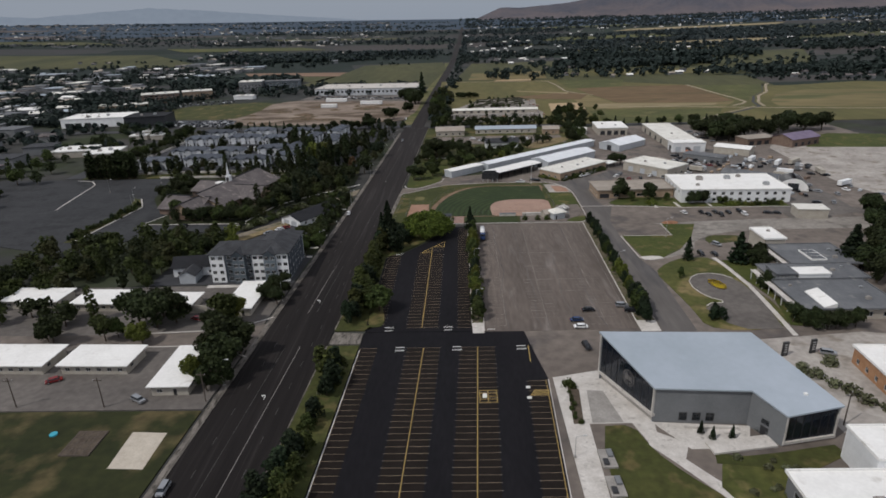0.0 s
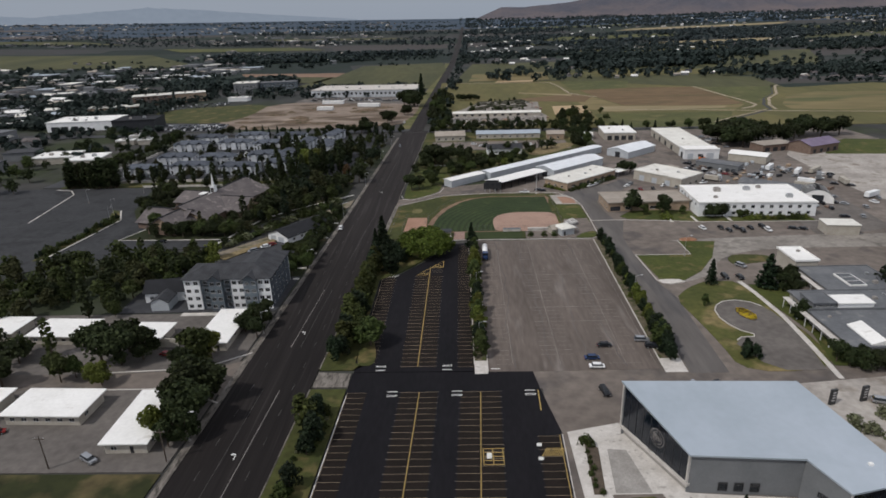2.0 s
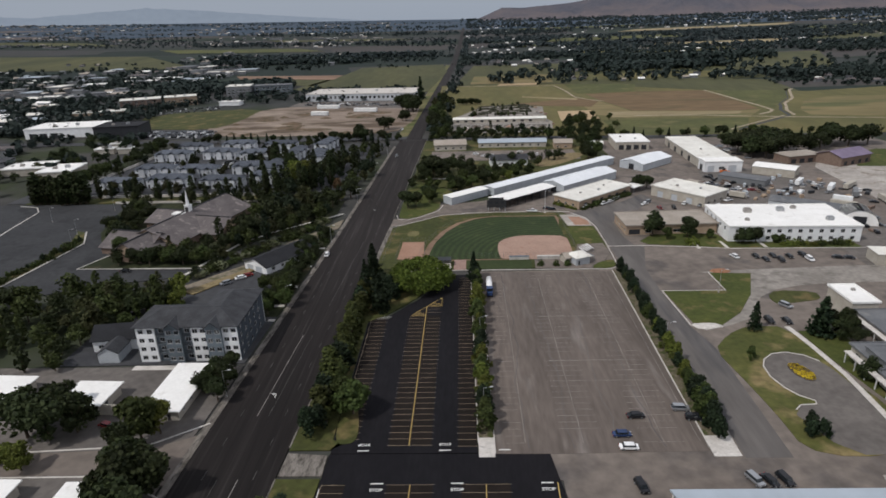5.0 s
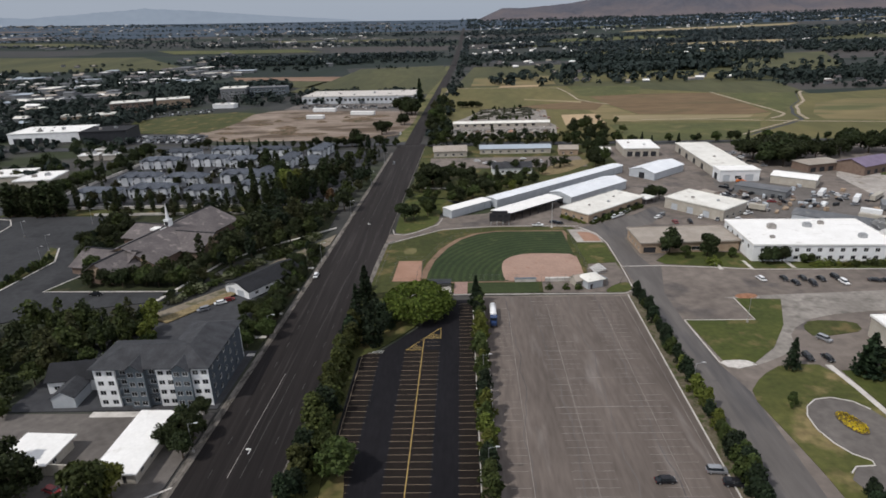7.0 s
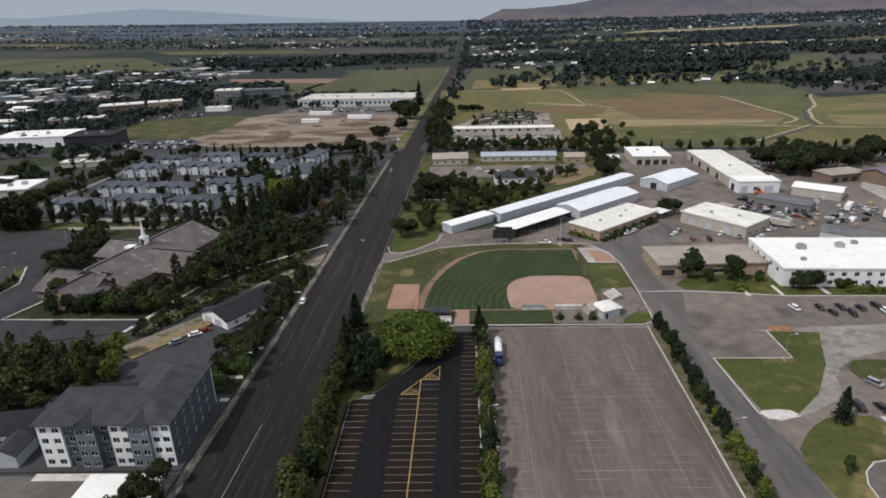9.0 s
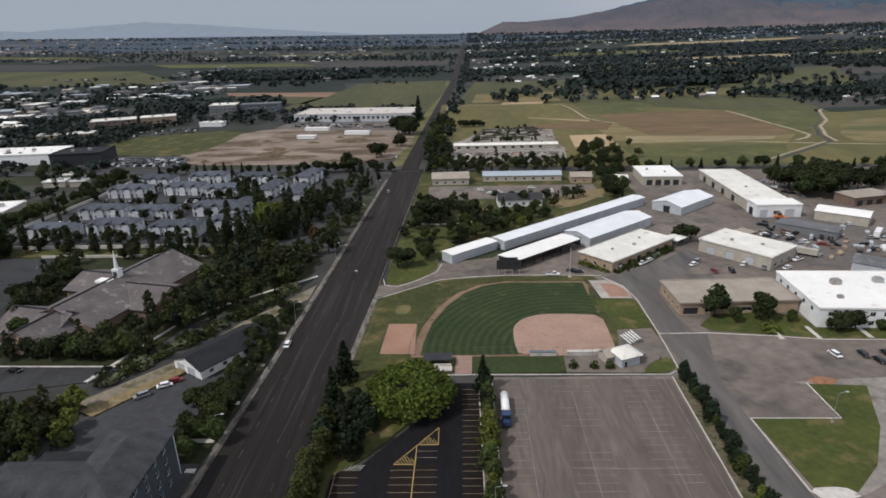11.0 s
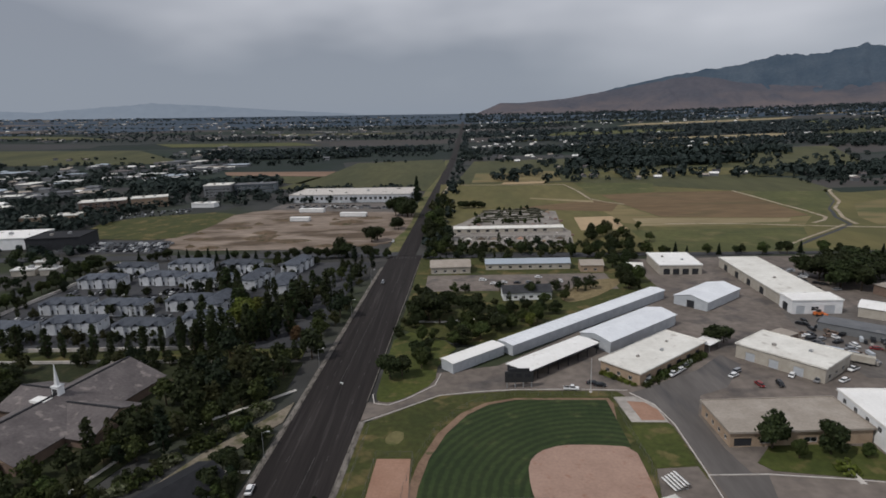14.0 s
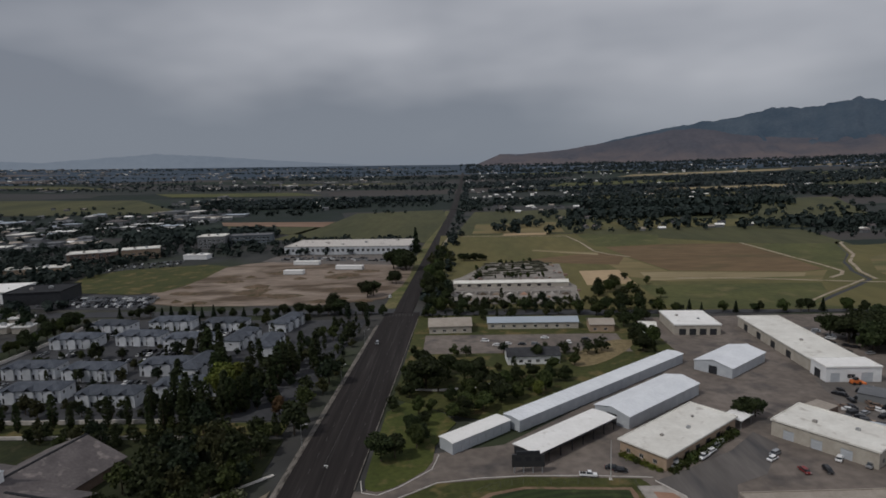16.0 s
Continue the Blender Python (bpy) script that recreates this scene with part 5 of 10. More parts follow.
draped("meadow_far_west", -1300, -620, 1560, 1980, -330, 0.8, M["crop_dark"], "far green meadow")
draped("brown_field_far_west", -2600, -1700, 2700, 3300, -300, 1.2, M["plough_far"], "far reddish brown field")
draped("green_field_far_east", 1000, 1500, 1900, 2200, 150, 1.0, M["crop_dark"], "far green meadow among trees")
draped("meadow_far_east", 430, 640, 1120, 1560, 200, 0.6, M["crop_dark"], "far green meadow among trees")
slab("stubble_streak", [(160, 720), (187, 718), (294, 702), (284, 686), (156, 682)], 0.14, M["crop_stubble"], "pale strip of stubble", "field")
slab("stubble_streak_west", [(84, 872), (150, 838), (147, 823), (84, 864)], 0.14, M["crop_stubble"], "pale strip of stubble", "field")
FAR_FIELDS = ((520, 900, 1900, 2010, 80, "crop_stubble"), (300, 760, 2250, 2400, 60, "crop_meadow"), (1150, 1750, 2350, 2480, 160, "crop_meadow"), (640, 1300, 2650, 2760, 100, "crop_stubble"),
              (1500, 2300, 2850, 3000, 200, "crop_stubble"), (150, 520, 2050, 2130, 30, "crop_meadow"), (1500, 2200, 2050, 2160, 220, "crop_stubble"), (260, 800, 3000, 3120, 60, "crop_meadow"),
              (-900, -420, 2080, 2220, -120, "crop_meadow"), (-1900, -1250, 2420, 2560, -240, "crop_dark"), (-700, -160, 2560, 2660, -80, "crop_dark"))
for fx0, fx1, fy0, fy1, fs, fm in FAR_FIELDS:
    draped("far_field", fx0, fx1, fy0, fy1, fs, 0.9, M[fm], "far farm field between tree lines")
draped("farm_base", -5, 480, 1026, 1430, 40, 0.15, M["crop_dark"], "dark green land between farms")
draped("farm_field_north", 20, 150, 1040, 1180, 10, 0.3, M["crop_yellow"], "yellow farm field among trees")
draped("farm_field_mid", 170, 420, 1060, 1160, 40, 0.35, M["crop_green"], "green farm field among trees")
draped("farm_field_back", 60, 330, 1230, 1330, 20, 0.4, M["crop_dark"], "dark green farm field among trees")
draped("farm_field_bare", 60, 120, 1010, 1036, 6, 0.4, M["crop_tan"], "bare tan farm plot")
draped("farm_field_long", 250, 700, 1680, 1800, 60, 0.6, M["crop_green"], "long green farm field among trees")
curb("farm_track", [(-12, 1020), (60, 1008), (144, 992), (149, 930), (149, 852), (160, 826), (176, 806)], 2.6, 0.16, M["dirt"], "pale farm track")
curb("farm_track_west", [(-12, 1020), (-18, 930), (-22, 840)], 3.0, 0.16, M["dirt"], "pale farm track by the road")
curb("farm_track_east", [(325, 889), (326, 830), (326, 783), (328, 740), (326, 704), (316, 690), (300, 678)], 3.0, 0.2, M["dirt"], "pale farm track")
curb("farm_track_cross", [(180, 690), (240, 682), (286, 668), (330, 656), (400, 640), (480, 622)], 2.2, 0.21, M["dirt"], "pale cross track")
curb("canal", [(430, 880), (422, 871), (400, 826), (385, 792), (356, 752), (346, 728), (334, 704), (325, 668), (300, 645), (270, 620), (244, 597)], 3.2, 0.1, M["asphalt_dark"], "narrow dark irrigation canal")
curb("canal_track", [(434, 878), (426, 869), (405, 824), (390, 790), (361, 750), (351, 726), (339, 702), (330, 668)], 3.0, 0.24, M["dirt"], "pale canal track")
curb("canal_bank", [(320, 668), (296, 648), (266, 623), (240, 600)], 2.0, 0.24, M["dirt"], "pale canal bank")

# ---- the hall with the glass fronts ----
hall = thing("sports_hall", "grey metal-clad hall with a sloping pale roof and navy glass ends", "hall", 0, 0, 0)
HALL = [(40.7, 151.4), (49.6, 131.2), (73.0, 129.6), (77.7, 121.4), (91.0, 124.0), (83.0, 154.0)]
TOP = [14.4, 10.0, 10.0, 8.4, 9.2, 11.9]


def hall_wall(i, j, material, z0=0.0, inset=0.0, name="wall"):
    """One side of the hall, from a corner to the next, with a sloping top."""
    a, b = Vector(HALL[i]), Vector(HALL[j])
    d = (b - a).normalized()
    nrm = Vector((d.y, -d.x))
    if nrm.dot((a + b) / 2 - Vector((66, 138))) < 0:
        nrm = -nrm
    bm = bmesh.new()
    q = [a - nrm * (0.3 + inset), b - nrm * (0.3 + inset), b - nrm * inset, a - nrm * inset]
    pts = ccw([(p.x, p.y) for p in q])
    tops = []
    for p in pts:
        f = max(0, min(1, (Vector(p) - a).dot(d) / (b - a).length))
        tops.append(TOP[i] + (TOP[j] - TOP[i]) * f)
    prism(bm, pts, z0, 0, tops)
    return part(name, bm, M[material], hall)


hall_wall(1, 2, "wall_grey")
hall_wall(2, 3, "wall_grey")
hall_wall(4, 5, "wall_grey")
hall_wall(5, 0, "wall_grey")


def curtain_wall(i, j, z0, n, rails):
    """A glazed front between two corners: panes in a grid of slim dark bars, with a pale sill below."""
    a, b = Vector(HALL[i]), Vector(HALL[j])
    d = (b - a)
    length = d.length
    rz = math.degrees(math.atan2(d.y, d.x))
    cw = thing("glass_front", "", "")
    cw.parent = hall
    del_keys = [k for k in ("label", "category") if k in cw]
    for k in del_keys:
        del cw[k]
    cw.matrix_basis = pose(a.x, a.y, 0, 0, 0, rz)
    for k in range(n):
        x0, x1 = length * k / n, length * (k + 1) / n
        t0, t1 = TOP[i] + (TOP[j] - TOP[i]) * k / n, TOP[i] + (TOP[j] - TOP[i]) * (k + 1) / n
        for r in range(rails):
            p = bmesh.new()
            zz = [(z0 + (t - z0 - 0.3) * r / rails, z0 + (t - z0 - 0.3) * (r + 1) / rails) for t in (t0, t1)]
            vs = []
            for yy in (0.1, 0.16):
                vs.append([p.verts.new((x, yy, z)) for x, z in ((x0 + 0.05, zz[0][0] + 0.05), (x1 - 0.05, zz[1][0] + 0.05), (x1 - 0.05, zz[1][1] - 0.05), (x0 + 0.05, zz[0][1] - 0.05))])
            p.faces.new(vs[0])
            p.faces.new(vs[1][::-1])
            for s in range(4):
                e = (s + 1) % 4
                p.faces.new((vs[0][e], vs[0][s], vs[1][s], vs[1][e]))
            part("pane", p, M["glass_navy"], cw)
    bars = bmesh.new()
    for k in range(n + 1):
        x = length * k / n
        t = TOP[i] + (TOP[j] - TOP[i]) * k / n
        box(bars, x - 0.06, x + 0.06, 0.02, 0.2, z0, t - 0.05)
    part("glazing_grid", bars, M["frame_dark"], cw)
    part("backing", cube(0.3, length - 0.3, 1.2, 1.3, z0, min(TOP[i], TOP[j]) - 0.4), M["wall_dark"], cw)
    part("sill", cube(-0.3, length + 0.3, -0.3, 0.9, z0 - 0.8, z0), M["concrete"], cw)
    part("plinth", cube(0.4, length - 0.4, 0.5, 0.9, 0, z0 - 0.8), M["concrete_old"], cw)
    for x, t in ((0.0, TOP[i]), (length, TOP[j])):
        part("edge_fin", cube(x - 0.22, x + 0.12, -0.32, 0.35, z0 - 0.8, t), M["concrete"], cw)
    return cw


west_front = curtain_wall(0, 1, 2.6, 9, 4)
curtain_wall(3, 4, 1.2, 6, 3)
# pale mark on the glass: ring with bars
ring = bmesh.new()
L0 = (Vector(HALL[1]) - Vector(HALL[0])).length
for k in range(20):
    a0, a1 = 2 * math.pi * k / 20, 2 * math.pi * (k + 1) / 20
    for r0, r1 in ((2.1, 2.25), (1.4, 1.55)):
        vs = [ring.verts.new((L0 * 0.55 + r * math.cos(a), 0.06, 7.2 + r * math.sin(a))) for r, a in ((r0, a0), (r1, a0), (r1, a1), (r0, a1))]
        ring.faces.new(vs)
for k in range(5):
    box(ring, L0 * 0.55 - 1.2 + 0.5 * k, L0 * 0.55 - 0.95 + 0.5 * k, 0.05, 0.07, 6.3 + 0.1 * k, 8.2 - 0.1 * k)
part("emblem", ring, M["faded_paint"], west_front, "pale emblem printed on the glass")
# roof
bm = bmesh.new()
OV = [(40.0, 152.0), (49.3, 130.6), (72.6, 129.0), (77.3, 120.8), (91.7, 123.5), (83.4, 154.7)]
prism(bm, OV, 0, 0, [t + 0.45 for t in TOP])
for v in bm.verts:
    if v.co.z == 0:
        k = min(range(6), key=lambda q: (OV[q][0] - v.co.x) ** 2 + (OV[q][1] - v.co.y) ** 2)
        v.co.z = TOP[k] + 0.02
bmesh.ops.triangulate(bm, faces=[f for f in bm.faces if len(f.verts) > 4])
hall_roof = part("roof", bm, M["roof_gym"], hall)
part("vent", cube(84.2, 85.0, 127.2, 127.9, 9.2, 10.6), M["roof_white"], hall_roof)
d0 = (Vector(HALL[2]) - Vector(HALL[1]))
ang = math.degrees(math.atan2(d0.y, d0.x))
for k in range(3):
    w_m = pose(HALL[1][0], HALL[1][1], 0, 0, 0, ang) @ Matrix.Translation((6.5 + 3.3 * k, -0.16, 0.9))
    window(hall, w_m, 2.0, 2.3, "glass", "frame_dark", "window", 1, 1)
d1 = (Vector(HALL[3]) - Vector(HALL[2]))
a1_ = math.degrees(math.atan2(d1.y, d1.x))
m1_ = pose(HALL[2][0], HALL[2][1], 0, 0, 0, a1_)
door_leaf(hall, m1_ @ Matrix.Translation((3.6, -0.46, 0)), 2.0, 2.5, M["frame_dark"])
window(hall, m1_ @ Matrix.Translation((3.6, -0.48, 3.2)), 2.0, 1.3, "glass", "frame_dark", "window", 1, 0)
tagged(part("retaining_wall", cube(0, 13, 0, 0.5, 0, 0.7), M["concrete"], None), "low pale concrete retaining wall", "wall").matrix_basis = pose(57, 128.2, 0.1, 0, 0, -3)
tagged(part("ramp_wall", cube(0, 16, 0, 4.2, 0, 0.5), M["concrete"], None), "grey concrete ramp beside the forecourt", "ramp").matrix_basis = pose(60.5, 118.3, 0.1, 0, 0, 9)
for k in range(3):
    b = thing("seat_wall", "pale concrete seat walls and benches in a row", "bench", 33.2 + 0.2 * k, 96 + 9 * k, 0.08, 2, "benches")
    part("block", cube(0, 3.4, 0, 6.2, 0, 0.5), M["concrete_old"], b)
    part("seat", cube(0.4, 1.6, 0.6, 2.6, 0.5, 0.9), M["frame_dark"], b)
    part("planter", cube(1.9, 3.1, 3.2, 5.6, 0.5, 1.1), M["wall_grey"], b)

# the white-roofed building beside the hall
building("white_annex", "low building with bright white roof and grey walls", "building", 70.5, 88, 0, 45, 18, 5.4, "wall_grey", "roof_white", over=0.6, parapet=0.5,
         holes={"front": row(5, 3, 8, 4, 0.8, 2.4), "left": row(2, 3, 7, 4, 0.8, 2.6)}, units=((12, 8, 2.2), (28, 5, 2.6)))
building("white_annex_hall", "taller white block with smooth walls", "building", 89, 106.5, 0, 30, 11, 8.2, "wall_white", "roof_white", over=0.3, parapet=0.4)
building("brick_house", "orange brick building with a flat white roof", "building", 114.5, 134, -3, 30, 24, 5.2, "wall_orange", "roof_white", over=0.5, parapet=0.4,
         holes={"left": row(5, 2, 4.4, 1.4, 1.0, 1.6)})
for px, py in ((98.4, 162.2), (107.4, 163.6)):
    s = thing("sign_pillar", "tall dark sign pillar with pale bars", "sign", px, py, 0.02, 15, "sign pillars")
    part("slab", cube(-0.9, 0.9, -0.3, 0.3, 0, 4.6), M["frame_dark"], s)
    for k in range(4):
        part("bar", cube(-0.5, 0.5, -0.34, -0.301, 1.2 + 0.8 * k, 1.5 + 0.8 * k), M["frame"], s)

# ---- school with several roofs ----
school = building("school_south_wing", "low school wing with a dark grey flat roof", "school", 116.6, 184.4, 0, 31, 22.6, 3.9, "wall_cream", "roof_grey", over=0.9, parapet=0.3, group="school wings",
                  holes={"left": row(4, 3, 4.9, 2.4, 0.9, 1.9), "front": row(5, 2, 5.8, 2.4, 0.9, 1.9)}, units=((23, 6, 1.6), (26, 15, 1.2), (3, 18, 1.0)))
bm = bmesh.new()
prism(bm, [(5.6, 0.4), (9.8, 0.4), (10.0, 13.2), (5.8, 13.2)], 4.18, 0, [4.5, 5.8, 5.8, 4.5])
part("clerestory", bm, M["roof_white"], school, "white sloping clerestory roof")
building("school_middle_wing", "school cross wing with a stepped grey roof", "school", 117.2, 208.3, 0, 34, 13.4, 4.3, "wall_cream", "roof_grey", over=0.7, parapet=0.25, group="school wings",
         holes={"front": row(3, 2, 3.2, 2.4, 1.2, 1.6), "left": row(2, 2, 5.2, 2.4, 1.0, 1.9)}, units=((24, 6, 1.4), (29, 9, 1.0)))
box_l = building("school_lantern", "raised grey lantern with a strip of dark windows", "school", 118.2, 209.0, 0, 7.4, 8.4, 5.9, "wall_grey", "roof_grey", over=0.3, parapet=0.15, group="school wings",
                 holes={"front": row(5, 0.5, 1.32, 1.0, 4.75, 0.8)})
building("school_white_lantern", "raised white block on the school's roof", "school", 126.2, 208.6, 0, 11.4, 6.2, 5.9, "wall_white", "roof_white", over=0.25, parapet=0.15, group="school wings")
n_wing = building("school_north_wing", "low northern school wing with a grey roof", "school", 131.6, 222.4, 0, 25, 21, 4.1, "wall_cream", "roof_grey", over=0.9, parapet=0.3, group="school wings",
                  holes={"left": row(3, 3, 5.6, 2.6, 0.9, 1.9)}, units=((18, 5, 1.6), (20, 13, 1.2)))
sk = part("skylight_curb", cube(8.4, 14.4, 3, 13.4, 4.35, 5.0), M["roof_white"], n_wing)
for k in range(3):
    part("skylight", cube(8.8, 14.0, 3.3 + 3.4 * k, 6.3 + 3.4 * k, 5.0, 5.06), M["glass"], sk)
building("school_hall", "tall school block with a bright white roof", "school", 130.4, 244.2, 0, 8.6, 14, 6.6, "wall_cream", "roof_white", over=0.4, parapet=0.4, group="school wings", units=((5, 9, 1.2),))
for cx_, cy_, ln in ((113.6, 185.4, 34), (128.8, 223.4, 18)):
    canopy = thing("school_canopy", "pale canopy on slim posts along the school", "canopy", cx_, cy_, 0.12)
    part("deck", cube(0, 1.9, 0, ln, 3.3, 3.6), M["concrete"], canopy)
    n = int(ln / 4.8)
    for k in range(n + 1):
        part("post", cube(0.1, 0.35, 0.6 + k * (ln - 1.5) / n, 0.85 + k * (ln - 1.5) / n, 0, 3.3), M["frame"], canopy)

# ---- north campus sheds ----
SH = 40.3


def at_angle(x, y, rz, u, v):
    a = radians(rz)
    return x + u * math.cos(a) - v * math.sin(a), y + u * math.sin(a) + v * math.cos(a)


building("storage_shed", "small pale storage shed with a cream roof", "shed", -3.2, 387.8, SH, 28, 7.2, 4.2, "wall_metal", "roof_white", "gable", 0.35, 0.3,
         holes={"front": row(7, 1.2, 3.9, 2.8, 0, 2.9, "roller")})
building("long_shed", "very long pale metal shed with a bluish white roof", "shed", 21.6, 404.6, SH, 114, 8.2, 4.6, "wall_metal", "roof_metal", "gable", 0.5, 0.35,
         holes={"front": row(8, 6, 13.6, 3.4, 0, 3.2, "roller")}, seams=3.0)
can = thing("open_canopy", "long open canopy with a white roof on steel posts", "canopy", 24.4, 378.0, 0, SH)
bm = bmesh.new()
gable_roof(bm, 43, 10.4, 4.6, 0.4, 0.4)
part("roof", bm, M["roof_white"], can)
for k in range(8):
    for yy in (0.2, 9.9):
        part("post", cube(0.3 + 6 * k, 0.6 + 6 * k, yy, yy + 0.3, 0, 4.6), M["frame_dark"], can)
part("rear_wall", cube(0.4, 42.6, 10.25, 10.4, 0, 4.6), M["wall_dark"], can)
part("side_wall", cube(0, 0.2, 0.5, 10.2, 0, 4.4), M["wall_dark"], can)
part("fascia", cube(0.2, 42.8, -0.3, -0.15, 3.9, 4.6), M["wall_dark"], can)
building("arena_shed", "pale blue metal riding shed with a gable roof", "shed", 62.2, 405.4, SH, 50, 15.6, 5.0, "wall_metal", "roof_metal", "gable", 1.7, 0.4,
         holes={"front": row(2, 10, 24, 4, 0, 3.6, "roller"), "left": [(5.5, 10, 0, 4, "dark")]}, seams=2.5)
building("workshop", "low brown brick workshop with a white roof", "building", 65.4, 374.6, SH, 46, 17.4, 4.6, "wall_tan", "roof_cream", over=0.7, parapet=0.25,
         holes={"front": row(6, 4, 7, 3.0, 0, 2.8, "dark"), "left": row(3, 2.4, 5, 1.6, 1, 1.5)}, units=((12, 9, 1.1), (24, 6, 1.3), (34, 10, 1.0)))
building("round_shed", "pale metal shed with a low gable roof", "shed", 122.4, 455.8, 41, 34, 18, 4.6, "wall_metal", "roof_metal", "gable", 2.2, 0.4,
         holes={"left": [(7, 11, 0, 3.8, "dark")]}, seams=2.5)
building("garage_block", "white garage block with dark bays", "garage", 121.6, 526, -3.5, 25, 32, 5.6, "wall_cream", "roof_white", over=0.4, parapet=0.4,
         holes={"front": row(4, 2.4, 5.6, 3.8, 0, 3.6, "dark")}, units=((6, 20, 1.5), (16, 12, 1.4)))
building("long_workshop", "long low workshop with a dusty white roof", "building", 161.4, 462.2, -2, 22.5, 80, 5.6, "wall_cream", "roof_cream", over=0.5, parapet=0.3,
         holes={"front": [(3, 7, 0, 3.6, "roller"), (12.5, 15.5, 1.4, 3.6, "window")], "left": row(4, 8, 16, 5, 0, 3.6, "dark")}, units=((10, 30, 1.4),))
building("front_hall", "white-walled front hall joined to the long workshop", "hall", 160.2, 449.6, -2, 23.5, 12.4, 6.6, "wall_white", "roof_white", over=0.3, parapet=0.3,
         holes={"front": [(2, 6, 0, 4, "roller"), (9, 12.5, 1.6, 3.6, "window"), (15, 20, 0, 4.2, "roller")], "left": [(3, 8, 0, 4, "dark")]})
building("training_shop", "cream block workshop with a white roof", "building", 111.0, 399.3, -51.6, 33.0, 22.0, 5.6, "wall_cream", "roof_cream", over=0.4, parapet=0.3,
         holes={"left": row(3, 3, 6, 3, 0, 3, "roller"), "front": row(3, 4, 9, 3.6, 0, 3.4, "roller"), "right": row(3, 3, 6, 2, 1, 1.4)}, units=((10, 8, 1.4), (22, 12, 1.3)))
building("classroom_block", "low tan brick block with a tan flat roof", "building", 79.6, 332.5, 1.5, 42.5, 20, 4.6, "wall_tan", "roof_tan", over=0.6, parapet=0.3,
         holes={"front": [(1.2, 6.5, 0.2, 2.8, "dark"), (9, 12, 0.9, 2.6, "window"), (22, 26, 0.9, 2.6, "window")], "left": row(4, 3, 4.4, 1.5, 1, 1.5)})
office = building("office_block", "two-storey white office with dark square windows", "office", 122.2, 321.3, -3, 57, 33, 7.0, "wall_white", "roof_white", over=0.35, parapet=0.4,
                  holes={"front": row(12, 3.0, 4.5, 1.9, 4.2, 1.7) + row(11, 7.5, 4.5, 1.9, 0.9, 1.7), "left": row(5, 3, 6, 1.9, 4.2, 1.7)},
                  units=((14, 20, 3.2), (30, 22, 3.0), (38, 26, 2.2), (46, 8, 2.8), (10, 8, 1.8)))
building("storage_white", "white-roofed storage building in the yard", "building", 188, 444, -38, 24, 14, 4.8, "wall_cream", "roof_white", "gable", 1.2, 0.4)
building("storage_grey", "low grey open storage shed", "shed", 160, 428, -42, 27, 11, 3.6, "wall_grey", "roof_grey", over=0.3)
building("open_pen", "low roofless pen of dark block walls", "shed", 134, 411, 30, 14, 8, 2.2, "wall_brown", "roof_tan", over=0.1)
building("greenhouse", "long low shed with a tan roof", "shed", 164, 372, -38, 40, 12, 3.8, "wall_metal", "roof_grey", "gable", 1.5, 0.3, holes={"left": [(3, 9, 0, 3.2, "dark")]})
building("pink_block", "small pinkish block building", "building", 169, 291, -8, 14, 9, 4.6, "wall_cream", "roof_cream", over=0.3)
dome = thing("arched_shelter", "white fabric arched shelter with an open front", "shelter", 184.5, 343, 0, -20)
bm = bmesh.new()
N = 14
prev = None
for k in range(N + 1):
    a = math.pi * k / N
    ringv = [bm.verts.new((8.0 * math.cos(a) + 8.0, yy, 7.2 * math.sin(a))) for yy in (0, 14)]
    if prev:
        bm.faces.new((prev[0], prev[1], ringv[1], ringv[0]))
    prev = ringv
bmesh.ops.solidify(bm, geom=bm.faces[:], thickness=0.2)
part("cover", bm, M["roof_white"], dome, "", True)
bm = bmesh.new()
for k in range(N):
    a, b2 = math.pi * k / N, math.pi * (k + 1) / N
    vs = [bm.verts.new((8 + 7.8 * math.cos(q), 0.3, 7.0 * math.sin(q))) for q in (a, b2)] + [bm.verts.new((8, 0.3, 0))]
    bm.faces.new(vs)
part("end_wall", bm, M["roof_white"], dome)
part("doorway", cube(5.2, 10.8, 0.1, 0.28, 0, 4.2), M["wall_dark"], dome)
building("purple_roofed_hall", "brown hall with a purple metal roof", "building", 250, 455, 25, 29, 18, 6.0, "wall_brown", "roof_purple", "gable", 3.0, 0.8,
         holes={"front": row(4, 3, 7, 3, 0.5, 2.6, "dark")})
building("brown_wing", "low brown wing with dark bays", "building", 222, 466, 14, 26, 14, 5.0, "wall_brown", "roof_tan", over=0.6, holes={"front": row(4, 2, 6.6, 4, 0, 3, "dark")})
tent = thing("white_tent", "small white pavilion tent on poles", "tent", 102.5, 404.0, 0, 40)
bm = bmesh.new()
hip_roof(bm, 9, 7, 3.2, 1.0, 0.3)
part("canopy", bm, M["roof_white"], tent)
for px, py in ((0, 0), (7.8, 0), (0, 5.8), (7.8, 5.8)):
    part("pole", cube(px, px + 0.15, py, py + 0.15, 0, 3), M["steel"], tent)

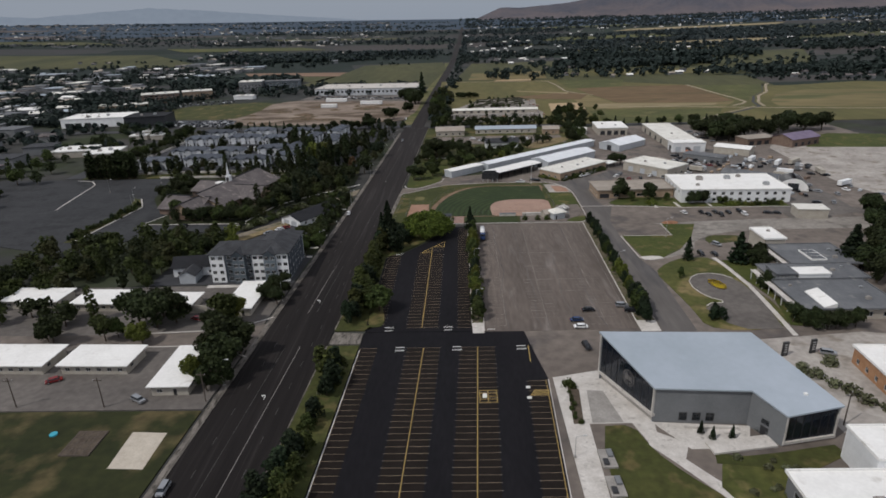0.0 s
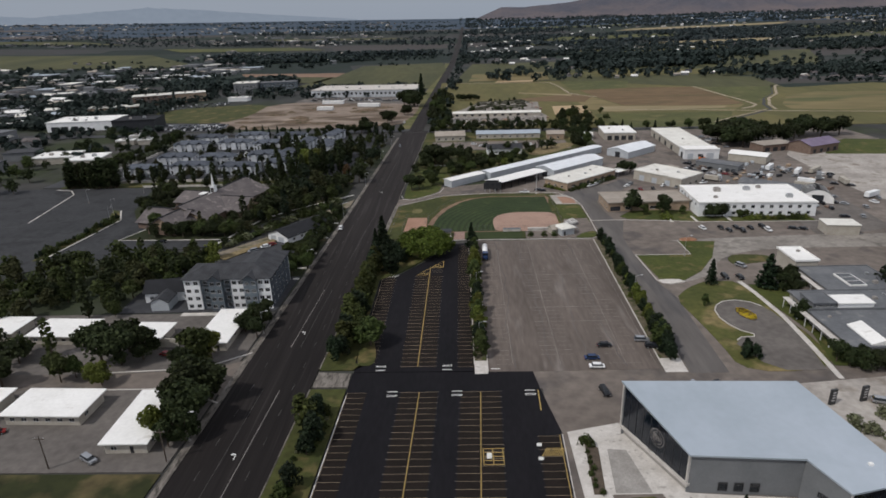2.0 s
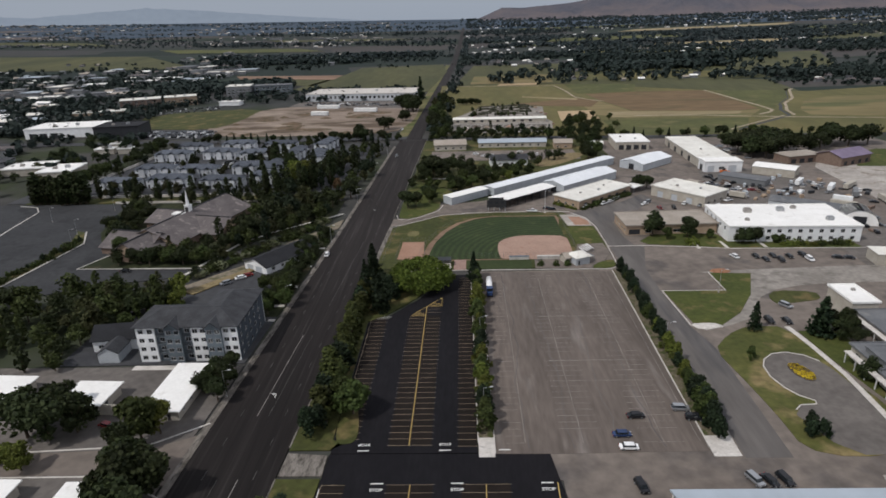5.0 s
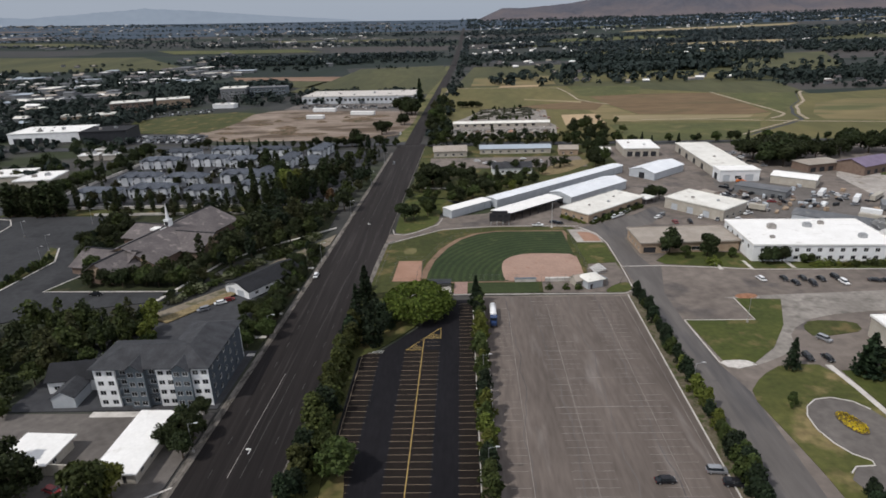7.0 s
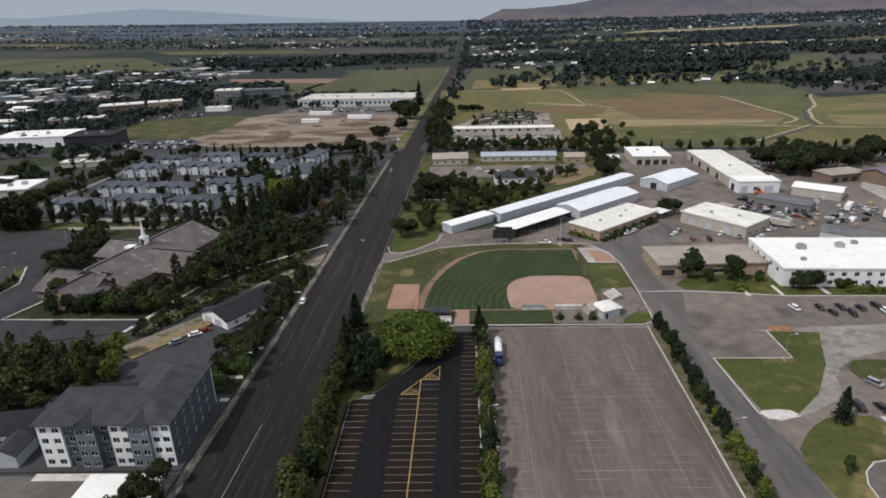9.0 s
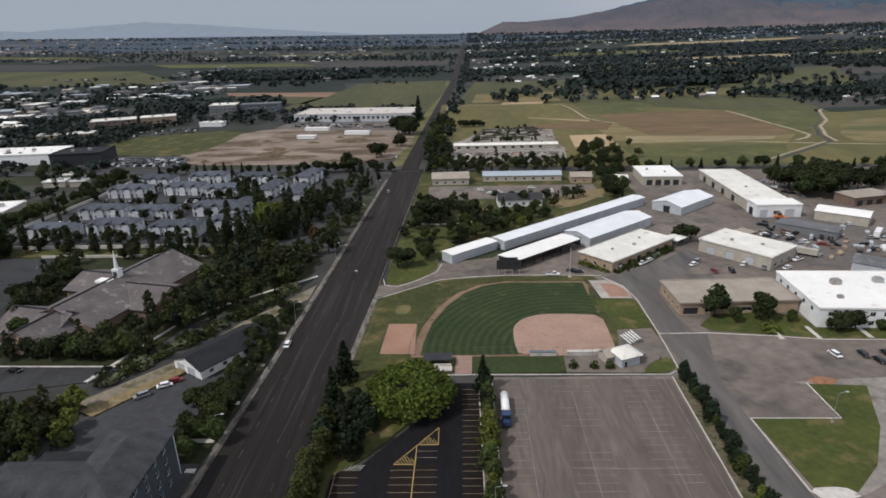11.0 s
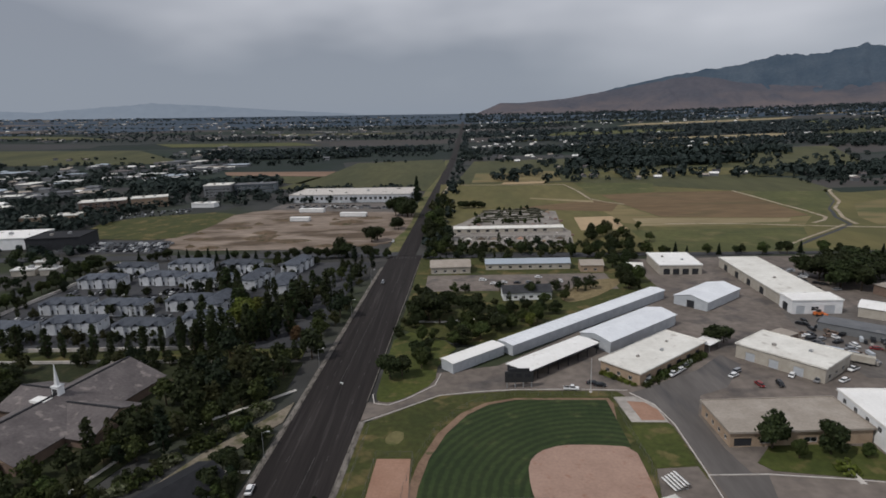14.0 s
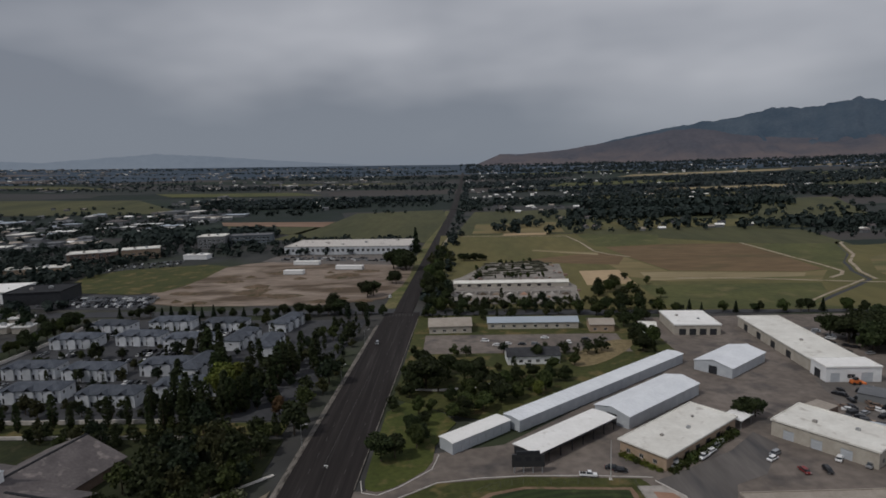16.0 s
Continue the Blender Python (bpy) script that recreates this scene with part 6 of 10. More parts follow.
# ---- north-side houses and nursery ----
building("tan_house", "low building with a tan roof", "house", -18, 538, 2, 25, 20, 4.4, "wall_cream", "roof_tan", "gable", 2.4, 0.6, holes={"front": row(4, 2, 6, 2, 1, 1.5)})
building("grey_long_house", "long building with a grey-blue metal roof", "building", 17, 546, -2, 54, 13, 4.0, "wall_cream", "roof_gym", "gable", 1.8, 0.5, holes={"front": row(8, 2, 6.4, 2, 1, 1.5)})
building("dark_roofed_house", "house with dark roof and white trim", "house", 23.5, 480, 3, 26, 11, 4.4, "wall_white", "shingle_grey", "gable", 2.6, 0.6, holes={"front": row(6, 1.4, 4.2, 2, 1, 1.5)})
building("tan_small_house", "small house with a tan roof", "house", 76, 536, -4, 14, 13, 4.4, "wall_tan", "roof_tan", "gable", 2, 0.5, holes={"front": row(2, 2, 6, 2, 1, 1.4)})
building("white_cottage", "small cottage with a white roof", "house", 104, 532, -10, 9, 12, 3.6, "wall_white", "roof_cream", "gable", 1.4, 0.4)
building("nursery_house", "long low nursery building with a pale roof", "building", -4, 672, -2, 92, 10, 3.2, "wall_cream", "roof_cream", "gable", 1.4, 0.4, holes={"front": row(10, 3, 8, 3, 0.4, 1.9, "dark")})
slab("nursery_ground", [(-12, 612), (-8, 700), (4, 720), (32, 792), (98, 774), (90, 690), (94, 668), (86, 610)], 0.06, M["dusty_drive"], "pale nursery yard with rows of stock", "yard")
slab("houses_ground", [(-29, 440), (-27, 582), (112, 572), (112, 490), (60, 445), (20, 412), (0, 420)], 0.03, M["grass"], "dry plots round houses", "ground")
slab("weedy_slope", smooth_poly([(56, 474), (70, 480), (88, 500), (98, 518), (84, 520), (66, 504), (54, 488)], 2), 0.09, M["weeds"], "slope of golden dry weeds", "ground")
slab("houses_drive", [(-20, 500), (-20, 535), (90, 532), (90, 498)], 0.07, M["asphalt_campus"], "grey drive between houses", "road")
curb("lawn_path", [(-29, 451), (-10, 448), (10, 452), (24, 462)], 2.2, 0.14, M["concrete"], "pale path across the lawn")

# ---- field furniture ----
board = thing("scoreboard", "dark scoreboard on steel posts behind the outfield", "scoreboard", 16, 374.5, 0.05, 0)
part("panel", cube(0, 10.5, 0, 0.6, 2.2, 6.4), M["frame_dark"], board)
part("header", cube(1.5, 9.0, 0.02, 0.58, 6.4, 7.5), M["wall_dark"], board)
bm = bmesh.new()
for k in range(3):
    box(bm, 1 + 3.2 * k, 3 + 3.2 * k, -0.04, -0.002, 4.2, 5.6)
part("number_panels", bm, M["wall_dark"], board)
for k in range(4):
    part("post", cube(0.6 + 3.0 * k, 0.95 + 3.0 * k, 0.12, 0.47, 0, 2.2), M["steel"], board)
flag = thing("flagpole", "tall pale flagpole beside the outfield", "flagpole", 46.5, 370, 0.05)
bm = bmesh.new()
rod(bm, (0, 0, 0), (0, 0, 13), 0.16, 0.07, 10)
part("pole", bm, M["frame"], flag)
part("base", cube(-0.5, 0.5, -0.5, 0.5, 0, 0.3), M["concrete"], flag)
bl = thing("bleachers", "aluminium bleachers in five steps", "bleachers", 54.2, 316.8, 0.15, -74)
for k in range(5):
    part("bench", cube(0, 6.4, 0.9 * k, 0.9 * k + 0.45, 0.45 + 0.3 * k, 0.52 + 0.3 * k), M["roof_white"], bl)
    part("footboard", cube(0, 6.4, 0.9 * k + 0.45, 0.9 * k + 0.88, 0.25 + 0.3 * k, 0.3 + 0.3 * k), M["steel"], bl)
for px in (0.3, 2.2, 4.1, 6.0):
    part("frame", cube(px, px + 0.12, 0.1, 4.3, 0.0, 0.24), M["steel"], bl)
    part("upright", cube(px, px + 0.1, 4.1, 4.2, 0.24, 1.9), M["steel"], bl)
press = building("press_box", "small white press box with a pale hip roof", "press box", 49.6, 296.0, 22, 6.6, 6.2, 3.4, "wall_metal", "roof_cream", "hip", 2.0, 0.7,
                 holes={"back": [(0.8, 5.6, 1.1, 2.2, "dark")], "front": [(1, 2, 0.0, 2.1, "door")]})
part("porch_roof", cube(6.7, 9.6, 1.2, 5.2, 2.4, 2.6), M["wall_grey"], press)
for q in (1.3, 5.0):
    part("porch_post", cube(9.4, 9.55, q, q + 0.15, 0, 2.4), M["steel"], press)
for px, w in ((24.4, 11.5), (36.4, 16)):
    dg = thing("dugout", "long low dugout with pale roof and dark opening", "dugout", px - 2.0, 304.6, 0.1, 0, "dugouts")
    part("roof", cube(0, w * 0.75, -0.5, 0.9, 1.3, 1.42), M["wall_slate"] if px < 30 else M["concrete"], dg)
    part("rear_wall", cube(0.1, w * 0.75 - 0.1, -0.4, -0.2, 0, 1.3), M["concrete"], dg)
    part("bench", cube(0.4, w * 0.75 - 0.4, -0.1, 0.35, 0.0, 0.45), M["frame_dark"], dg)
    for q in (0.1, w * 0.75 - 0.25):
        part("post", cube(q, q + 0.15, 0.7, 0.85, 0, 1.3), M["steel"], dg)
dug = thing("storage_dugout", "dark-roofed dugout beside the brick walk", "dugout", -11.5, 298, 0.08, 0)
part("roof", cube(0, 9.0, 0, 4.4, 2.5, 2.75), M["wall_dark"], dug)
part("rear_wall", cube(0.2, 8.8, 4.0, 4.2, 0, 2.5), M["concrete"], dug)
part("front_wall", cube(0.2, 8.8, 0.2, 0.4, 0, 1.2), M["concrete"], dug)
part("step", cube(0.5, 9, -2.4, 0.1, 0, 0.4), M["concrete"], dug)


def fence(label, pts, height, spacing=3.0, name="chain_fence"):
    """A wire fence along a line: posts, a top rail and thin wires."""
    f = thing(name, label, "fence", pts[0][0], pts[0][1], 0.05)
    ox, oy = pts[0]
    for (x0, y0), (x1, y1) in zip(pts, pts[1:]):
        d = math.hypot(x1 - x0, y1 - y0)
        n = max(1, round(d / spacing))
        for k in range(n):
            px, py = x0 + (x1 - x0) * k / n - ox, y0 + (y1 - y0) * k / n - oy
            pm = bmesh.new()
            rod(pm, (px, py, 0), (px, py, height), 0.04, None, 6)
            part("post", pm, M["wire"], f)
        for z in (height, height * 0.66, height * 0.33, 0.1):
            rail = bmesh.new()
            rod(rail, (x0 - ox, y0 - oy, z), (x1 - ox, y1 - oy, z), 0.025 if z == height else 0.012, None, 5)
            part("rail", rail, M["wire"], f)
    return f


fence("grey chain-link fence round the outfield", [(-16.8, 305), (-16.6, 313), (-14.3, 326), (-9, 343), (-1.3, 357), (8, 364.6), (19, 368), (52.8, 367)], 2.0, 4.0)
fence("grey chain-link fence along the foul line", [(53.2, 367), (52.8, 346), (53.4, 322)], 2.0, 3.6)
fence("tall wire backstop behind the plate", [(52.6, 320), (51.6, 304.2), (33, 304), (20, 305.2), (4, 305.2)], 3.0, 3.2, "backstop")
fence("grey chain-link fence along the road", [(-32.5, 303), (-30.6, 348)], 1.6, 5.0)
fence("grey wire fence round the practice area", [(-27, 306), (-14.4, 305.6), (-15, 329.5), (-26, 330), (-27, 306)], 1.8, 4.0)
mound = thing("soil_mound", "low oval mound of reddish soil at the yard's edge", "soil", 105.6, 288.0, 0.02, 0)
bm = bmesh.new()
rings = [[bm.verts.new((p[0], p[1], z + 0.08 * math.sin(3.1 * i))) for i, p in enumerate(oval(0, 0, rx, ry, 22))] for rx, ry, z in ((4.2, 2.1, -0.05), (3.7, 1.75, 0.4), (2.7, 1.1, 0.75))]
for lo, hi in zip(rings, rings[1:]):
    for i in range(22):
        bm.faces.new((lo[i], lo[(i + 1) % 22], hi[(i + 1) % 22], hi[i]))
bm.faces.new(rings[-1])
part("soil", bm, M["red_soil"], mound, "", True)


# ---- poles and lamps ----
def utility_pole(x, y, h=10.0, rz=0):
    p = thing("utility_pole", "weathered wooden utility pole with a crossarm", "pole", x, y, 0.02, rz, "utility poles")
    bm = bmesh.new()
    rod(bm, (0, 0, 0), (0, 0, h), 0.19, 0.12, 8)
    part("shaft", bm, M["pole_wood"], p)
    part("crossarm", cube(-1.2, 1.2, -0.08, 0.08, h - 1.0, h - 0.8), M["pole_wood"], p)
    for q in (-1.05, 0, 1.05):
        part("insulator", cube(q - 0.06, q + 0.06, -0.06, 0.06, h - 0.8, h - 0.55), M["frame"], p)
    return p


def street_lamp(x, y, h=9.0, rz=0):
    p = thing("street_lamp", "slim grey steel street lamp with one arm", "lamp post", x, y, 0.02, rz, "street lamps")
    bm = bmesh.new()
    rod(bm, (0, 0, 0), (0, 0, h), 0.1, 0.06, 8)
    part("shaft", bm, M["steel"], p)
    bm = bmesh.new()
    rod(bm, (0, 0, h - 0.1), (1.8, 0, h + 0.35), 0.05, 0.04, 6)
    part("arm", bm, M["steel"], p)
    part("head", cube(1.6, 2.5, -0.16, 0.16, h + 0.25, h + 0.42), M["frame"], p)
    part("base", cube(-0.3, 0.3, -0.3, 0.3, 0, 0.5), M["concrete_old"], p)
    return p


for x, y in ((-122.8, 140.8), (-97.7, 140.4), (-70.0, 142.5)):
    utility_pole(x, y, 9.5, 0)
utility_pole(96.5, 129, 10, 40)
for x, y, h in ((7.4, 236, 8), (7.0, 196, 8), (97.0, 268, 9), (65.4, 230, 8), (27.8, 118, 6)):
    street_lamp(x, y, h, 0)
for y in (150, 205, 262, 330, 395, 460, 520):
    street_lamp(road_x(y) - 12.9, y, 8.5, 0)

# ---- west side: low white-roofed units ----
for x, y, rz, w, d, lab in ((-148, 158.3, -2, 22, 11.4, ""), (-120.2, 157.6, -2, 20.6, 11, ""), (-86.6, 145.6, 0.5, 10.5, 21.4, ""), (-83.4, 194.6, -1, 9.4, 22.4, ""), (-142.6, 200.8, -3, 18.4, 11, ""), (-108.4, 198.0, -3, 11.4, 10, ""), (-171, 204, -3, 21, 10.5, "")):
    wide = w > d
    building("motel_unit", "low cream block unit with a flat white roof", "building", x, y, rz, w, d, 3.2, "wall_cream", "roof_white", over=0.9, group="white-roofed units",
             holes={"front": row(6 if wide else 2, 1.2, 3.3 if wide else 4.4, 1.5, 1.0, 1.2) if wide else [(1.4, 3.0, 0.9, 2.1, "window"), (6.2, 7.2, 0, 2.1, "door")],
                    "right": row(1 if wide else 4, 2.5, 4.8, 1.5, 1.0, 1.2)})
gar = thing("garden_beds", "square grid of weathered timber garden beds", "garden bed", -98, 120.2, 0.05, 0)
for i in range(4):
    for k in range(4):
        part("bed", cube(0.2 + 1.85 * i, 1.7 + 1.85 * i, 0.3 + 2.3 * k, 2.2 + 2.3 * k, 0, 0.3), M["mulch"], gar)
bm = bmesh.new()
for i in range(5):
    box(bm, -0.1 + 1.85 * i, 0.15 + 1.85 * i, 0, 9.5, 0, 0.34)
    box(bm, 0, 7.5, -0.05 + 2.3 * i, 0.2 + 2.3 * i, 0, 0.33)
part("edging", bm, M["pole_wood"], gar)
pool = thing("paddling_pool", "small turquoise paddling pool on the lawn", "pool", -104.5, 128.6, 0.05)
bm = bmesh.new()
rod(bm, (0, 0, 0), (0, 0, 0.35), 1.0, None, 16)
part("tub", bm, plain("turquoise_plastic", (0.05, 0.35, 0.45)), pool)

# ---- the apartment house ----
apt = thing("apartment_house", "four-storey apartment house in white and slate blue with a grey roof", "apartment house", -99, 224.4, 0, 0.6)
A_H = 12.2
bays = [(0, 5.8, 0.0, "wall_white"), (5.8, 9.4, 0.6, "wall_slate"), (9.4, 14.2, -0.9, "wall_slate"), (14.2, 17.2, 0.6, "wall_slate"), (17.2, 22.0, 0.0, "wall_white"), (22.0, 26.8, -0.9, "wall_slate"), (26.8, 31.5, 0.0, "wall_white")]
for x0, x1, y0, mt in bays:
    w = x1 - x0
    hs = []
    n = 2 if w > 4.6 else 1
    for f in range(4):
        for k in range(n):
            c = w * (k + 0.5) / n
            hs.append((c - 0.85, c + 0.85, 0.8 + 3.0 * f, 2.3 + 3.0 * f))
    bm = bmesh.new()
    wall_panel(bm, w, A_H, 0.3, hs)
    wp = part("wall", bm, M[mt], apt)
    wp.matrix_basis = pose(x0, y0, 0)
    for h in hs:
        window(wp, Matrix.Translation((h[0], 0.05, h[2])), h[1] - h[0], h[3] - h[2], "glass", "frame")
    if y0 > 0.3:
        for f in range(1, 4):
            bal = part("balcony", cube(0.3, w - 0.3, -0.8, -0.001, 3.0 * f - 0.15, 3.0 * f), M["wall_slate"], apt)
            bal.matrix_basis = pose(x0, y0, 0)
            rl = bmesh.new()
            gap_w = (w - 0.7) / 8
            wall_panel(rl, w - 0.7, 1.0, 0.05, [(gap_w * k + 0.04, gap_w * (k + 1) - 0.04, 0.08, 0.9) for k in range(8)])
            part("railing", rl, M["frame_dark"], bal).matrix_basis = pose(0.35, -0.78, 3.0 * f + 0.001)
    rt = bmesh.new()
    box(rt, x1 - 0.28, x1 - 0.001, min(y0, 1.0) + 0.31, 1.6, 0, A_H)
    if y0 < 0:
        box(rt, x0 + 0.001, x0 + 0.28, y0 + 0.31, 1.6, 0, A_H)
    part("return_wall", rt, M[mt], apt)
for k, (m, ln) in enumerate(((pose(31.5, 0.3, 0, 0, 0, 90), 25.4), (pose(31.5, 26, 0, 0, 0, 180), 13.4), (pose(0, 14.3, 0, 0, 0, 270), 14.0))):
    hs = [(2 + 4.4 * q, 3.6 + 4.4 * q, 0.8 + 3 * f, 2.3 + 3 * f) for q in range(int((ln - 2) / 4.4)) for f in range(4)]
    bm = bmesh.new()
    wall_panel(bm, ln, A_H, 0.3, hs)
    # the east wall takes the slate darkened for shade
    wp = part("wall", bm, M[("wall_slate_shade", "wall_white", "wall_slate")[k]], apt)
    wp.matrix_basis = m
    for h in hs:
        if k == 0 or h[2] > 6:
            window(wp, Matrix.Translation((h[0], 0.05, h[2])), h[1] - h[0], h[3] - h[2], "glass", "frame")
bm = bmesh.new()
hip_roof(bm, 31.5, 14.5, A_H, 3.4, 0.9)
apt_roof = part("roof", bm, M["shingle_grey"], apt)
bm = bmesh.new()
hip_roof(bm, 26, 13.5, A_H, 3.3, 0.9)
bmesh.ops.transform(bm, matrix=Matrix.Translation((31.45, 0.05, 0.03)) @ pose(0, 0, 0, 0, 0, 90), verts=bm.verts)
part("wing_roof", bm, M["shingle_grey"], apt_roof)
bm = bmesh.new()
hip_roof(bm, 17.5, 11.5, 6.2, 2.2, 0.5)
bmesh.ops.transform(bm, matrix=Matrix.Translation((0, 14.4, 0)), verts=bm.verts)
part("rear_roof", bm, M["shingle_dark"], apt_roof)
for x0, w in ((9.4, 4.8), (22.0, 4.8)):
    bm = bmesh.new()
    dpt = 9.0
    gable_roof(bm, dpt, w, A_H - 0.1, 1.9, 0.5)
    bmesh.ops.transform(bm, matrix=Matrix.Translation((x0 + w, -1.5, 0.12)) @ pose(0, 0, 0, 0, 0, 90), verts=bm.verts)
    part("dormer_roof", bm, M["shingle_grey"], apt_roof)
    g = bmesh.new()
    vs = [g.verts.new(p) for p in ((x0 + 0.05, -0.95, A_H), (x0 + w - 0.05, -0.95, A_H), (x0 + w / 2, -0.95, A_H + 1.75))]
    g.faces.new(vs)
    g2 = [g.verts.new((v.co.x, -0.65, v.co.z)) for v in vs]
    g.faces.new(g2[::-1])
    for i in range(3):
        g.faces.new((vs[(i + 1) % 3], vs[i], g2[i], g2[(i + 1) % 3]))
    part("gable", g, M["wall_slate"], apt_roof)
part("wall", cube(0, 18.2, 14.2, 14.5, 0, A_H), M["wall_slate"], apt)
part("wall", cube(18.0, 18.3, 14.51, 25.7, 0, A_H), M["wall_slate"], apt)
for px, py in ((0.2, 14.6), (16.9, 14.6)):
    part("rear_wall", cube(px, px + 0.3, py, 25.6, 0, 6.2), M["wall_white"], apt)
part("rear_wall", cube(0.5, 16.9, 25.3, 25.6, 0, 6.2), M["wall_white"], apt)
bm = bmesh.new()
for k in range(14):
    box(bm, 0.5 + 2.2 * k, 0.6 + 2.2 * k, -2.6, -2.5, 0, 1.4)
box(bm, 0, 31, -2.58, -2.52, 1.3, 1.36)
part("rail_fence", bm, M["frame_dark"], apt)
slab("apartment_walk", [(-67, 250.6), (road_x(250) - 14.4, 250.6), (road_x(252) - 14.4, 252), (-67, 252)], 0.16, M["concrete"], "pale concrete walk", "pavement")
slab("apartment_walk_front", [(-100, 219.6), (-69, 219.6), (-69, 222), (-100, 222)], 0.12, M["concrete"], "pale concrete walk", "pavement")
building("shed_house", "small grey shed with a gable roof", "shed", -112.5, 224, 2, 6.5, 8, 3.4, "wall_metal", "shingle_grey", "gable", 1.8, 0.3, ridge_y=True)
building("white_gabled_house", "house with white gable trim and dark roof", "house", -118, 231, 8, 18, 10, 4.2, "wall_white", "shingle_dark", "gable", 3.0, 0.6, holes={"front": row(4, 1.6, 4.2, 1.6, 1, 1.4)})
building("road_house", "long low house with dark roof and white garage", "house", -79.6, 292.6, 57, 27, 14, 3.2, "wall_white", "shingle_dark", "gable", 2.6, 0.6,
         holes={"left": [(1.5, 5.5, 0, 2.6, "roller"), (7, 11, 0, 2.6, "roller")], "front": row(5, 3, 5, 1.6, 0.9, 1.3)})

# ---- the church ----
church = thing("church", "sprawling brick church with weathered brown roofs and a white spire", "church", -139, 352, 0, -14)
C_W = [(-15, -27, 31, 62, 4.0, 6.2, True), (-19, -36, 26, 20, 3.6, 4.8, False), (-7, -43, 17, 24, 3.8, 5.2, True), (6, -10, 20, 24, 3.6, 4.6, False), (-24, 0, 16, 22, 3.6, 3.8, False)]
for x, y, w, d, h, rise, ry in C_W:
    wing = thing("wing", "", "")
    for k in [k for k in ("label", "category") if k in wing]:
        del wing[k]
    wing.parent = church
    wing.matrix_basis = pose(x, y, 0)
    for bx in ((0, w, 0, 0.3), (0, w, d - 0.3, d), (0, 0.3, 0.31, d - 0.31), (w - 0.3, w, 0.31, d - 0.31)):
        part("wall", cube(*bx, 0, h), M["wall_brown"], wing)
    bm = bmesh.new()
    if ry:
        gable_roof(bm, d, w, h, rise, 0.9)
        bmesh.ops.transform(bm, matrix=Matrix.Translation((w, 0, 0)) @ pose(0, 0, 0, 0, 0, 90), verts=bm.verts)
    else:
        gable_roof(bm, w, d, h, rise, 0.9)
    part("roof", bm, M["shingle_brown"], wing)
    top = h + rise + 0.18
    part("ridge_strip", cube(w / 2 - 0.45, w / 2 + 0.45, -0.9, d + 0.9, top - 0.25, top + 0.14) if ry else cube(-0.9, w + 0.9, d / 2 - 0.45, d / 2 + 0.45, top - 0.25, top + 0.14), M["shingle_dark"], wing, "dark ridge cap")
    bm = bmesh.new()
    for e in (0.05, (d if ry else w) - 0.35):
        if ry:
            q = [(0.1, e, h), (w - 0.1, e, h), (w / 2, e, h + rise * 0.97)]
            q2 = [(p[0], p[1] + 0.3, p[2]) for p in q]
        else:
            q = [(e, 0.1, h), (e, d - 0.1, h), (e, d / 2, h + rise * 0.97)]
            q2 = [(p[0] + 0.3, p[1], p[2]) for p in q]
        a, b = [bm.verts.new(p) for p in q], [bm.verts.new(p) for p in q2]
        bm.faces.new(a)
        bm.faces.new(b[::-1])
        for i in range(3):
            bm.faces.new((a[(i + 1) % 3], a[i], b[i], b[(i + 1) % 3]))
    bmesh.ops.recalc_face_normals(bm, faces=bm.faces)
    part("gable", bm, M["wall_tan"], wing)
spire = thing("spire", "", "")
for k in [k for k in ("label", "category") if k in spire]:
    del spire[k]
spire.parent = church
spire.matrix_basis = pose(0.6, 3.6, 9.4)
part("base", cube(-1.3, 1.3, -1.3, 1.3, 0, 3.4), M["wall_white"], spire)
part("louvre", cube(-1.0, 1.0, -1.36, 1.36, 1.0, 2.8), M["frame_dark"], spire)
part("cap", cube(-1.5, 1.5, -1.5, 1.5, 3.4, 3.8), M["wall_white"], spire)
bm = bmesh.new()
rod(bm, (0, 0, 3.8), (0, 0, 11.5), 0.9, 0.06, 8)
part("needle", bm, M["wall_white"], spire)
part("flat_roof", cube(-4.5, 1.5, -3.2, 0.4, 9.4, 10.3), M["roof_white"], church)

# ---- townhouses ----
town = building("townhouse", "two-storey townhouse row in white and blue-grey with dark roofs", "townhouse", 0, 0, 0, 27, 11, 5.8, "wall_siding", "shingle_blue", "hip", 2.6, 0.5, group="townhouses",
                holes={"front": row(6, 1.2, 4.4, 1.5, 3.6, 1.4) + row(6, 1.0, 4.4, 2.4, 0.2, 2.3, "dark"), "right": row(2, 2, 5, 1.4, 3.4, 1.4)})
for k in range(3):
    bm = bmesh.new()
    gable_roof(bm, 6, 4.6, 5.6, 1.7, 0.3)
    bmesh.ops.transform(bm, matrix=Matrix.Translation((4.8 + 8.6 * k + 2.3, -1.2, 0)) @ pose(0, 0, 0, 0, 0, 90), verts=bm.verts)
    part("porch_roof", bm, M["shingle_blue"], town)
    part("porch_bay", cube(2.7 + 8.6 * k, 6.9 + 8.6 * k, -1.0, -0.01, 0, 5.5), M["wall_siding"], town)
spots_t = [(-234, 436, -4), (-203, 441, 3), (-166, 436, -2), (-136, 444, 6), (-226, 472, 2), (-194, 469, -2), (-158, 474, 4), (-126, 466, 86),
           (-236, 522, 4), (-200, 527, -2), (-168, 519, 3), (-122, 512, 84), (-232, 553, -3), (-196, 558, 4), (-160, 553, 0), (-100, 500, 94), (-106, 546, 80)]
rng = random.Random(8)
first = True
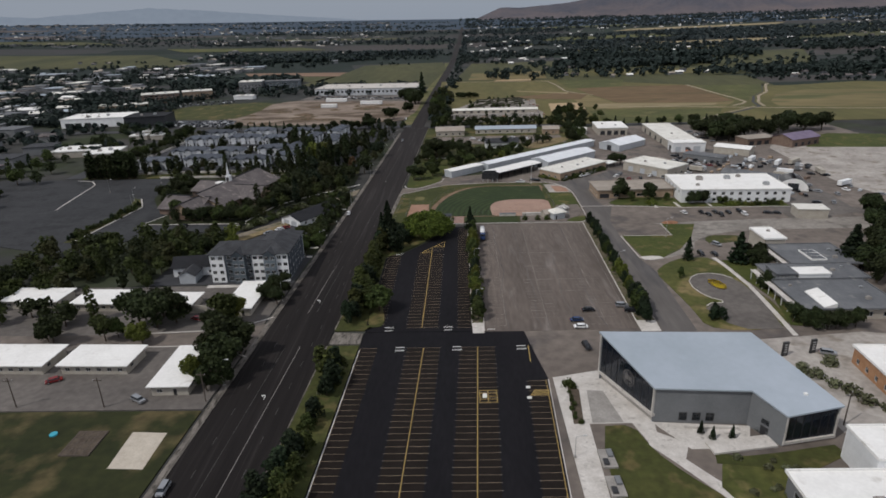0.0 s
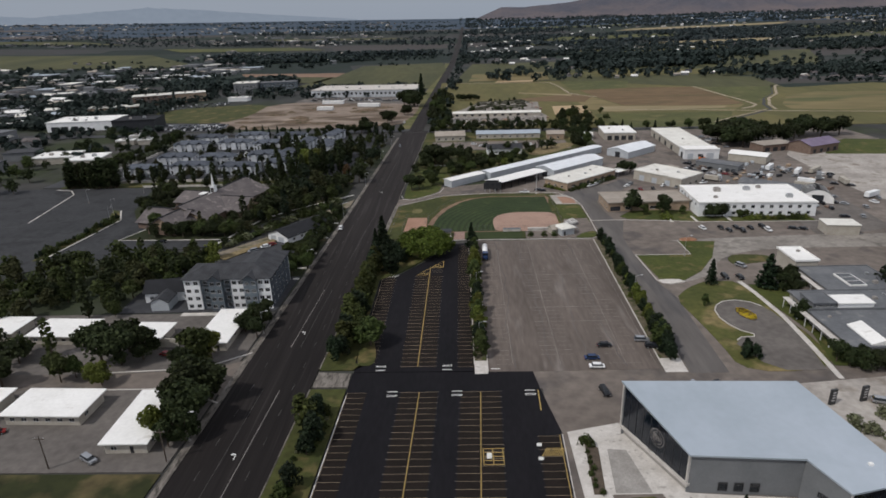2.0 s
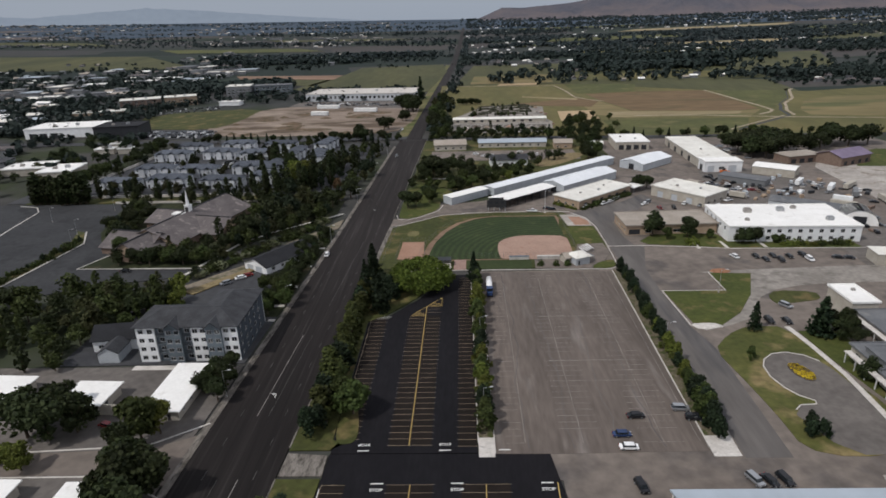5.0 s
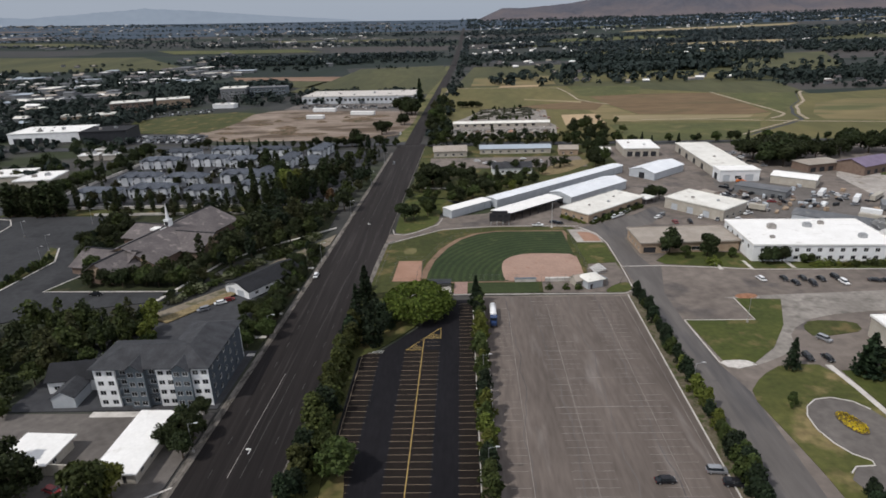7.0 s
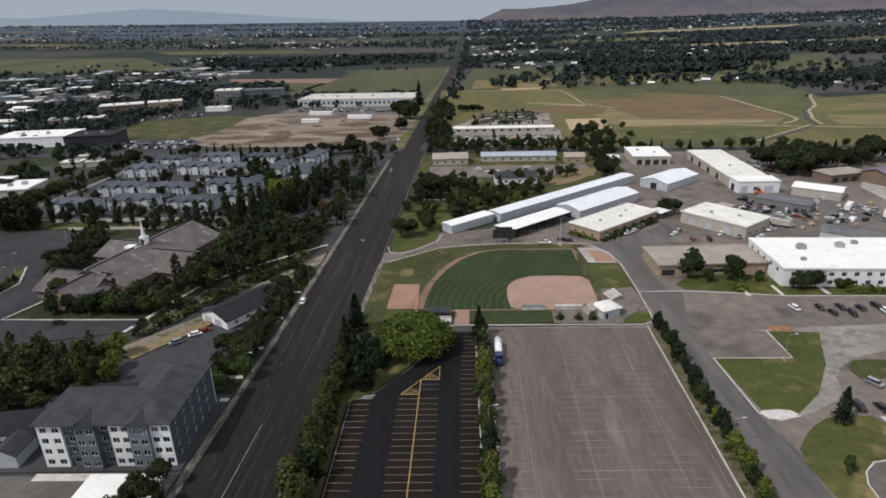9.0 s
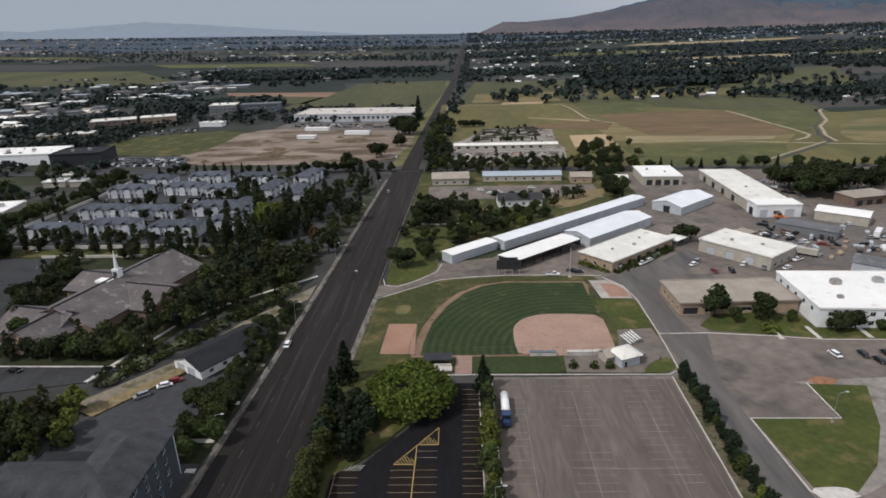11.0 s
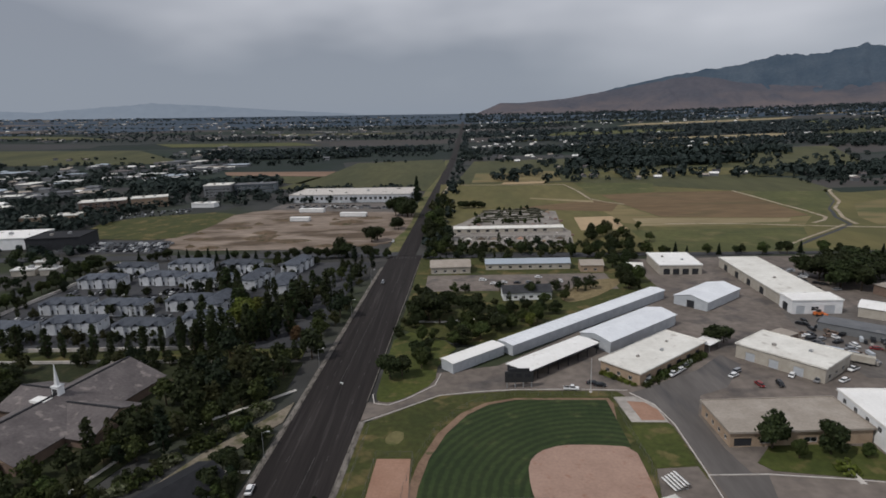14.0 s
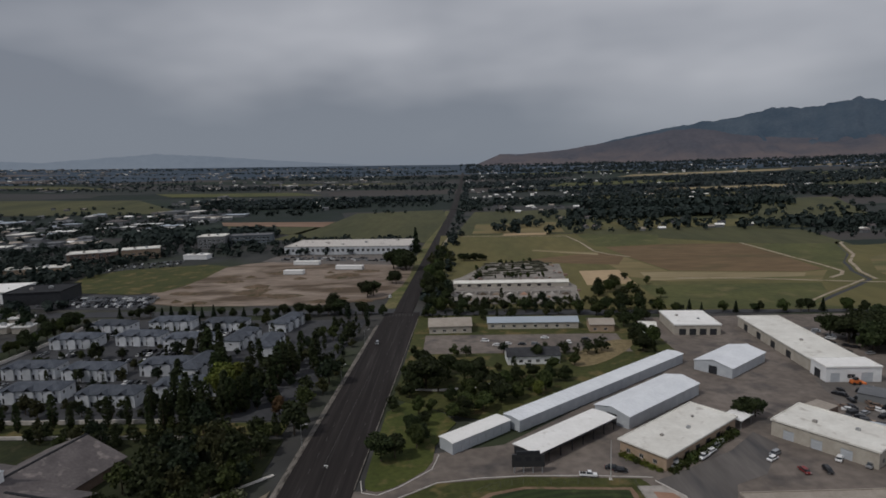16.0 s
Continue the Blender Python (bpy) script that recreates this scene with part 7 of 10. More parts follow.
for x, y, rz in spots_t:
    m = pose(x, y, 0.02, 0, 0, rz - 2)
    if rz > 150:
        m = pose(x + 27, y + 11, 0.02, 0, 0, rz)
    if first:
        town.matrix_basis = m
        first = False
    else:
        copy_thing(town, m)

# ---- far buildings to the north-west ----
for nm, lab, x, y, rz, w, d, h, wl_, rf, hs in (
        ("dealership", "black-clad showroom with a flat dark roof", -350, 637, 8, 42, 34, 9.5, "wall_dark", "shingle_dark", None),
        ("dealership_wing", "showroom wing with a white roof", -420, 640, 6, 66, 40, 9, "wall_white", "roof_white", row(3, 4, 10, 7, 0, 5, "dark")),
        ("clinic", "long tan clinic with a pale roof", -428, 834, 24, 48, 26, 12, "wall_brown", "roof_cream", row(6, 3, 7, 4, 1.2, 2) + row(6, 3, 7, 4, 5, 2) + row(6, 3, 7, 4, 8.6, 2)),
        ("clinic_block", "tan clinic block with a pale roof", -386, 868, 24, 40, 24, 11, "wall_tan", "roof_cream", row(5, 3, 7, 4, 1.2, 2) + row(5, 3, 7, 4, 5, 2)),
        ("office_tower", "pale grey office block with window bands", -334, 952, 8, 34, 30, 15, "wall_grey", "roof_cream", row(6, 2, 5.4, 4, 1.2, 2) + row(6, 2, 5.4, 4, 5, 2) + row(6, 2, 5.4, 4, 9, 2)),
        ("office_wing", "dark glass office wing", -300, 972, 8, 54, 24, 13, "wall_slate", "roof_grey", row(9, 2, 5.6, 4.4, 1.2, 2) + row(9, 2, 5.6, 4.4, 5, 2) + row(9, 2, 5.6, 4.4, 9, 2)),
        ("white_depot", "small white building with a flat roof", -312, 862, -6, 28, 14, 4.5, "wall_white", "roof_white", None),
        ("strip_mall", "long low building with a white roof", -460, 780, 14, 60, 20, 5, "wall_tan", "roof_cream", None),
        ("warehouse", "very long white warehouse with small dark windows", -201, 879, -5.6, 146, 62, 9, "wall_siding", "concrete", row(24, 3, 5.9, 3.2, 3.4, 3.2)),
        ("school_far", "low school with a white roof", -640, 760, 20, 60, 34, 5, "wall_tan", "roof_white", None),
        ("small_store", "small low building with white roof", -303, 556, 8, 15, 9, 4, "wall_cream", "roof_white", None),
        ("small_store", "small low building with white roof", -303, 580, 8, 13, 8, 4, "wall_cream", "roof_white", None),
        ("small_store", "small low building with white roof", -284, 557, 8, 11, 8, 4, "wall_cream", "roof_white", None),
        ("store_white", "low store with a white roof", -296, 470, 8, 24, 26, 5, "wall_cream", "roof_white", None),
        ("store_white_low", "broad low store with white roof", -330, 482, 8, 30, 24, 5, "wall_cream", "roof_white", None)):
    building(nm, lab, "building", x, y, rz, w, d, h, wl_, rf, over=0.4, parapet=0.5, holes={"front": hs} if hs else None,
             units=((w * 0.3, d * 0.4, 2.6), (w * 0.6, d * 0.5, 3.0)))
for k, (x, y, rz) in enumerate(((-170, 803, -7), (-120, 770, -10), (-165, 748, -6))):
    t = thing("site_trailer", "long white site trailer", "trailer", x, y, 0.06, rz, "site trailers")
    part("body", cube(0, 27 - 8 * (k == 2), 0, 6, 0.5, 3.8), M["wall_white"], t)
    part("roof", cube(-0.2, 27.2 - 8 * (k == 2), -0.2, 6.2, 3.8, 4.1), M["roof_white"], t)
    part("skirt", cube(0.2, 26.8 - 8 * (k == 2), 0.2, 5.8, 0, 0.5), M["wall_grey"], t)
heap = bmesh.new()
rng = random.Random(21)
for k in range(26):
    hx, hy, hr, hh = rng.uniform(-235, -70), rng.uniform(630, 760), rng.uniform(3, 11), rng.uniform(0.8, 2.6)
    c = heap.verts.new((hx, hy, hh))
    rg = [heap.verts.new((hx + hr * 1.6 * math.cos(a) * rng.uniform(0.7, 1.2), hy + hr * math.sin(a) * rng.uniform(0.7, 1.2), 0.0)) for a in [2 * math.pi * q / 9 for q in range(9)]]
    for q in range(9):
        heap.faces.new((rg[q], rg[(q + 1) % 9], c))
tagged(part("earth_heaps", heap, M["scar"], None, "", True), "low heaps of graded earth and rubble", "earth", "", "stuff")

# ---- vehicles ----
def car_body(kind):
    """A car along y: hull with wheel arches, and a cabin narrower at the top."""
    bm = bmesh.new()
    ln, w = 4.6, 1.82
    if kind == "pickup":
        ln = 5.6
    prof = {"sedan": [(-2.3, 0.35), (-2.3, 0.78), (-1.5, 0.92), (1.05, 0.96), (2.15, 0.8), (2.3, 0.6), (2.3, 0.35)],
            "suv": [(-2.3, 0.4), (-2.3, 1.0), (-1.4, 1.08), (2.2, 1.08), (2.3, 0.7), (2.3, 0.4)],
            "pickup": [(-2.8, 0.45), (-2.8, 1.0), (-1.6, 1.12), (2.7, 1.1), (2.8, 0.75), (2.8, 0.45)]}[kind]
    left = [bm.verts.new((-w / 2, y, z)) for y, z in prof]
    right = [bm.verts.new((w / 2, y, z)) for y, z in prof]
    bm.faces.new(left)
    bm.faces.new(right[::-1])
    for i in range(len(prof)):
        j = (i + 1) % len(prof)
        bm.faces.new((left[j], left[i], right[i], right[j]))
    bmesh.ops.recalc_face_normals(bm, faces=bm.faces)
    bmesh.ops.bevel(bm, geom=bm.edges[:], offset=0.07, segments=2, affect="EDGES")
    return bm


def cabin(y0, y1, z0, z1, inset=0.35, w=1.62):
    bm = bmesh.new()
    lo = [bm.verts.new(p) for p in ((-w / 2, y0, z0), (w / 2, y0, z0), (w / 2, y1, z0), (-w / 2, y1, z0))]
    hi = [bm.verts.new(p) for p in ((-w / 2 + 0.15, y0 + inset * 1.4, z1), (w / 2 - 0.15, y0 + inset * 1.4, z1), (w / 2 - 0.15, y1 - inset, z1), (-w / 2 + 0.15, y1 - inset, z1))]
    for i in range(4):
        j = (i + 1) % 4
        bm.faces.new((lo[i], lo[j], hi[j], hi[i]))
    bm.faces.new(hi)
    bm.faces.new(lo[::-1])
    return bm


def car_template(kind, paint, label):
    c = thing("car", label, "car", 0, 0, -50, 0, "parked vehicles")
    part("body", car_body(kind), M[paint], c)
    y0, y1, z0, z1 = {"sedan": (-1.7, 1.5, 0.92, 1.42), "suv": (-1.5, 2.2, 1.06, 1.68), "pickup": (-1.5, 0.5, 1.1, 1.78)}[kind]
    part("cabin_glass", cabin(y0, y1, z0, z1), M["glass"], c)
    i = 0.35
    part("roof", cube(-0.68, 0.68, y0 + i * 1.4 - 0.02, y1 - i + 0.02, z1 - 0.01, z1 + 0.05), M[paint], c)
    if kind == "pickup":
        part("load_bed", cube(-0.72, 0.72, 0.7, 2.6, 1.1, 1.13), M["rubber"], c)
    yb = {"sedan": 1.4, "suv": 1.4, "pickup": 1.75}[kind]
    for sx in (-1, 1):
        for sy in (-1, 1):
            bm = bmesh.new()
            rod(bm, (sx * 0.72, sy * yb, 0.33), (sx * 0.93, sy * yb, 0.33), 0.33, None, 12)
            wh = part("wheel", bm, M["rubber"], c)
            bm = bmesh.new()
            rod(bm, (sx * 0.931, sy * yb, 0.33), (sx * 0.95, sy * yb, 0.33), 0.2, None, 10)
            part("rim", bm, M["steel"], wh)
    yf = {"sedan": 2.3, "suv": 2.3, "pickup": 2.8}[kind]
    for sx in (-0.62, 0.62):
        part("headlight", cube(sx - 0.2, sx + 0.2, -yf - 0.02, -yf + 0.1, 0.62, 0.76), M["frame"], c)
        part("tail_light", cube(sx - 0.2, sx + 0.2, yf - 0.1, yf + 0.02, 0.6, 0.74), M["paint_red"], c)
    return c


CARS = {"white": car_template("sedan", "paint_white", "white saloon car parked on asphalt"), "black": car_template("sedan", "paint_black", "black saloon car parked on asphalt"),
        "silver": car_template("suv", "paint_silver", "silver estate car parked on asphalt"), "dark": car_template("suv", "paint_black", "black off-road car parked on asphalt"),
        "red": car_template("sedan", "paint_red", "dark red saloon car parked on asphalt"), "blue": car_template("sedan", "paint_blue", "dark blue saloon car parked on asphalt"),
        "pickup": car_template("pickup", "paint_white", "white pickup truck parked on asphalt"), "van": car_template("suv", "paint_white", "white van parked on asphalt")}
used = set()


def car(kind, x, y, rz, z=0.05):
    m = pose(x, y, z, 0, 0, rz)
    if kind not in used:
        used.add(kind)
        CARS[kind].matrix_basis = m
        return CARS[kind]
    return copy_thing(CARS[kind], m)


for kind, x, y, rz in (
        ("white", 41.3, 181.6, 88), ("blue", 40.8, 186.4, 90), ("black", 46.2, 193.8, 92), ("dark", 40.6, 168.5, 10), ("silver", 58.6, 196.7, 85), ("dark", 60.8, 192.6, 80),
        ("black", 69.2, 170.0, 20), ("dark", 72.6, 170.2, 15), ("silver", 66.0, 170.2, 20), ("white", 117.4, 302.4, 12), ("black", 126.0, 302.2, 0), ("black", 128.4, 298.4, 4), ("black", 133.2, 302.4, 0),
        ("dark", 134.4, 297.4, -4), ("black", 139.6, 301.4, 4), ("van", 146.2, 297.8, 2), ("dark", 145.6, 302.6, 4), ("black", 158.4, 299.4, 70), ("black", 162.6, 298.6, 64),
        ("van", 69.5, 377.4, -50), ("pickup", 80.6, 383.0, -50), ("white", 84.6, 386.8, -50), ("silver", 87.4, 390.0, -50), ("white", 90.3, 393.6, -50), ("white", 102.2, 381.0, -55), ("silver", 104.6, 384.2, -55),
        ("red", 108, 373.0, 5), ("dark", 115.2, 372.8, -5), ("white", 123.4, 380.2, -40), ("silver", 130.2, 375.4, -50), ("white", 139.5, 375.2, -60), ("pickup", 148.6, 384.4, -60),
        ("pickup", 39.9, 372.2, 82), ("white", -58.6, 313.6, 2), ("silver", -93.7, 283.4, -50), ("white", -89.5, 289.0, -60), ("red", -87.4, 291.4, -60),
        ("red", -120.0, 153.4, -60), ("silver", -89.3, 142.9, 60), ("silver", -66.2, 108.2, 0), ("dark", 104.4, 244.6, 4), ("black", 110.0, 244.2, 6), ("silver", 115.2, 255.4, 30),
        ("red", -92.4, 192, 70), ("black", 48.5, 376.5, 80), ("black", 50.8, 374.8, 80), ("silver", 111.5, 162.5, 70), ("black", -143, 298.6, 85), ("van", -52.6, 640, -2), ("silver", -46.6, 520, 2),
        ("silver", 176, 337, 30), ("black", 141, 402, 40), ("dark", 145, 405, 40), ("red", 148, 398, 60), ("dark", 151, 402, 20), ("black", 152, 394, 80), ("dark", 156, 392, 80), ("silver", 160, 390, 80), ("dark", 150, 408, 50), ("white", 157, 399, 30), ("black", 146, 412, 35), ("white", 182, 336, 60), ("silver", 158, 398, 40), ("white", 164, 408, 10), ("red", 170, 404, 70), ("silver", 178, 412, 0), ("white", 186, 418, 30), ("silver", 190, 396, 60)):
    car(kind, x, y, rz, 0.06 if x > -40 else 0.05)


def car_park(name, label, spots, paints=("paint_white", "paint_silver", "paint_black", "paint_silver", "paint_black")):
    """Rows of far parked cars, joined: hulls with glazed cabins."""
    rnd = random.Random(3)
    hulls, cabs = [bmesh.new() for _ in paints], bmesh.new()
    for x, y, rz in spots:
        k = rnd.randrange(len(paints))
        m = pose(x, y, 0.08, 0, 0, rz)
        for bm, parts in ((hulls[k], ((-0.9, 0.9, -2.25, 2.25, 0.3, 0.95), (-0.68, 0.68, -0.9, 1.3, 1.4, 1.46))), (cabs, ((-0.75, 0.75, -1.2, 1.6, 0.94, 1.4),))):
            for q in parts:
                for v in box(bm, *q):
                    v.co = m @ v.co
    top = None
    for bm, pt in zip(hulls, paints):
        ob = part(name if top is None else "hulls", bm, M[pt], top)
        if top is None:
            top = tagged(ob, label, "cars", "", "stuff")
        else:
            tagged(ob, "", "", "", "stuff")
    tagged(part("cabins", cabs, M["glass"], top), "", "", "", "stuff")


rng = random.Random(3)
car_park("dealer_cars", "rows of parked cars on a dealer's lot", [(-322 + 2.9 * i + rng.uniform(-0.4, 0.4), 634 + 7.0 * j - 0.3 * i, rng.choice((0, 180)) + 8) for i in range(31) for j in range(5) if rng.random() < 0.85])
car_park("townhouse_cars", "cars parked in rows between townhouses", [(-232 + 2.8 * rng.randint(0, 36), rng.choice((457, 463, 490, 496, 507, 513, 545, 550)) + rng.uniform(-0.4, 0.4), rng.choice((0, 180))) for k in range(190)])
car_park("clinic_cars", "cars parked round the clinic", [(-400 + 3.0 * i + rng.uniform(-0.4, 0.4), 778 + 16 * j + 1.1 * i, 20) for i in range(34) for j in range(3) if rng.random() < 0.7])
car_park("warehouse_cars", "cars and pallets before the warehouse", [(-192 + 3.7 * i + rng.uniform(-1, 1), 838 - 0.7 * i + 9 * j, rng.choice((0, 90))) for i in range(36) for j in range(3) if rng.random() < 0.6])
truck = thing("tank_truck", "blue truck with a white tank trailer", "truck", 12.3, 272.5, 0.05, -1)
part("cab", cube(-1.2, 1.2, -4.2, -1.8, 0.9, 3.1), M["paint_blue"], truck)
part("bonnet", cube(-0.9, 0.9, -5.8, -4.21, 0.8, 1.9), M["paint_blue"], truck)
part("windscreen", cube(-1.0, 1.0, -4.24, -4.2, 1.95, 2.9), M["glass"], truck)
bm = bmesh.new()
rod(bm, (0, -1.2, 2.2), (0, 7.4, 2.2), 1.15, None, 18)
bmesh.ops.bevel(bm, geom=[e for e in bm.edges if abs(e.verts[0].co.y - e.verts[1].co.y) < 0.01], offset=0.35, segments=3, affect="EDGES")
part("tank", bm, M["paint_white"], truck, "white tank", True)
part("chassis", cube(-0.5, 0.5, -5.4, 7.2, 0.6, 0.95), M["frame_dark"], truck)
for y in (-5.0, -2.6, 4.6, 6.0):
    for sx in (-1, 1):
        bm = bmesh.new()
        rod(bm, (sx * 0.75, y, 0.5), (sx * 1.18, y, 0.5), 0.5, None, 12)
        part("wheel", bm, M["rubber"], truck)
dig = thing("orange_loader", "orange machine parked before the workshop", "machine", 171, 446.4, 0.02, 4)
part("body", cube(-2, 2, -1, 1, 0.7, 2.0), M["orange"], dig)
part("cab", cube(-0.8, 0.8, -0.8, 0.8, 2.0, 3.2), M["glass"], dig)
part("bucket", cube(2.2, 4.2, -1.2, 1.2, 0.1, 0.9), M["orange"], dig)
for sx in (-1.3, 1.3):
    for sy in (-1.15, 1.15):
        bm = bmesh.new()
        rod(bm, (sx, sy - 0.2, 0.65), (sx, sy + 0.2, 0.65), 0.65, None, 12)
        part("wheel", bm, M["rubber"], dig)
rng = random.Random(12)
for k in range(34):
    x, y = rng.uniform(152, 205), rng.uniform(386, 446)
    if 155 < x < 182 and y > 420:
        continue
    c = thing("stored_crate", "weathered crate of stored material in the yard", "crate", x, y, 0.02, rng.uniform(0, 90), "stored crates")
    w, d, h = rng.uniform(1.2, 4), rng.uniform(1, 2.2), rng.uniform(0.6, 1.8)
    part("load", cube(-w / 2, w / 2, -d / 2, d / 2, 0.2, h), M[rng.choice(("wall_brown", "wall_tan", "concrete_old", "wall_metal", "wall_dark"))], c)
    part("pallet", cube(-w / 2 - 0.05, w / 2 + 0.05, -d / 2 - 0.05, d / 2 + 0.05, 0, 0.19), M["pole_wood"], c)


rng = random.Random(15)
for x, y, rz, w in ((196, 372, -38, 12), (202, 380, -38, 9), (218, 384, 60, 12), (212, 398, 50, 9), (222, 400, 40, 12), (228, 372, 80, 10), (222, 345, 30, 10), (200, 410, 50, 10), (152, 392, -38, 8), (146, 400, -38, 7)):
    t = thing("box_trailer", "weathered box trailer parked in the yard", "trailer", x, y, 0.04, rz, "box trailers")
    part("body", cube(0, w, 0, 2.5, 0.9, 3.4), M[rng.choice(("wall_white", "wall_cream", "wall_metal", "wall_tan", "wall_grey"))], t)
    part("bed", cube(-0.1, w + 0.6, 0.1, 2.4, 0.6, 0.88), M["frame_dark"], t)
    for px in (1.0, w - 1.4):
        for py in (0.05, 2.15):
            bm = bmesh.new()
            rod(bm, (px, py, 0.45), (px, py + 0.3, 0.45), 0.45, None, 10)
            part("wheel", bm, M["rubber"], t)
car_park("lot_cars", "cars and vans standing about the dusty lot", [(rng.uniform(186, 236), rng.uniform(310, 420), rng.uniform(0, 180)) for k in range(36)])
for k in range(40):
    c = thing("stored_crate", "weathered crate of stored material in the yard", "crate", rng.uniform(150, 232), rng.uniform(330, 440), 0.04, rng.uniform(0, 90), "stored crates")
    w, d, h = rng.uniform(1.2, 5), rng.uniform(1, 2.4), rng.uniform(0.6, 2.0)
    part("load", cube(-w / 2, w / 2, -d / 2, d / 2, 0.2, h), M[rng.choice(("wall_brown", "wall_tan", "concrete_old", "wall_metal", "wall_dark", "wall_white"))], c)
    part("pallet", cube(-w / 2 - 0.05, w / 2 + 0.05, -d / 2 - 0.05, d / 2 + 0.05, 0, 0.19), M["pole_wood"], c)


yrng = random.Random(88)
car_park("yard_cars", "old cars and machines standing about the yard", [(yrng.uniform(150, 176), yrng.uniform(398, 440), yrng.uniform(0, 180)) for k in range(30)], ("paint_white", "paint_black", "paint_silver", "wall_brown", "paint_black"))
car_park("roadside_cars", "cars parked behind the long workshop", [(190 + yrng.uniform(0, 14), 486 + 2.6 * k, yrng.uniform(60, 100)) for k in range(18)])
building("storage_hut", "small beige hut beside the press box", "hut", 45.6, 298.6, 22, 4.2, 4.4, 2.6, "wall_cream", "roof_tan", "gable", 1.4, 0.5)

# ---- trees and shrubs ----
def leaf_mesh(name, points, size, rnd, material, flat=0.0):
    """A crown of many small leaf clumps: bent four-sided leaves turned outward round each point."""
    v, f = [], []
    tops = [p[2] for p in points]
    mid = Vector((0, 0, 0.62 * min(tops) + 0.38 * max(tops) - 0.01))
    for p in points:
        s = size * rnd.uniform(0.6, 1.35)
        for _ in range(2):
            n = (Vector((rnd.gauss(0, 0.6), rnd.gauss(0, 0.6), rnd.gauss(0, 0.6) + flat)) + (Vector(p) - mid).normalized()).normalized()
            t = n.orthogonal().normalized()
            t = Matrix.Rotation(rnd.uniform(0, 6.28), 3, n) @ t
            u = n.cross(t)
            c = Vector(p) + n * rnd.uniform(-0.3, 0.3) * s
            i = len(v)
            v += [tuple(c + t * s * 0.62 + n * 0.15 * s), tuple(c + u * s * 0.5), tuple(c - t * s * 0.62 - n * 0.1 * s), tuple(c - u * s * 0.5)]
            f.append((i, i + 1, i + 2, i + 3))
    me = bpy.data.meshes.new(name)
    me.from_pydata(v, [], f)
    me.materials.append(material)
    return me


def broad_points(rnd, h, r, n):
    """Points in several overlapping lobes, denser near their shell."""
    lobes = [(0, 0, h * 0.6, r * 0.76, h * 0.36), (0, 0, h * 0.78, r * 0.5, h * 0.22)]
    for k in range(7):
        a = 2 * math.pi * k / 7 + rnd.uniform(-0.4, 0.4)
        q = rnd.uniform(0.35, 0.62) * r
        lobes.append((q * math.cos(a), q * math.sin(a), h * rnd.uniform(0.32, 0.76), r * rnd.uniform(0.36, 0.55), h * rnd.uniform(0.15, 0.24)))
    out = []
    for k in range(n):
        lx, ly, lz, lr, lh = lobes[k % len(lobes)] if k % 3 else rnd.choice(lobes)
        d = Vector((rnd.gauss(0, 1), rnd.gauss(0, 1), rnd.gauss(0, 1))).normalized() * (rnd.random() ** 0.4)
        out.append((lx + d.x * lr, ly + d.y * lr, lz + d.z * lh))
    return out


def dome_points(rnd, h, r, n):
    """A broad dome of many bulging lobes down to near the ground."""
    lobes = []
    for k in range(110):
        d = Vector((rnd.gauss(0, 1), rnd.gauss(0, 1), abs(rnd.gauss(0, 0.9)))).normalized()
        lobes.append((d.x * r * 0.72, d.y * r * 0.72, h * 0.2 + d.z * h * 0.52, rnd.uniform(0.15, 0.25) * r))
    out = []
    for k in range(n):
        lx, ly, lz, lr = lobes[k % len(lobes)]
        d = Vector((rnd.gauss(0, 1), rnd.gauss(0, 1), rnd.gauss(0, 1))).normalized() * (rnd.random() ** 0.35)
        out.append((lx + d.x * lr, ly + d.y * lr, max(0.4, lz + d.z * lr * 0.8)))
    return out


def cone_points(rnd, h, r, n):
    out = []
    for k in range(n):
        t = rnd.random() ** 1.4
        z = h * (0.08 + 0.92 * t)
        tier = 0.8 + 0.3 * math.sin(t * 34)
        rr = r * (1 - t) ** 0.85 * tier * (rnd.random() ** 0.45) + 0.08
        a = rnd.uniform(0, 6.28)
        out.append((rr * math.cos(a), rr * math.sin(a), z - 0.12 * rr))
    return out


def column_points(rnd, h, r, n):
    out = []
    for k in range(n):
        t = rnd.random()
        rr = r * (math.sin(math.pi * min(1, 0.12 + 0.86 * t)) ** 0.6) * (rnd.random() ** 0.45)
        a = rnd.uniform(0, 6.28)
        out.append((rr * math.cos(a), rr * math.sin(a), h * (0.08 + 0.92 * t)))
    return out


def pine_points(rnd, h, r, n):
    lobes = [(0, 0, h * 0.5, r * 0.62, h * 0.4), (0.2 * r, 0, h * 0.76, r * 0.4, h * 0.24)]
    for k in range(9):
        a = rnd.uniform(0, 6.28)
        t = rnd.random()
        q = r * (0.72 - 0.45 * t)
        lobes.append((q * math.cos(a), q * math.sin(a), h * (0.2 + 0.55 * t), r * rnd.uniform(0.25, 0.42), h * rnd.uniform(0.12, 0.2)))
    out = []
    for k in range(n):
        lx, ly, lz, lr, lh = lobes[k % len(lobes)] if k % 3 else lobes[k % 2]
        d = Vector((rnd.gauss(0, 1), rnd.gauss(0, 1), rnd.gauss(0, 1))).normalized() * (rnd.random() ** 0.4)
        out.append((lx + d.x * lr, ly + d.y * lr, max(0.3, lz + d.z * lh)))
    return out


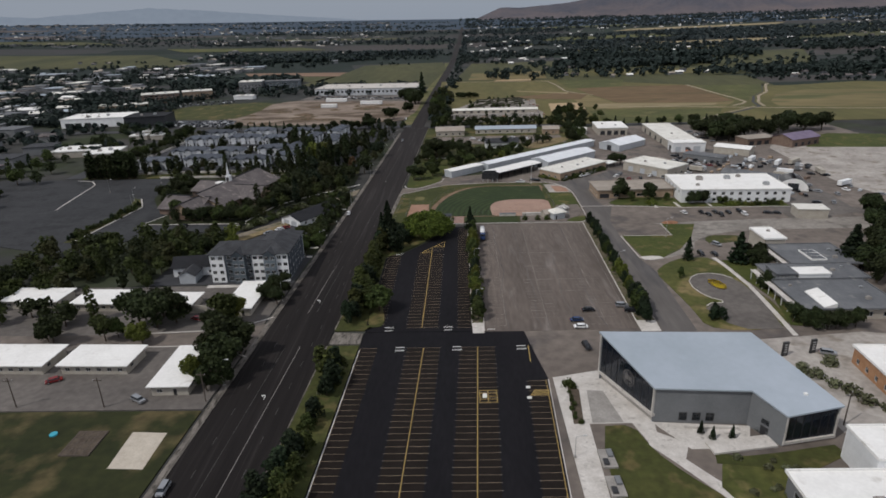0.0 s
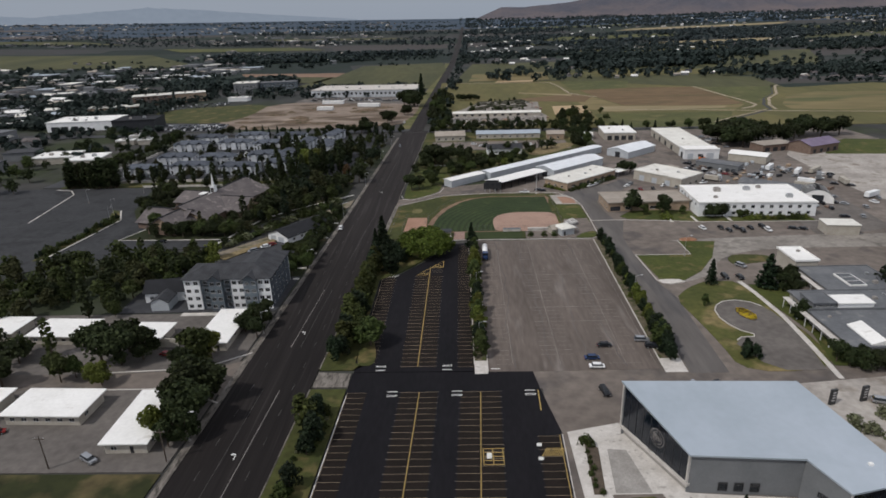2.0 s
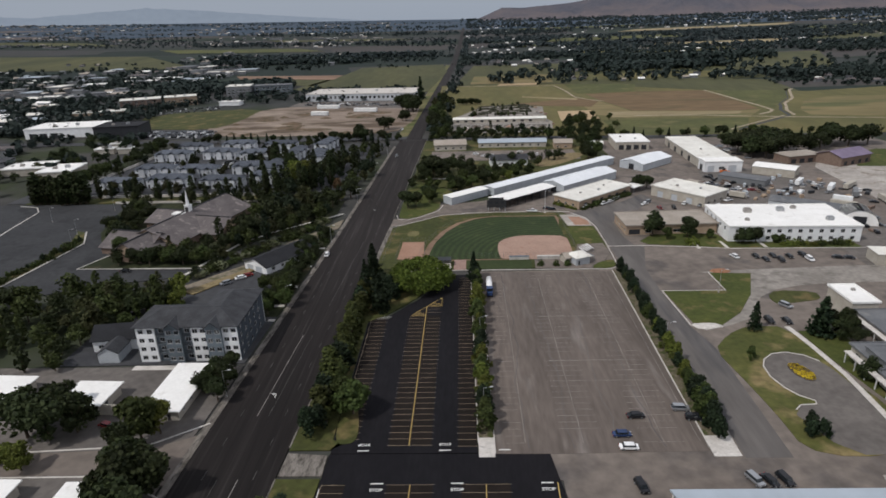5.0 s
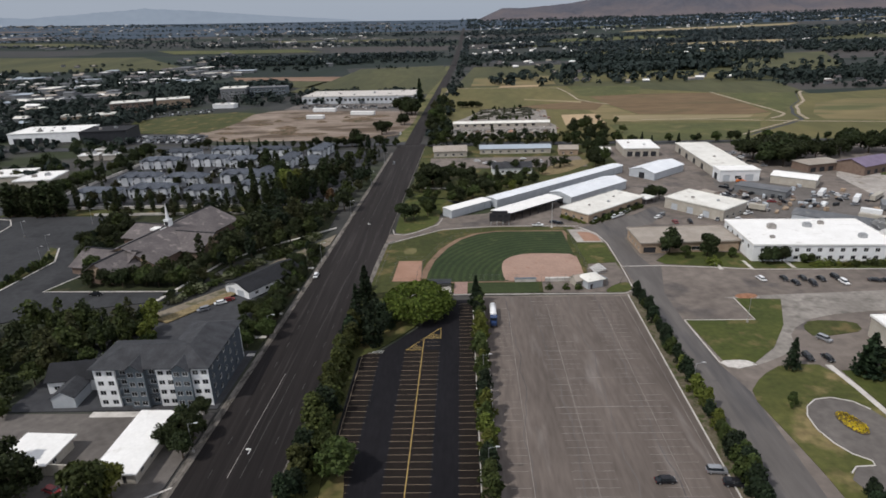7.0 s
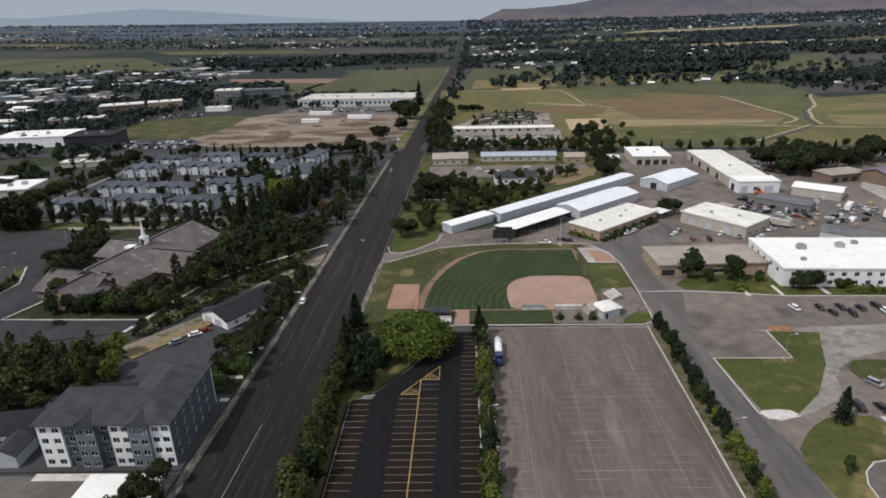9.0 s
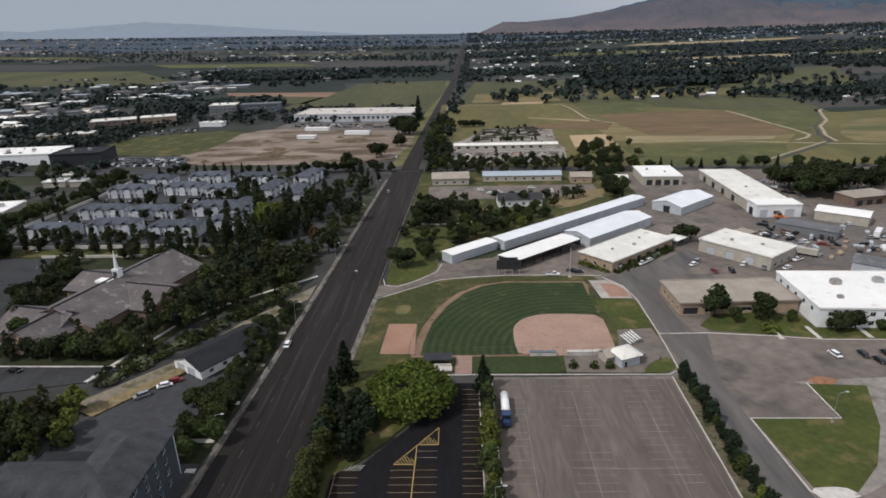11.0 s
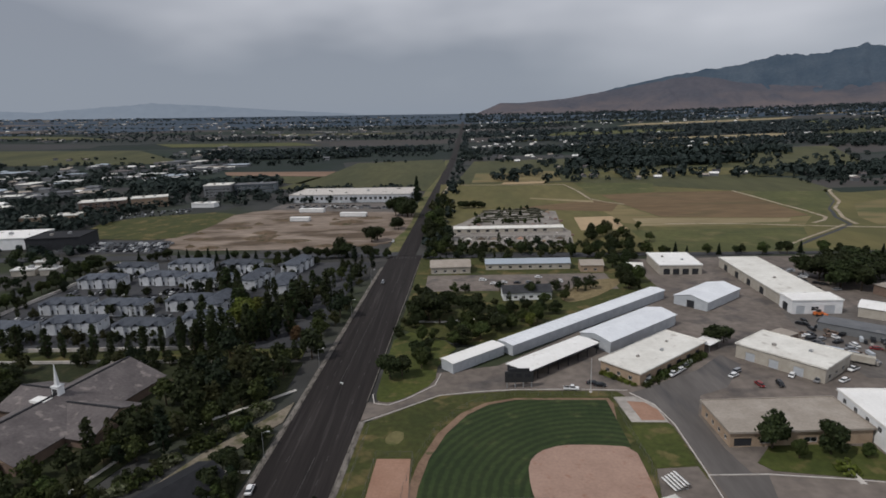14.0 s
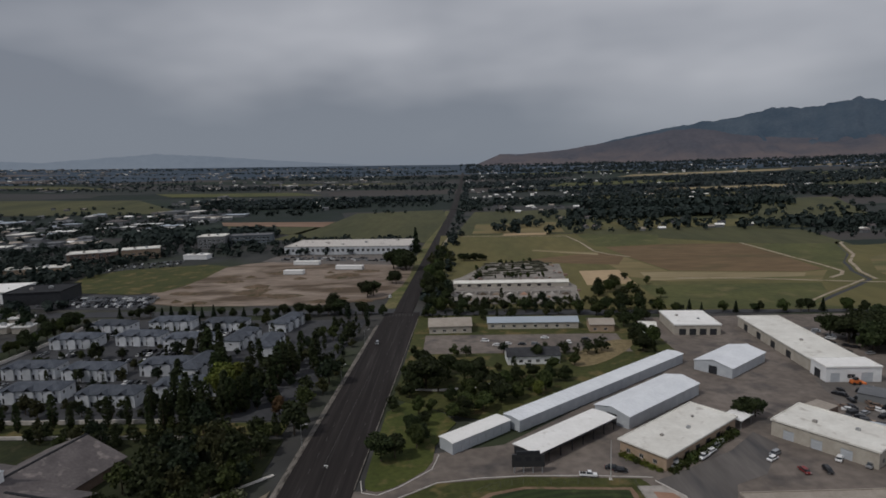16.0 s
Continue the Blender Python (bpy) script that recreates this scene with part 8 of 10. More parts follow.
def shrub_points(rnd, h, r, n):
    out = []
    for k in range(n):
        d = Vector((rnd.gauss(0, 1), rnd.gauss(0, 1), abs(rnd.gauss(0, 1)))).normalized() * (rnd.random() ** 0.4)
        out.append((d.x * r * rnd.uniform(0.8, 1.15), d.y * r, 0.12 + d.z * h * 0.9))
    return out


SHAPES = {"broad": (broad_points, 9.0, 4.1, 1500, 0.58), "cone": (cone_points, 9.0, 2.4, 620, 0.58), "column": (column_points, 12.0, 1.5, 330, 0.66),
          "pine": (pine_points, 7.0, 2.7, 760, 0.48), "shrub": (shrub_points, 1.8, 1.4, 110, 0.4), "great": (dome_points, 11.5, 9.6, 8500, 0.44)}
TREES = {}


def tree_template(key, shape, mat, label, category, seed, name):
    rnd = random.Random(seed)
    fn, h, r, n, s = SHAPES[shape]
    t = thing(name, label, category, 0, 0, -60)
    me = leaf_mesh("crown", fn(rnd, h, r, n), s, rnd, M[mat])
    if shape == "shrub":
        cr = new("foliage", me)
    else:
        cr = new("crown", me)
    cr.parent = t
    bm = bmesh.new()
    top = h * (0.5 if shape in ("broad", "great") else 0.85)
    w = 0.03 * h if shape != "shrub" else 0.07
    rod(bm, (0, 0, 0), (0, 0, top * 0.5), w, w * 0.7, 8)
    rod(bm, (0, 0, top * 0.5), (0.1, 0.05, top), w * 0.7, w * 0.25, 7)
    if shape in ("broad", "great"):
        for k in range(6):
            a = 2 * math.pi * k / 6 + rnd.uniform(-0.3, 0.3)
            rod(bm, (0, 0, top * rnd.uniform(0.45, 0.7)), (r * 0.6 * math.cos(a), r * 0.6 * math.sin(a), h * rnd.uniform(0.55, 0.75)), w * 0.4, w * 0.12, 5)
    part("trunk" if shape != "shrub" else "stem", bm, M["bark"], t)
    TREES.setdefault(key, []).append([t, False])


for key, shape, mat, label, category, n, name in (
        ("broad_dark", "broad", "leaf_dark", "dark green broadleaf tree with a full uneven crown", "tree", 4, "broadleaf_tree"),
        ("broad_mid", "broad", "leaf_mid", "green broadleaf tree with a loose crown", "tree", 3, "broadleaf_tree"),
        ("broad_lime", "broad", "leaf_lime", "yellow-green broadleaf tree with loose crown", "tree", 2, "broadleaf_tree"),
        ("conifer", "cone", "needle", "dark green conical spruce tree", "tree", 3, "spruce_tree"),
        ("poplar", "column", "leaf_dark", "slim dark columnar poplar", "tree", 3, "poplar_tree"),
        ("pine", "pine", "needle_olive", "olive-green bushy pine beside the car park", "tree", 4, "pine_tree"),
        ("hedge", "pine", "leaf_mid", "bushy green tree in a planted strip", "tree", 3, "strip_tree"),
        ("hedge_dark", "pine", "needle", "dark bushy tree in a planted strip", "tree", 3, "strip_tree"),
        ("hedge_lime", "pine", "leaf_lime", "bright yellow-green tree in a planted strip", "tree", 2, "strip_tree"),
        ("rust", "broad", "leaf_rust", "rust-coloured broadleaf tree with thin crown", "tree", 1, "broadleaf_tree"),
        ("shrub", "shrub", "leaf_mid", "rounded green shrub in the planting", "shrub", 3, "shrub"),
        ("shrub_sage", "shrub", "leaf_sage", "pale sage-green shrub on dry ground", "shrub", 2, "shrub"),
        ("shrub_lime", "shrub", "leaf_lime", "yellow-green rounded shrub in the planting", "shrub", 1, "shrub"),
        ("great", "great", "leaf_bright", "very broad bright green domed tree", "tree", 1, "domed_tree")):
    for k in range(n):
        tree_template(key, shape, mat, label, category, 100 + len(TREES) * 7 + k, name)
rng = random.Random(77)


def tree(key, x, y, h=None, wide=1.0, z=0.05):
    """Plants a tree of a kind, turned at random, to a height in metres."""
    pick = rng.choice(TREES[key])
    base = {"broad": 9.0, "conif": 9.0, "popla": 12.0, "pine": 7.0, "hedge": 7.0, "rust": 9.0, "shrub": 1.8, "great": 11.5}[key[:5] if key[:5] in ("broad", "conif", "popla", "hedge", "shrub", "great") else key]
    s = 1.18 * (h or base) / base
    m = pose(x, y, z, 0, 0, rng.uniform(0, 360)) @ Matrix.Diagonal((s * wide, s * wide, s, 1))
    if not pick[1]:
        pick[1] = True
        pick[0].matrix_basis = m
        return pick[0]
    t = copy_thing(pick[0], Matrix.Identity(4))
    t.matrix_basis = m
    return t


def wood(name, label, spots, mats=("leaf_dark", "leaf_dark", "leaf_dark", "needle", "leaf_mid", "leaf_olive"), gap=0.3):
    """Many trees that grow into one another: joined crowns and trunks."""
    rnd = random.Random(len(spots) * 13 + 5)
    v, f, mi = [], [], []
    names = sorted(set(mats))
    kept = []
    for x, y, h, w in spots:
        h *= rnd.choice((0.75, 0.95, 1.0, 1.1, 1.3))
        if all(math.hypot(x - q[0], y - q[1]) > gap * (h + q[2]) for q in kept):
            kept.append((x, y, h, w))
    spots = kept
    for x, y, h, w in spots:
        mk = names.index(rnd.choice(mats))
        slim = rnd.random() < 0.18
        pts = column_points(rnd, h * 1.35, h * 0.2, 150) if slim else broad_points(rnd, h, h * 0.5 * w, 300)
        for p in pts:
            s = 1.0 * rnd.uniform(0.6, 1.3) * h / 9
            for _ in range(2):
                n = (Vector((rnd.gauss(0, 0.6), rnd.gauss(0, 0.6), rnd.gauss(0, 0.6))) + Vector((p[0], p[1], p[2] - 0.4 * h)).normalized()).normalized()
                t = Matrix.Rotation(rnd.uniform(0, 6.28), 3, n) @ n.orthogonal().normalized()
                u = n.cross(t)
                c = Vector((x + p[0], y + p[1], max(0.5, p[2])))
                i = len(v)
                v += [tuple(c + t * s * 0.62 + n * 0.15 * s), tuple(c + u * s * 0.5), tuple(c - t * s * 0.62 - n * 0.1 * s), tuple(c - u * s * 0.5)]
                f.append((i, i + 1, i + 2, i + 3))
                mi.append(mk)
    ob = raw(name, v, f, M[names[0]])
    for nm in names[1:]:
        ob.data.materials.append(M[nm])
    ob.data.polygons.foreach_set("material_index", mi)
    bm = bmesh.new()
    for x, y, h, w in spots:
        rod(bm, (x, y, 0), (x, y, h * 0.55), 0.03 * h, 0.012 * h, 5)
    tagged(part("trunks", bm, M["bark"], ob), "", "", "", "stuff")
    return tagged(ob, label, "trees", "", "stuff")


# strip between road and car parks
for k, x, y, h, w in (("hedge_dark", -35.6, 149, 7.5, 1.15), ("hedge_dark", -36.6, 144.5, 5.5, 1.1), ("pine", -34.4, 152.5, 4.4, 1.1), ("hedge_dark", -37.6, 133, 6.5, 1.05), ("hedge", -38.4, 129, 4.5, 1.1),
                      ("hedge_dark", -39.0, 118, 7.5, 1.25), ("pine", -36.8, 121, 5.5, 1.1), ("hedge_dark", -41.0, 113, 7.0, 1.3), ("hedge", -37.4, 112.5, 5.5, 1.25), ("hedge_dark", -43.4, 105, 7, 1.25), ("hedge", -39.4, 106, 6.5, 1.2),
                      ("pine", -36.6, 104, 5.5, 1.2), ("hedge_dark", -42.4, 98, 7, 1.2), ("hedge", -38.6, 98, 6, 1.2), ("hedge_dark", -44.6, 92, 7, 1.2), ("pine", -40, 91, 6, 1.2), ("pine", -34.8, 160, 3.2, 1.0)):
    tree(k, x, y, h, w, 0.1)
for k in range(26):
    y = 98 + 2.6 * k
    tree(rng.choice(("shrub", "shrub_sage", "shrub")), -37 - 0.07 * (150 - y) + rng.uniform(-2.2, 2.2), y + rng.uniform(-1, 1), rng.uniform(0.7, 1.5), 1.1, 0.1)
y = 188.0
while y < 272:
    tree(rng.choice(("pine", "pine", "pine", "hedge_dark")), -36.6 + 0.025 * (y - 188) + rng.uniform(-1.0, 1.0), y, rng.uniform(5.6, 8.4), rng.uniform(1.05, 1.35), 0.1)
    if rng.random() < 0.5:
        tree(rng.choice(("pine", "hedge")), -33.4 + rng.uniform(-0.8, 0.8), y + 1.5, rng.uniform(3.4, 5.4), 1.15, 0.1)
    y += rng.uniform(3.4, 4.6)
tree("broad_mid", -27.8, 196.5, 8.6, 1.25, 0.1)
tree("broad_mid", -31.4, 203, 6.4, 1.0, 0.1)
tree("pine", -39.2, 155.5, 8.0, 1.35, 0.1)
tree("hedge_dark", -37.2, 159, 6.2, 1.25, 0.1)
tree("conifer", -27.6, 257, 12.5, 0.95, 0.1)
tree("conifer", -30.6, 266, 11, 0.8, 0.1)
tree("conifer", -36.5, 281, 9, 0.95, 0.1)
tree("conifer", -34.6, 291, 11.5, 1.05, 0.1)
tree("broad_dark", -36, 300, 5, 0.8, 0.1)
tree("great", -14.2, 278.5, 11.6, 1.28, 0.1)
for x, y, h in ((-25.5, 262, 5.5), (-24, 267, 6), (-26.5, 272, 7), (-29, 276, 6.5), (-22.6, 271, 5)):
    tree("hedge_dark", x, y, h, 1.1, 0.1)
# strip between the two northern car parks
y = 189.0
while y < 289:
    k = "hedge_lime" if (205 < y < 222 or 240 < y < 268) and rng.random() < 0.75 else rng.choice(("hedge", "hedge_dark", "hedge"))
    tree(k, 7.2 + rng.uniform(-0.5, 0.6), y, rng.uniform(4.6, 7.0), rng.uniform(0.95, 1.25), 0.15)
    y += rng.uniform(3.2, 4.8)
tree("conifer", 6.6, 285, 9.5, 0.95, 0.15)
# long hedge east of the grey car park
y = 185.0
while y < 291:
    big = y < 205
    k = "hedge_lime" if 205 < y < 240 and rng.random() < 0.5 else rng.choice(("hedge", "hedge_dark", "hedge_dark"))
    tree(k, 64.6 + 0.018 * (y - 185) + rng.uniform(-0.7, 0.7), y, rng.uniform(5.0, 6.8) if big else rng.uniform(3.8, 5.8), rng.uniform(1.05, 1.3) if big else rng.uniform(0.9, 1.2), 0.13)
    y += rng.uniform(2.4, 3.4)
# east lawns
tree("conifer", 97.0, 239.5, 8.5, 0.95)
tree("conifer", 116.5, 236, 11, 1.3)
for x, y, h, w in ((120.5, 232, 6, 1.0), (123.5, 229, 5, 1.1), (119.4, 239, 6.5, 0.9)):
    tree("broad_dark", x, y, h, w)
tree("hedge", 87.6, 221, 4.2, 0.95)
for x, y in ((87.4, 187.0), (89.4, 185.6), (88.4, 189), (86.2, 185.4)):
    tree("hedge_dark", x, y, 4.2, 1.05)
for x, y in ((114.2, 209.4), (115.2, 211)):
    tree("hedge_dark", x, y, 3.6, 0.95)
for x, y in ((111.6, 183), (114, 180.6), (117, 178), (120, 177.6), (123, 178.4), (126.4, 178.6), (129.6, 179), (118, 182), (115.2, 209.5), (124.6, 239), (125.6, 236), (127, 241)):
    tree("broad_dark", x, y, rng.uniform(5, 6.5), 0.9)
for x, y, h in ((159, 231, 14), (162, 236, 12), (196, 270, 10)):
    tree("conifer", x, y, h, 1.4)
for x, y, h in ((158, 213, 10), (200, 284, 11), (206, 292, 10), (196, 262, 11), (165, 220, 11), (170, 232, 12), (176, 240, 10), (160, 226, 9), (168, 205, 9), (182, 250, 11), (176, 222, 12), (188, 262, 11), (193, 240, 10), (158, 196, 8), (164, 186, 9), (159, 176, 8)):
    tree("broad_dark", x, y, h, 1.0)
for x, y, h in ((91.6, 331.5, 10.5), (106.6, 328, 8.8)):
    tree("broad_dark", x, y, h, 1.0)
tree("broad_mid", 96.6, 326, 5.0, 0.95)
tree("broad_mid", 116, 326, 4, 1.0)
tree("shrub_lime", 105.8, 319.2, 3.2, 1.1)
for x in (126.6, 130, 133.4, 142, 145):
    tree("broad_dark" if x < 135 else "broad_mid", x, 318.6, 6.4 if x < 135 else 3.6, 0.95)
for k in range(12):
    tree(rng.choice(("shrub", "shrub_lime", "shrub")), 144 + 2.6 * k, 315.6 + rng.uniform(-1, 1), rng.uniform(1.4, 2.6), 1.2)
for x, y in ((35.0, 297), (41.2, 296.4), (46, 296.2)):
    tree("shrub", x, y, 2.4, 0.7, 0.15)
for x, y, k in ((60.2, 126.4, "conifer"), (62.2, 124.2, "conifer"), (67.0, 124.4, "conifer"), (74.8, 127.2, "conifer")):
    tree(k, x, y, 3.2, 0.9, 0.1)
for x, y in ((30.6, 147.8), (31.6, 148.6), (32.2, 146.8)):
    tree("shrub", x, y, 1.7, 0.9, 0.1)
for k in range(14):
    tree("shrub_sage", rng.uniform(62, 78), rng.uniform(104, 117), rng.uniform(0.8, 1.6), 0.9, 0.1)
for k in range(8):
    tree("shrub", rng.uniform(30.2, 32), 131 + 1.9 * k, rng.uniform(0.7, 1.2), 0.8, 0.1)
for x, y, h in ((101.5, 150.5, 2.6), (100, 155, 2.0), (104, 146, 2.2), (106.5, 142.5, 2.6), (109, 157, 2.6), (98.5, 152, 1.6), (108, 138, 2.4), (111, 135, 1.8)):
    tree("shrub_sage", x, y, h, 1.1, 0.03)
bed = thing("flower_bed", "oval bed of yellow flowers in the turning circle", "flower bed", 99.0, 213.8, 0.14, -78)
bm = bmesh.new()
prism(bm, oval(0, 0, 4.8, 2.5, 28), -0.1, 0.2)
part("soil", bm, M["mulch"], bed)
rnd = random.Random(4)
pts = []
while len(pts) < 420:
    px, py = rnd.uniform(-4.6, 4.6), rnd.uniform(-2.4, 2.4)
    if (px / 4.6) ** 2 + (py / 2.4) ** 2 < 1:
        pts.append((px, py, rnd.uniform(0.25, 0.5)))
fl = new("blossom", leaf_mesh("blossom", pts, 0.34, rnd, M["petal"], 2.0))
fl.parent = bed
for k in range(16):
    px, py = at_angle(65.4, 374.6, SH, 1 + 2.7 * k, -1.6)
    tree(rng.choice(("shrub", "shrub")), px, py, rng.uniform(1.4, 2.4), 1.2)
for k in range(6):
    px, py = at_angle(65.4, 374.6, SH, -1.6, 1.5 + 2.7 * k)
    tree(rng.choice(("shrub", "shrub_lime", "shrub_sage")), px, py, rng.uniform(1.2, 2.0), 1.1)
# around the sheds and houses to the north
tree("broad_dark", 108, 413, 7.5, 1.25)
tree("broad_dark", 113, 415, 6.5, 1.25)
for k, x, y, h, w in (("broad_dark", -15.5, 450, 13, 1.2), ("broad_dark", -21, 446, 10, 1.1), ("broad_dark", -10, 447, 10, 1.05), ("broad_dark", -27.5, 384, 8.5, 1.2), ("broad_dark", -23, 386, 7.5, 1.15), ("broad_mid", -16, 393, 8, 0.85), ("broad_dark", -14, 398, 6.5, 0.95),
                      ("broad_mid", -17, 422, 7, 0.8), ("broad_dark", 1, 419, 7.5, 1.25), ("broad_mid", 9, 425, 7, 1.25), ("broad_dark", 17, 433, 8, 1.25), ("broad_mid", 24, 437, 6.5, 1.1), ("broad_dark", 2, 458, 9, 1.1), ("broad_dark", 9, 461, 9, 1.1),
                      ("broad_mid", 37, 446, 8, 0.95), ("broad_lime", 33, 441, 5.5, 1.0), ("broad_dark", 39, 484, 8, 0.95), ("broad_dark", 95, 497, 9, 1.1), ("broad_mid", -3, 417, 6, 1.2)):
    tree(k, x, y, h, w)
for x, y, h in ((-18.5, 405, 6.5), (-14, 412, 5), (-22, 458, 9), (-16, 466, 10), (-10, 458, 9), (-18, 474, 9), (-6, 470, 8), (4, 440, 7), (10, 436, 7), (2, 428, 6),
                (16, 444, 7.5), (8, 450, 7), (-4, 436, 6), (20, 452, 6), (26, 458, 6), (34, 462, 5.5), (44, 470, 6), (56, 478, 5.5), (-22, 440, 6), (30, 446, 6), (40, 456, 7), (-12, 424, 5), (48, 458, 6)):
    tree(rng.choice(("broad_dark", "broad_dark", "broad_mid")), x, y, h, rng.uniform(0.9, 1.2))
for x, y, h in ((100, 520, 8), (95, 512, 8), (104, 510, 9), (98, 545, 8), (108, 552, 9), (92, 556, 7), (114, 560, 8), (88, 572, 9), (96, 580, 9), (108, 586, 10), (118, 580, 9), (78, 580, 8), (60, 584, 7), (44, 586, 8), (30, 588, 7), (16, 586, 8), (2, 588, 8),
                (-12, 592, 9), (-18, 600, 10), (-10, 612, 9), (-20, 624, 11), (-14, 640, 10), (-22, 650, 12), (-26, 670, 12), (-16, 680, 11), (-24, 700, 13), (-18, 720, 12), (-20, 745, 11), (103, 630, 8), (108, 654, 8), (112, 640, 9), (120, 650, 8), (128, 640, 7), (150, 668, 6), (138, 690, 5)):
    tree(rng.choice(("broad_dark", "broad_dark", "broad_mid")), x, y, h, rng.uniform(0.9, 1.15))
for x, y, h in ((205, 505, 12), (212, 512, 13), (219, 508, 13), (226, 514, 14), (233, 506, 12), (210, 498, 11), (222, 498, 12), (230, 496, 11), (240, 512, 12), (202, 516, 10), (246, 502, 11), (236, 520, 12), (276, 520, 12), (284, 528, 13), (292, 518, 12), (300, 530, 11), (310, 524, 12),
                (268, 512, 10), (258, 508, 10), (208, 490, 12), (216, 485, 12)):
    tree("broad_dark", x, y, h * 1.1, 1.2)
for k in range(22):
    tree(rng.choice(("broad_dark", "conifer", "broad_mid")), 130 + 9.5 * k + rng.uniform(-3, 3), 580 - 0.8 * k + rng.uniform(-3, 3), rng.uniform(4, 8), 1.0)
spots = []
for k in range(60):
    x, y = rng.uniform(-28, 112), rng.choice((rng.uniform(424, 478), rng.uniform(566, 584), rng.uniform(494, 500)))
    if y < 480 and (x - 10) * 0.85 > (y - 412) - 14:
        continue
    spots.append((x, y, rng.uniform(3.5, 7.5), 1.0))
for k in range(70):
    spots.append((rng.uniform(-20, 125), rng.uniform(590, 614), rng.uniform(4, 8.5), 1.0))
for k in range(30):
    spots.append((rng.uniform(-28, -6), rng.uniform(590, 900), rng.uniform(7, 11), 0.95))
for k in range(34):
    q = rng.random()
    spots.append((96 + 44 * rng.random() + 10 * (1 - q), 575 + 85 * q, rng.uniform(5, 8.5), 1.0))
wood("plot_woods", "dark trees and hedges round the northern plots", spots)
# rows of potted stock on the pale yard, and bays of loose stone and bark before the nursery building
M["pot_stock"] = surface("dark_potted_stock", (0.03, 0.034, 0.02), (0.075, 0.07, 0.05), 0.3, 0.95, 0.35, 0.3, random_=0.3)
nrng = random.Random(61)
for k in range(7):
    bed_row = thing("stock_row", "long low row of dark potted nursery plants", "plants", 12 + 2.2 * k, 716 + 10.5 * k, 0.06, 8, "nursery rows")
    u = 0.0
    while u < 62:
        w = nrng.uniform(2.5, 8)
        if nrng.random() < 0.85:
            part("plant_block", cube(u, u + w - 0.3, nrng.uniform(-0.4, 0.2), nrng.uniform(2.2, 4.2), 0.0, nrng.uniform(0.5, 1.7)), M["pot_stock"], bed_row)
        u += w
for k in range(9):
    bay = thing("material_bay", "open concrete bay with a heap of loose material", "storage bay", -8 + 10.4 * k, 641 - 0.6 * k, 0.06, -2, "material bays")
    part("rear_wall", cube(0, 9.6, 6.0, 6.6, 0, 2.0), M["concrete_old"], bay)
    part("side_wall", cube(0, 0.6, 0, 5.99, 0, 1.9), M["concrete_old"], bay)
    bm = bmesh.new()
    hr = nrng.uniform(2.6, 3.6)
    c = bm.verts.new((5.1, 3.2, nrng.uniform(1.4, 2.4)))
    rings = [[bm.verts.new((5.1 + hr * q * 1.1 * math.cos(a) * nrng.uniform(0.85, 1.1), 3.1 + min(1.0, 2.8 / hr) * hr * q * math.sin(a) * nrng.uniform(0.85, 1.0), z)) for a in [2 * math.pi * e / 12 for e in range(12)]]
             for q, z in ((0.45, 1.1), (1.0, 0.0))]
    for e in range(12):
        g = (e + 1) % 12
        bm.faces.new((rings[0][e], rings[0][g], c))
        bm.faces.new((rings[1][e], rings[1][g], rings[0][g], rings[0][e]))
    part("heap", bm, M[("gravel", "concrete", "mulch", "graded", "concrete", "clay_red", "gravel", "concrete_old", "mulch")[k]], bay, "", True)
for k in range(46):
    x, y = nrng.choice(((nrng.uniform(-10, 84), nrng.uniform(616, 634)), (nrng.uniform(-4, 88), nrng.uniform(684, 704)), (nrng.uniform(76, 92), nrng.uniform(640, 770))))
    pal = thing("stone_pallet", "pallet of stacked paving stone in a nursery yard", "pallet", x, y, 0.06, nrng.uniform(-10, 10), "stone pallets")
    w, d, h = nrng.uniform(1.2, 4), nrng.uniform(1.2, 2.6), nrng.uniform(0.6, 1.7)
    part("stone_block", cube(0, w, 0, d, 0.16, h), M[nrng.choice(("concrete", "concrete_old", "wall_tan", "paving_brick", "wall_brown", "wall_grey"))], pal)
    part("pallet_base", cube(-0.05, w + 0.05, -0.05, d + 0.05, 0, 0.159), M["pole_wood"], pal)
for k in range(30):
    tree(nrng.choice(("broad_dark", "hedge", "hedge_dark")), nrng.uniform(14, 78), nrng.choice((707, 709, 750, 786)) + nrng.uniform(-2, 2), nrng.uniform(2.5, 5), 1.0)
for k in range(9):
    tree("broad_dark", 2 + 3.2 * k + nrng.uniform(-1, 1), 806 + nrng.uniform(-2, 2), nrng.uniform(5, 8), 1.2)
for x, y, rz in ((20, 512, 80), (26, 514, 80), (34, 513, 85), (41, 512, 80), (60, 515, 5), (14, 520, 80), (70, 520, 85), (48, 524, 80)):
    car(rng.choice(("white", "silver", "black", "van")), x, y, rz, 0.08)
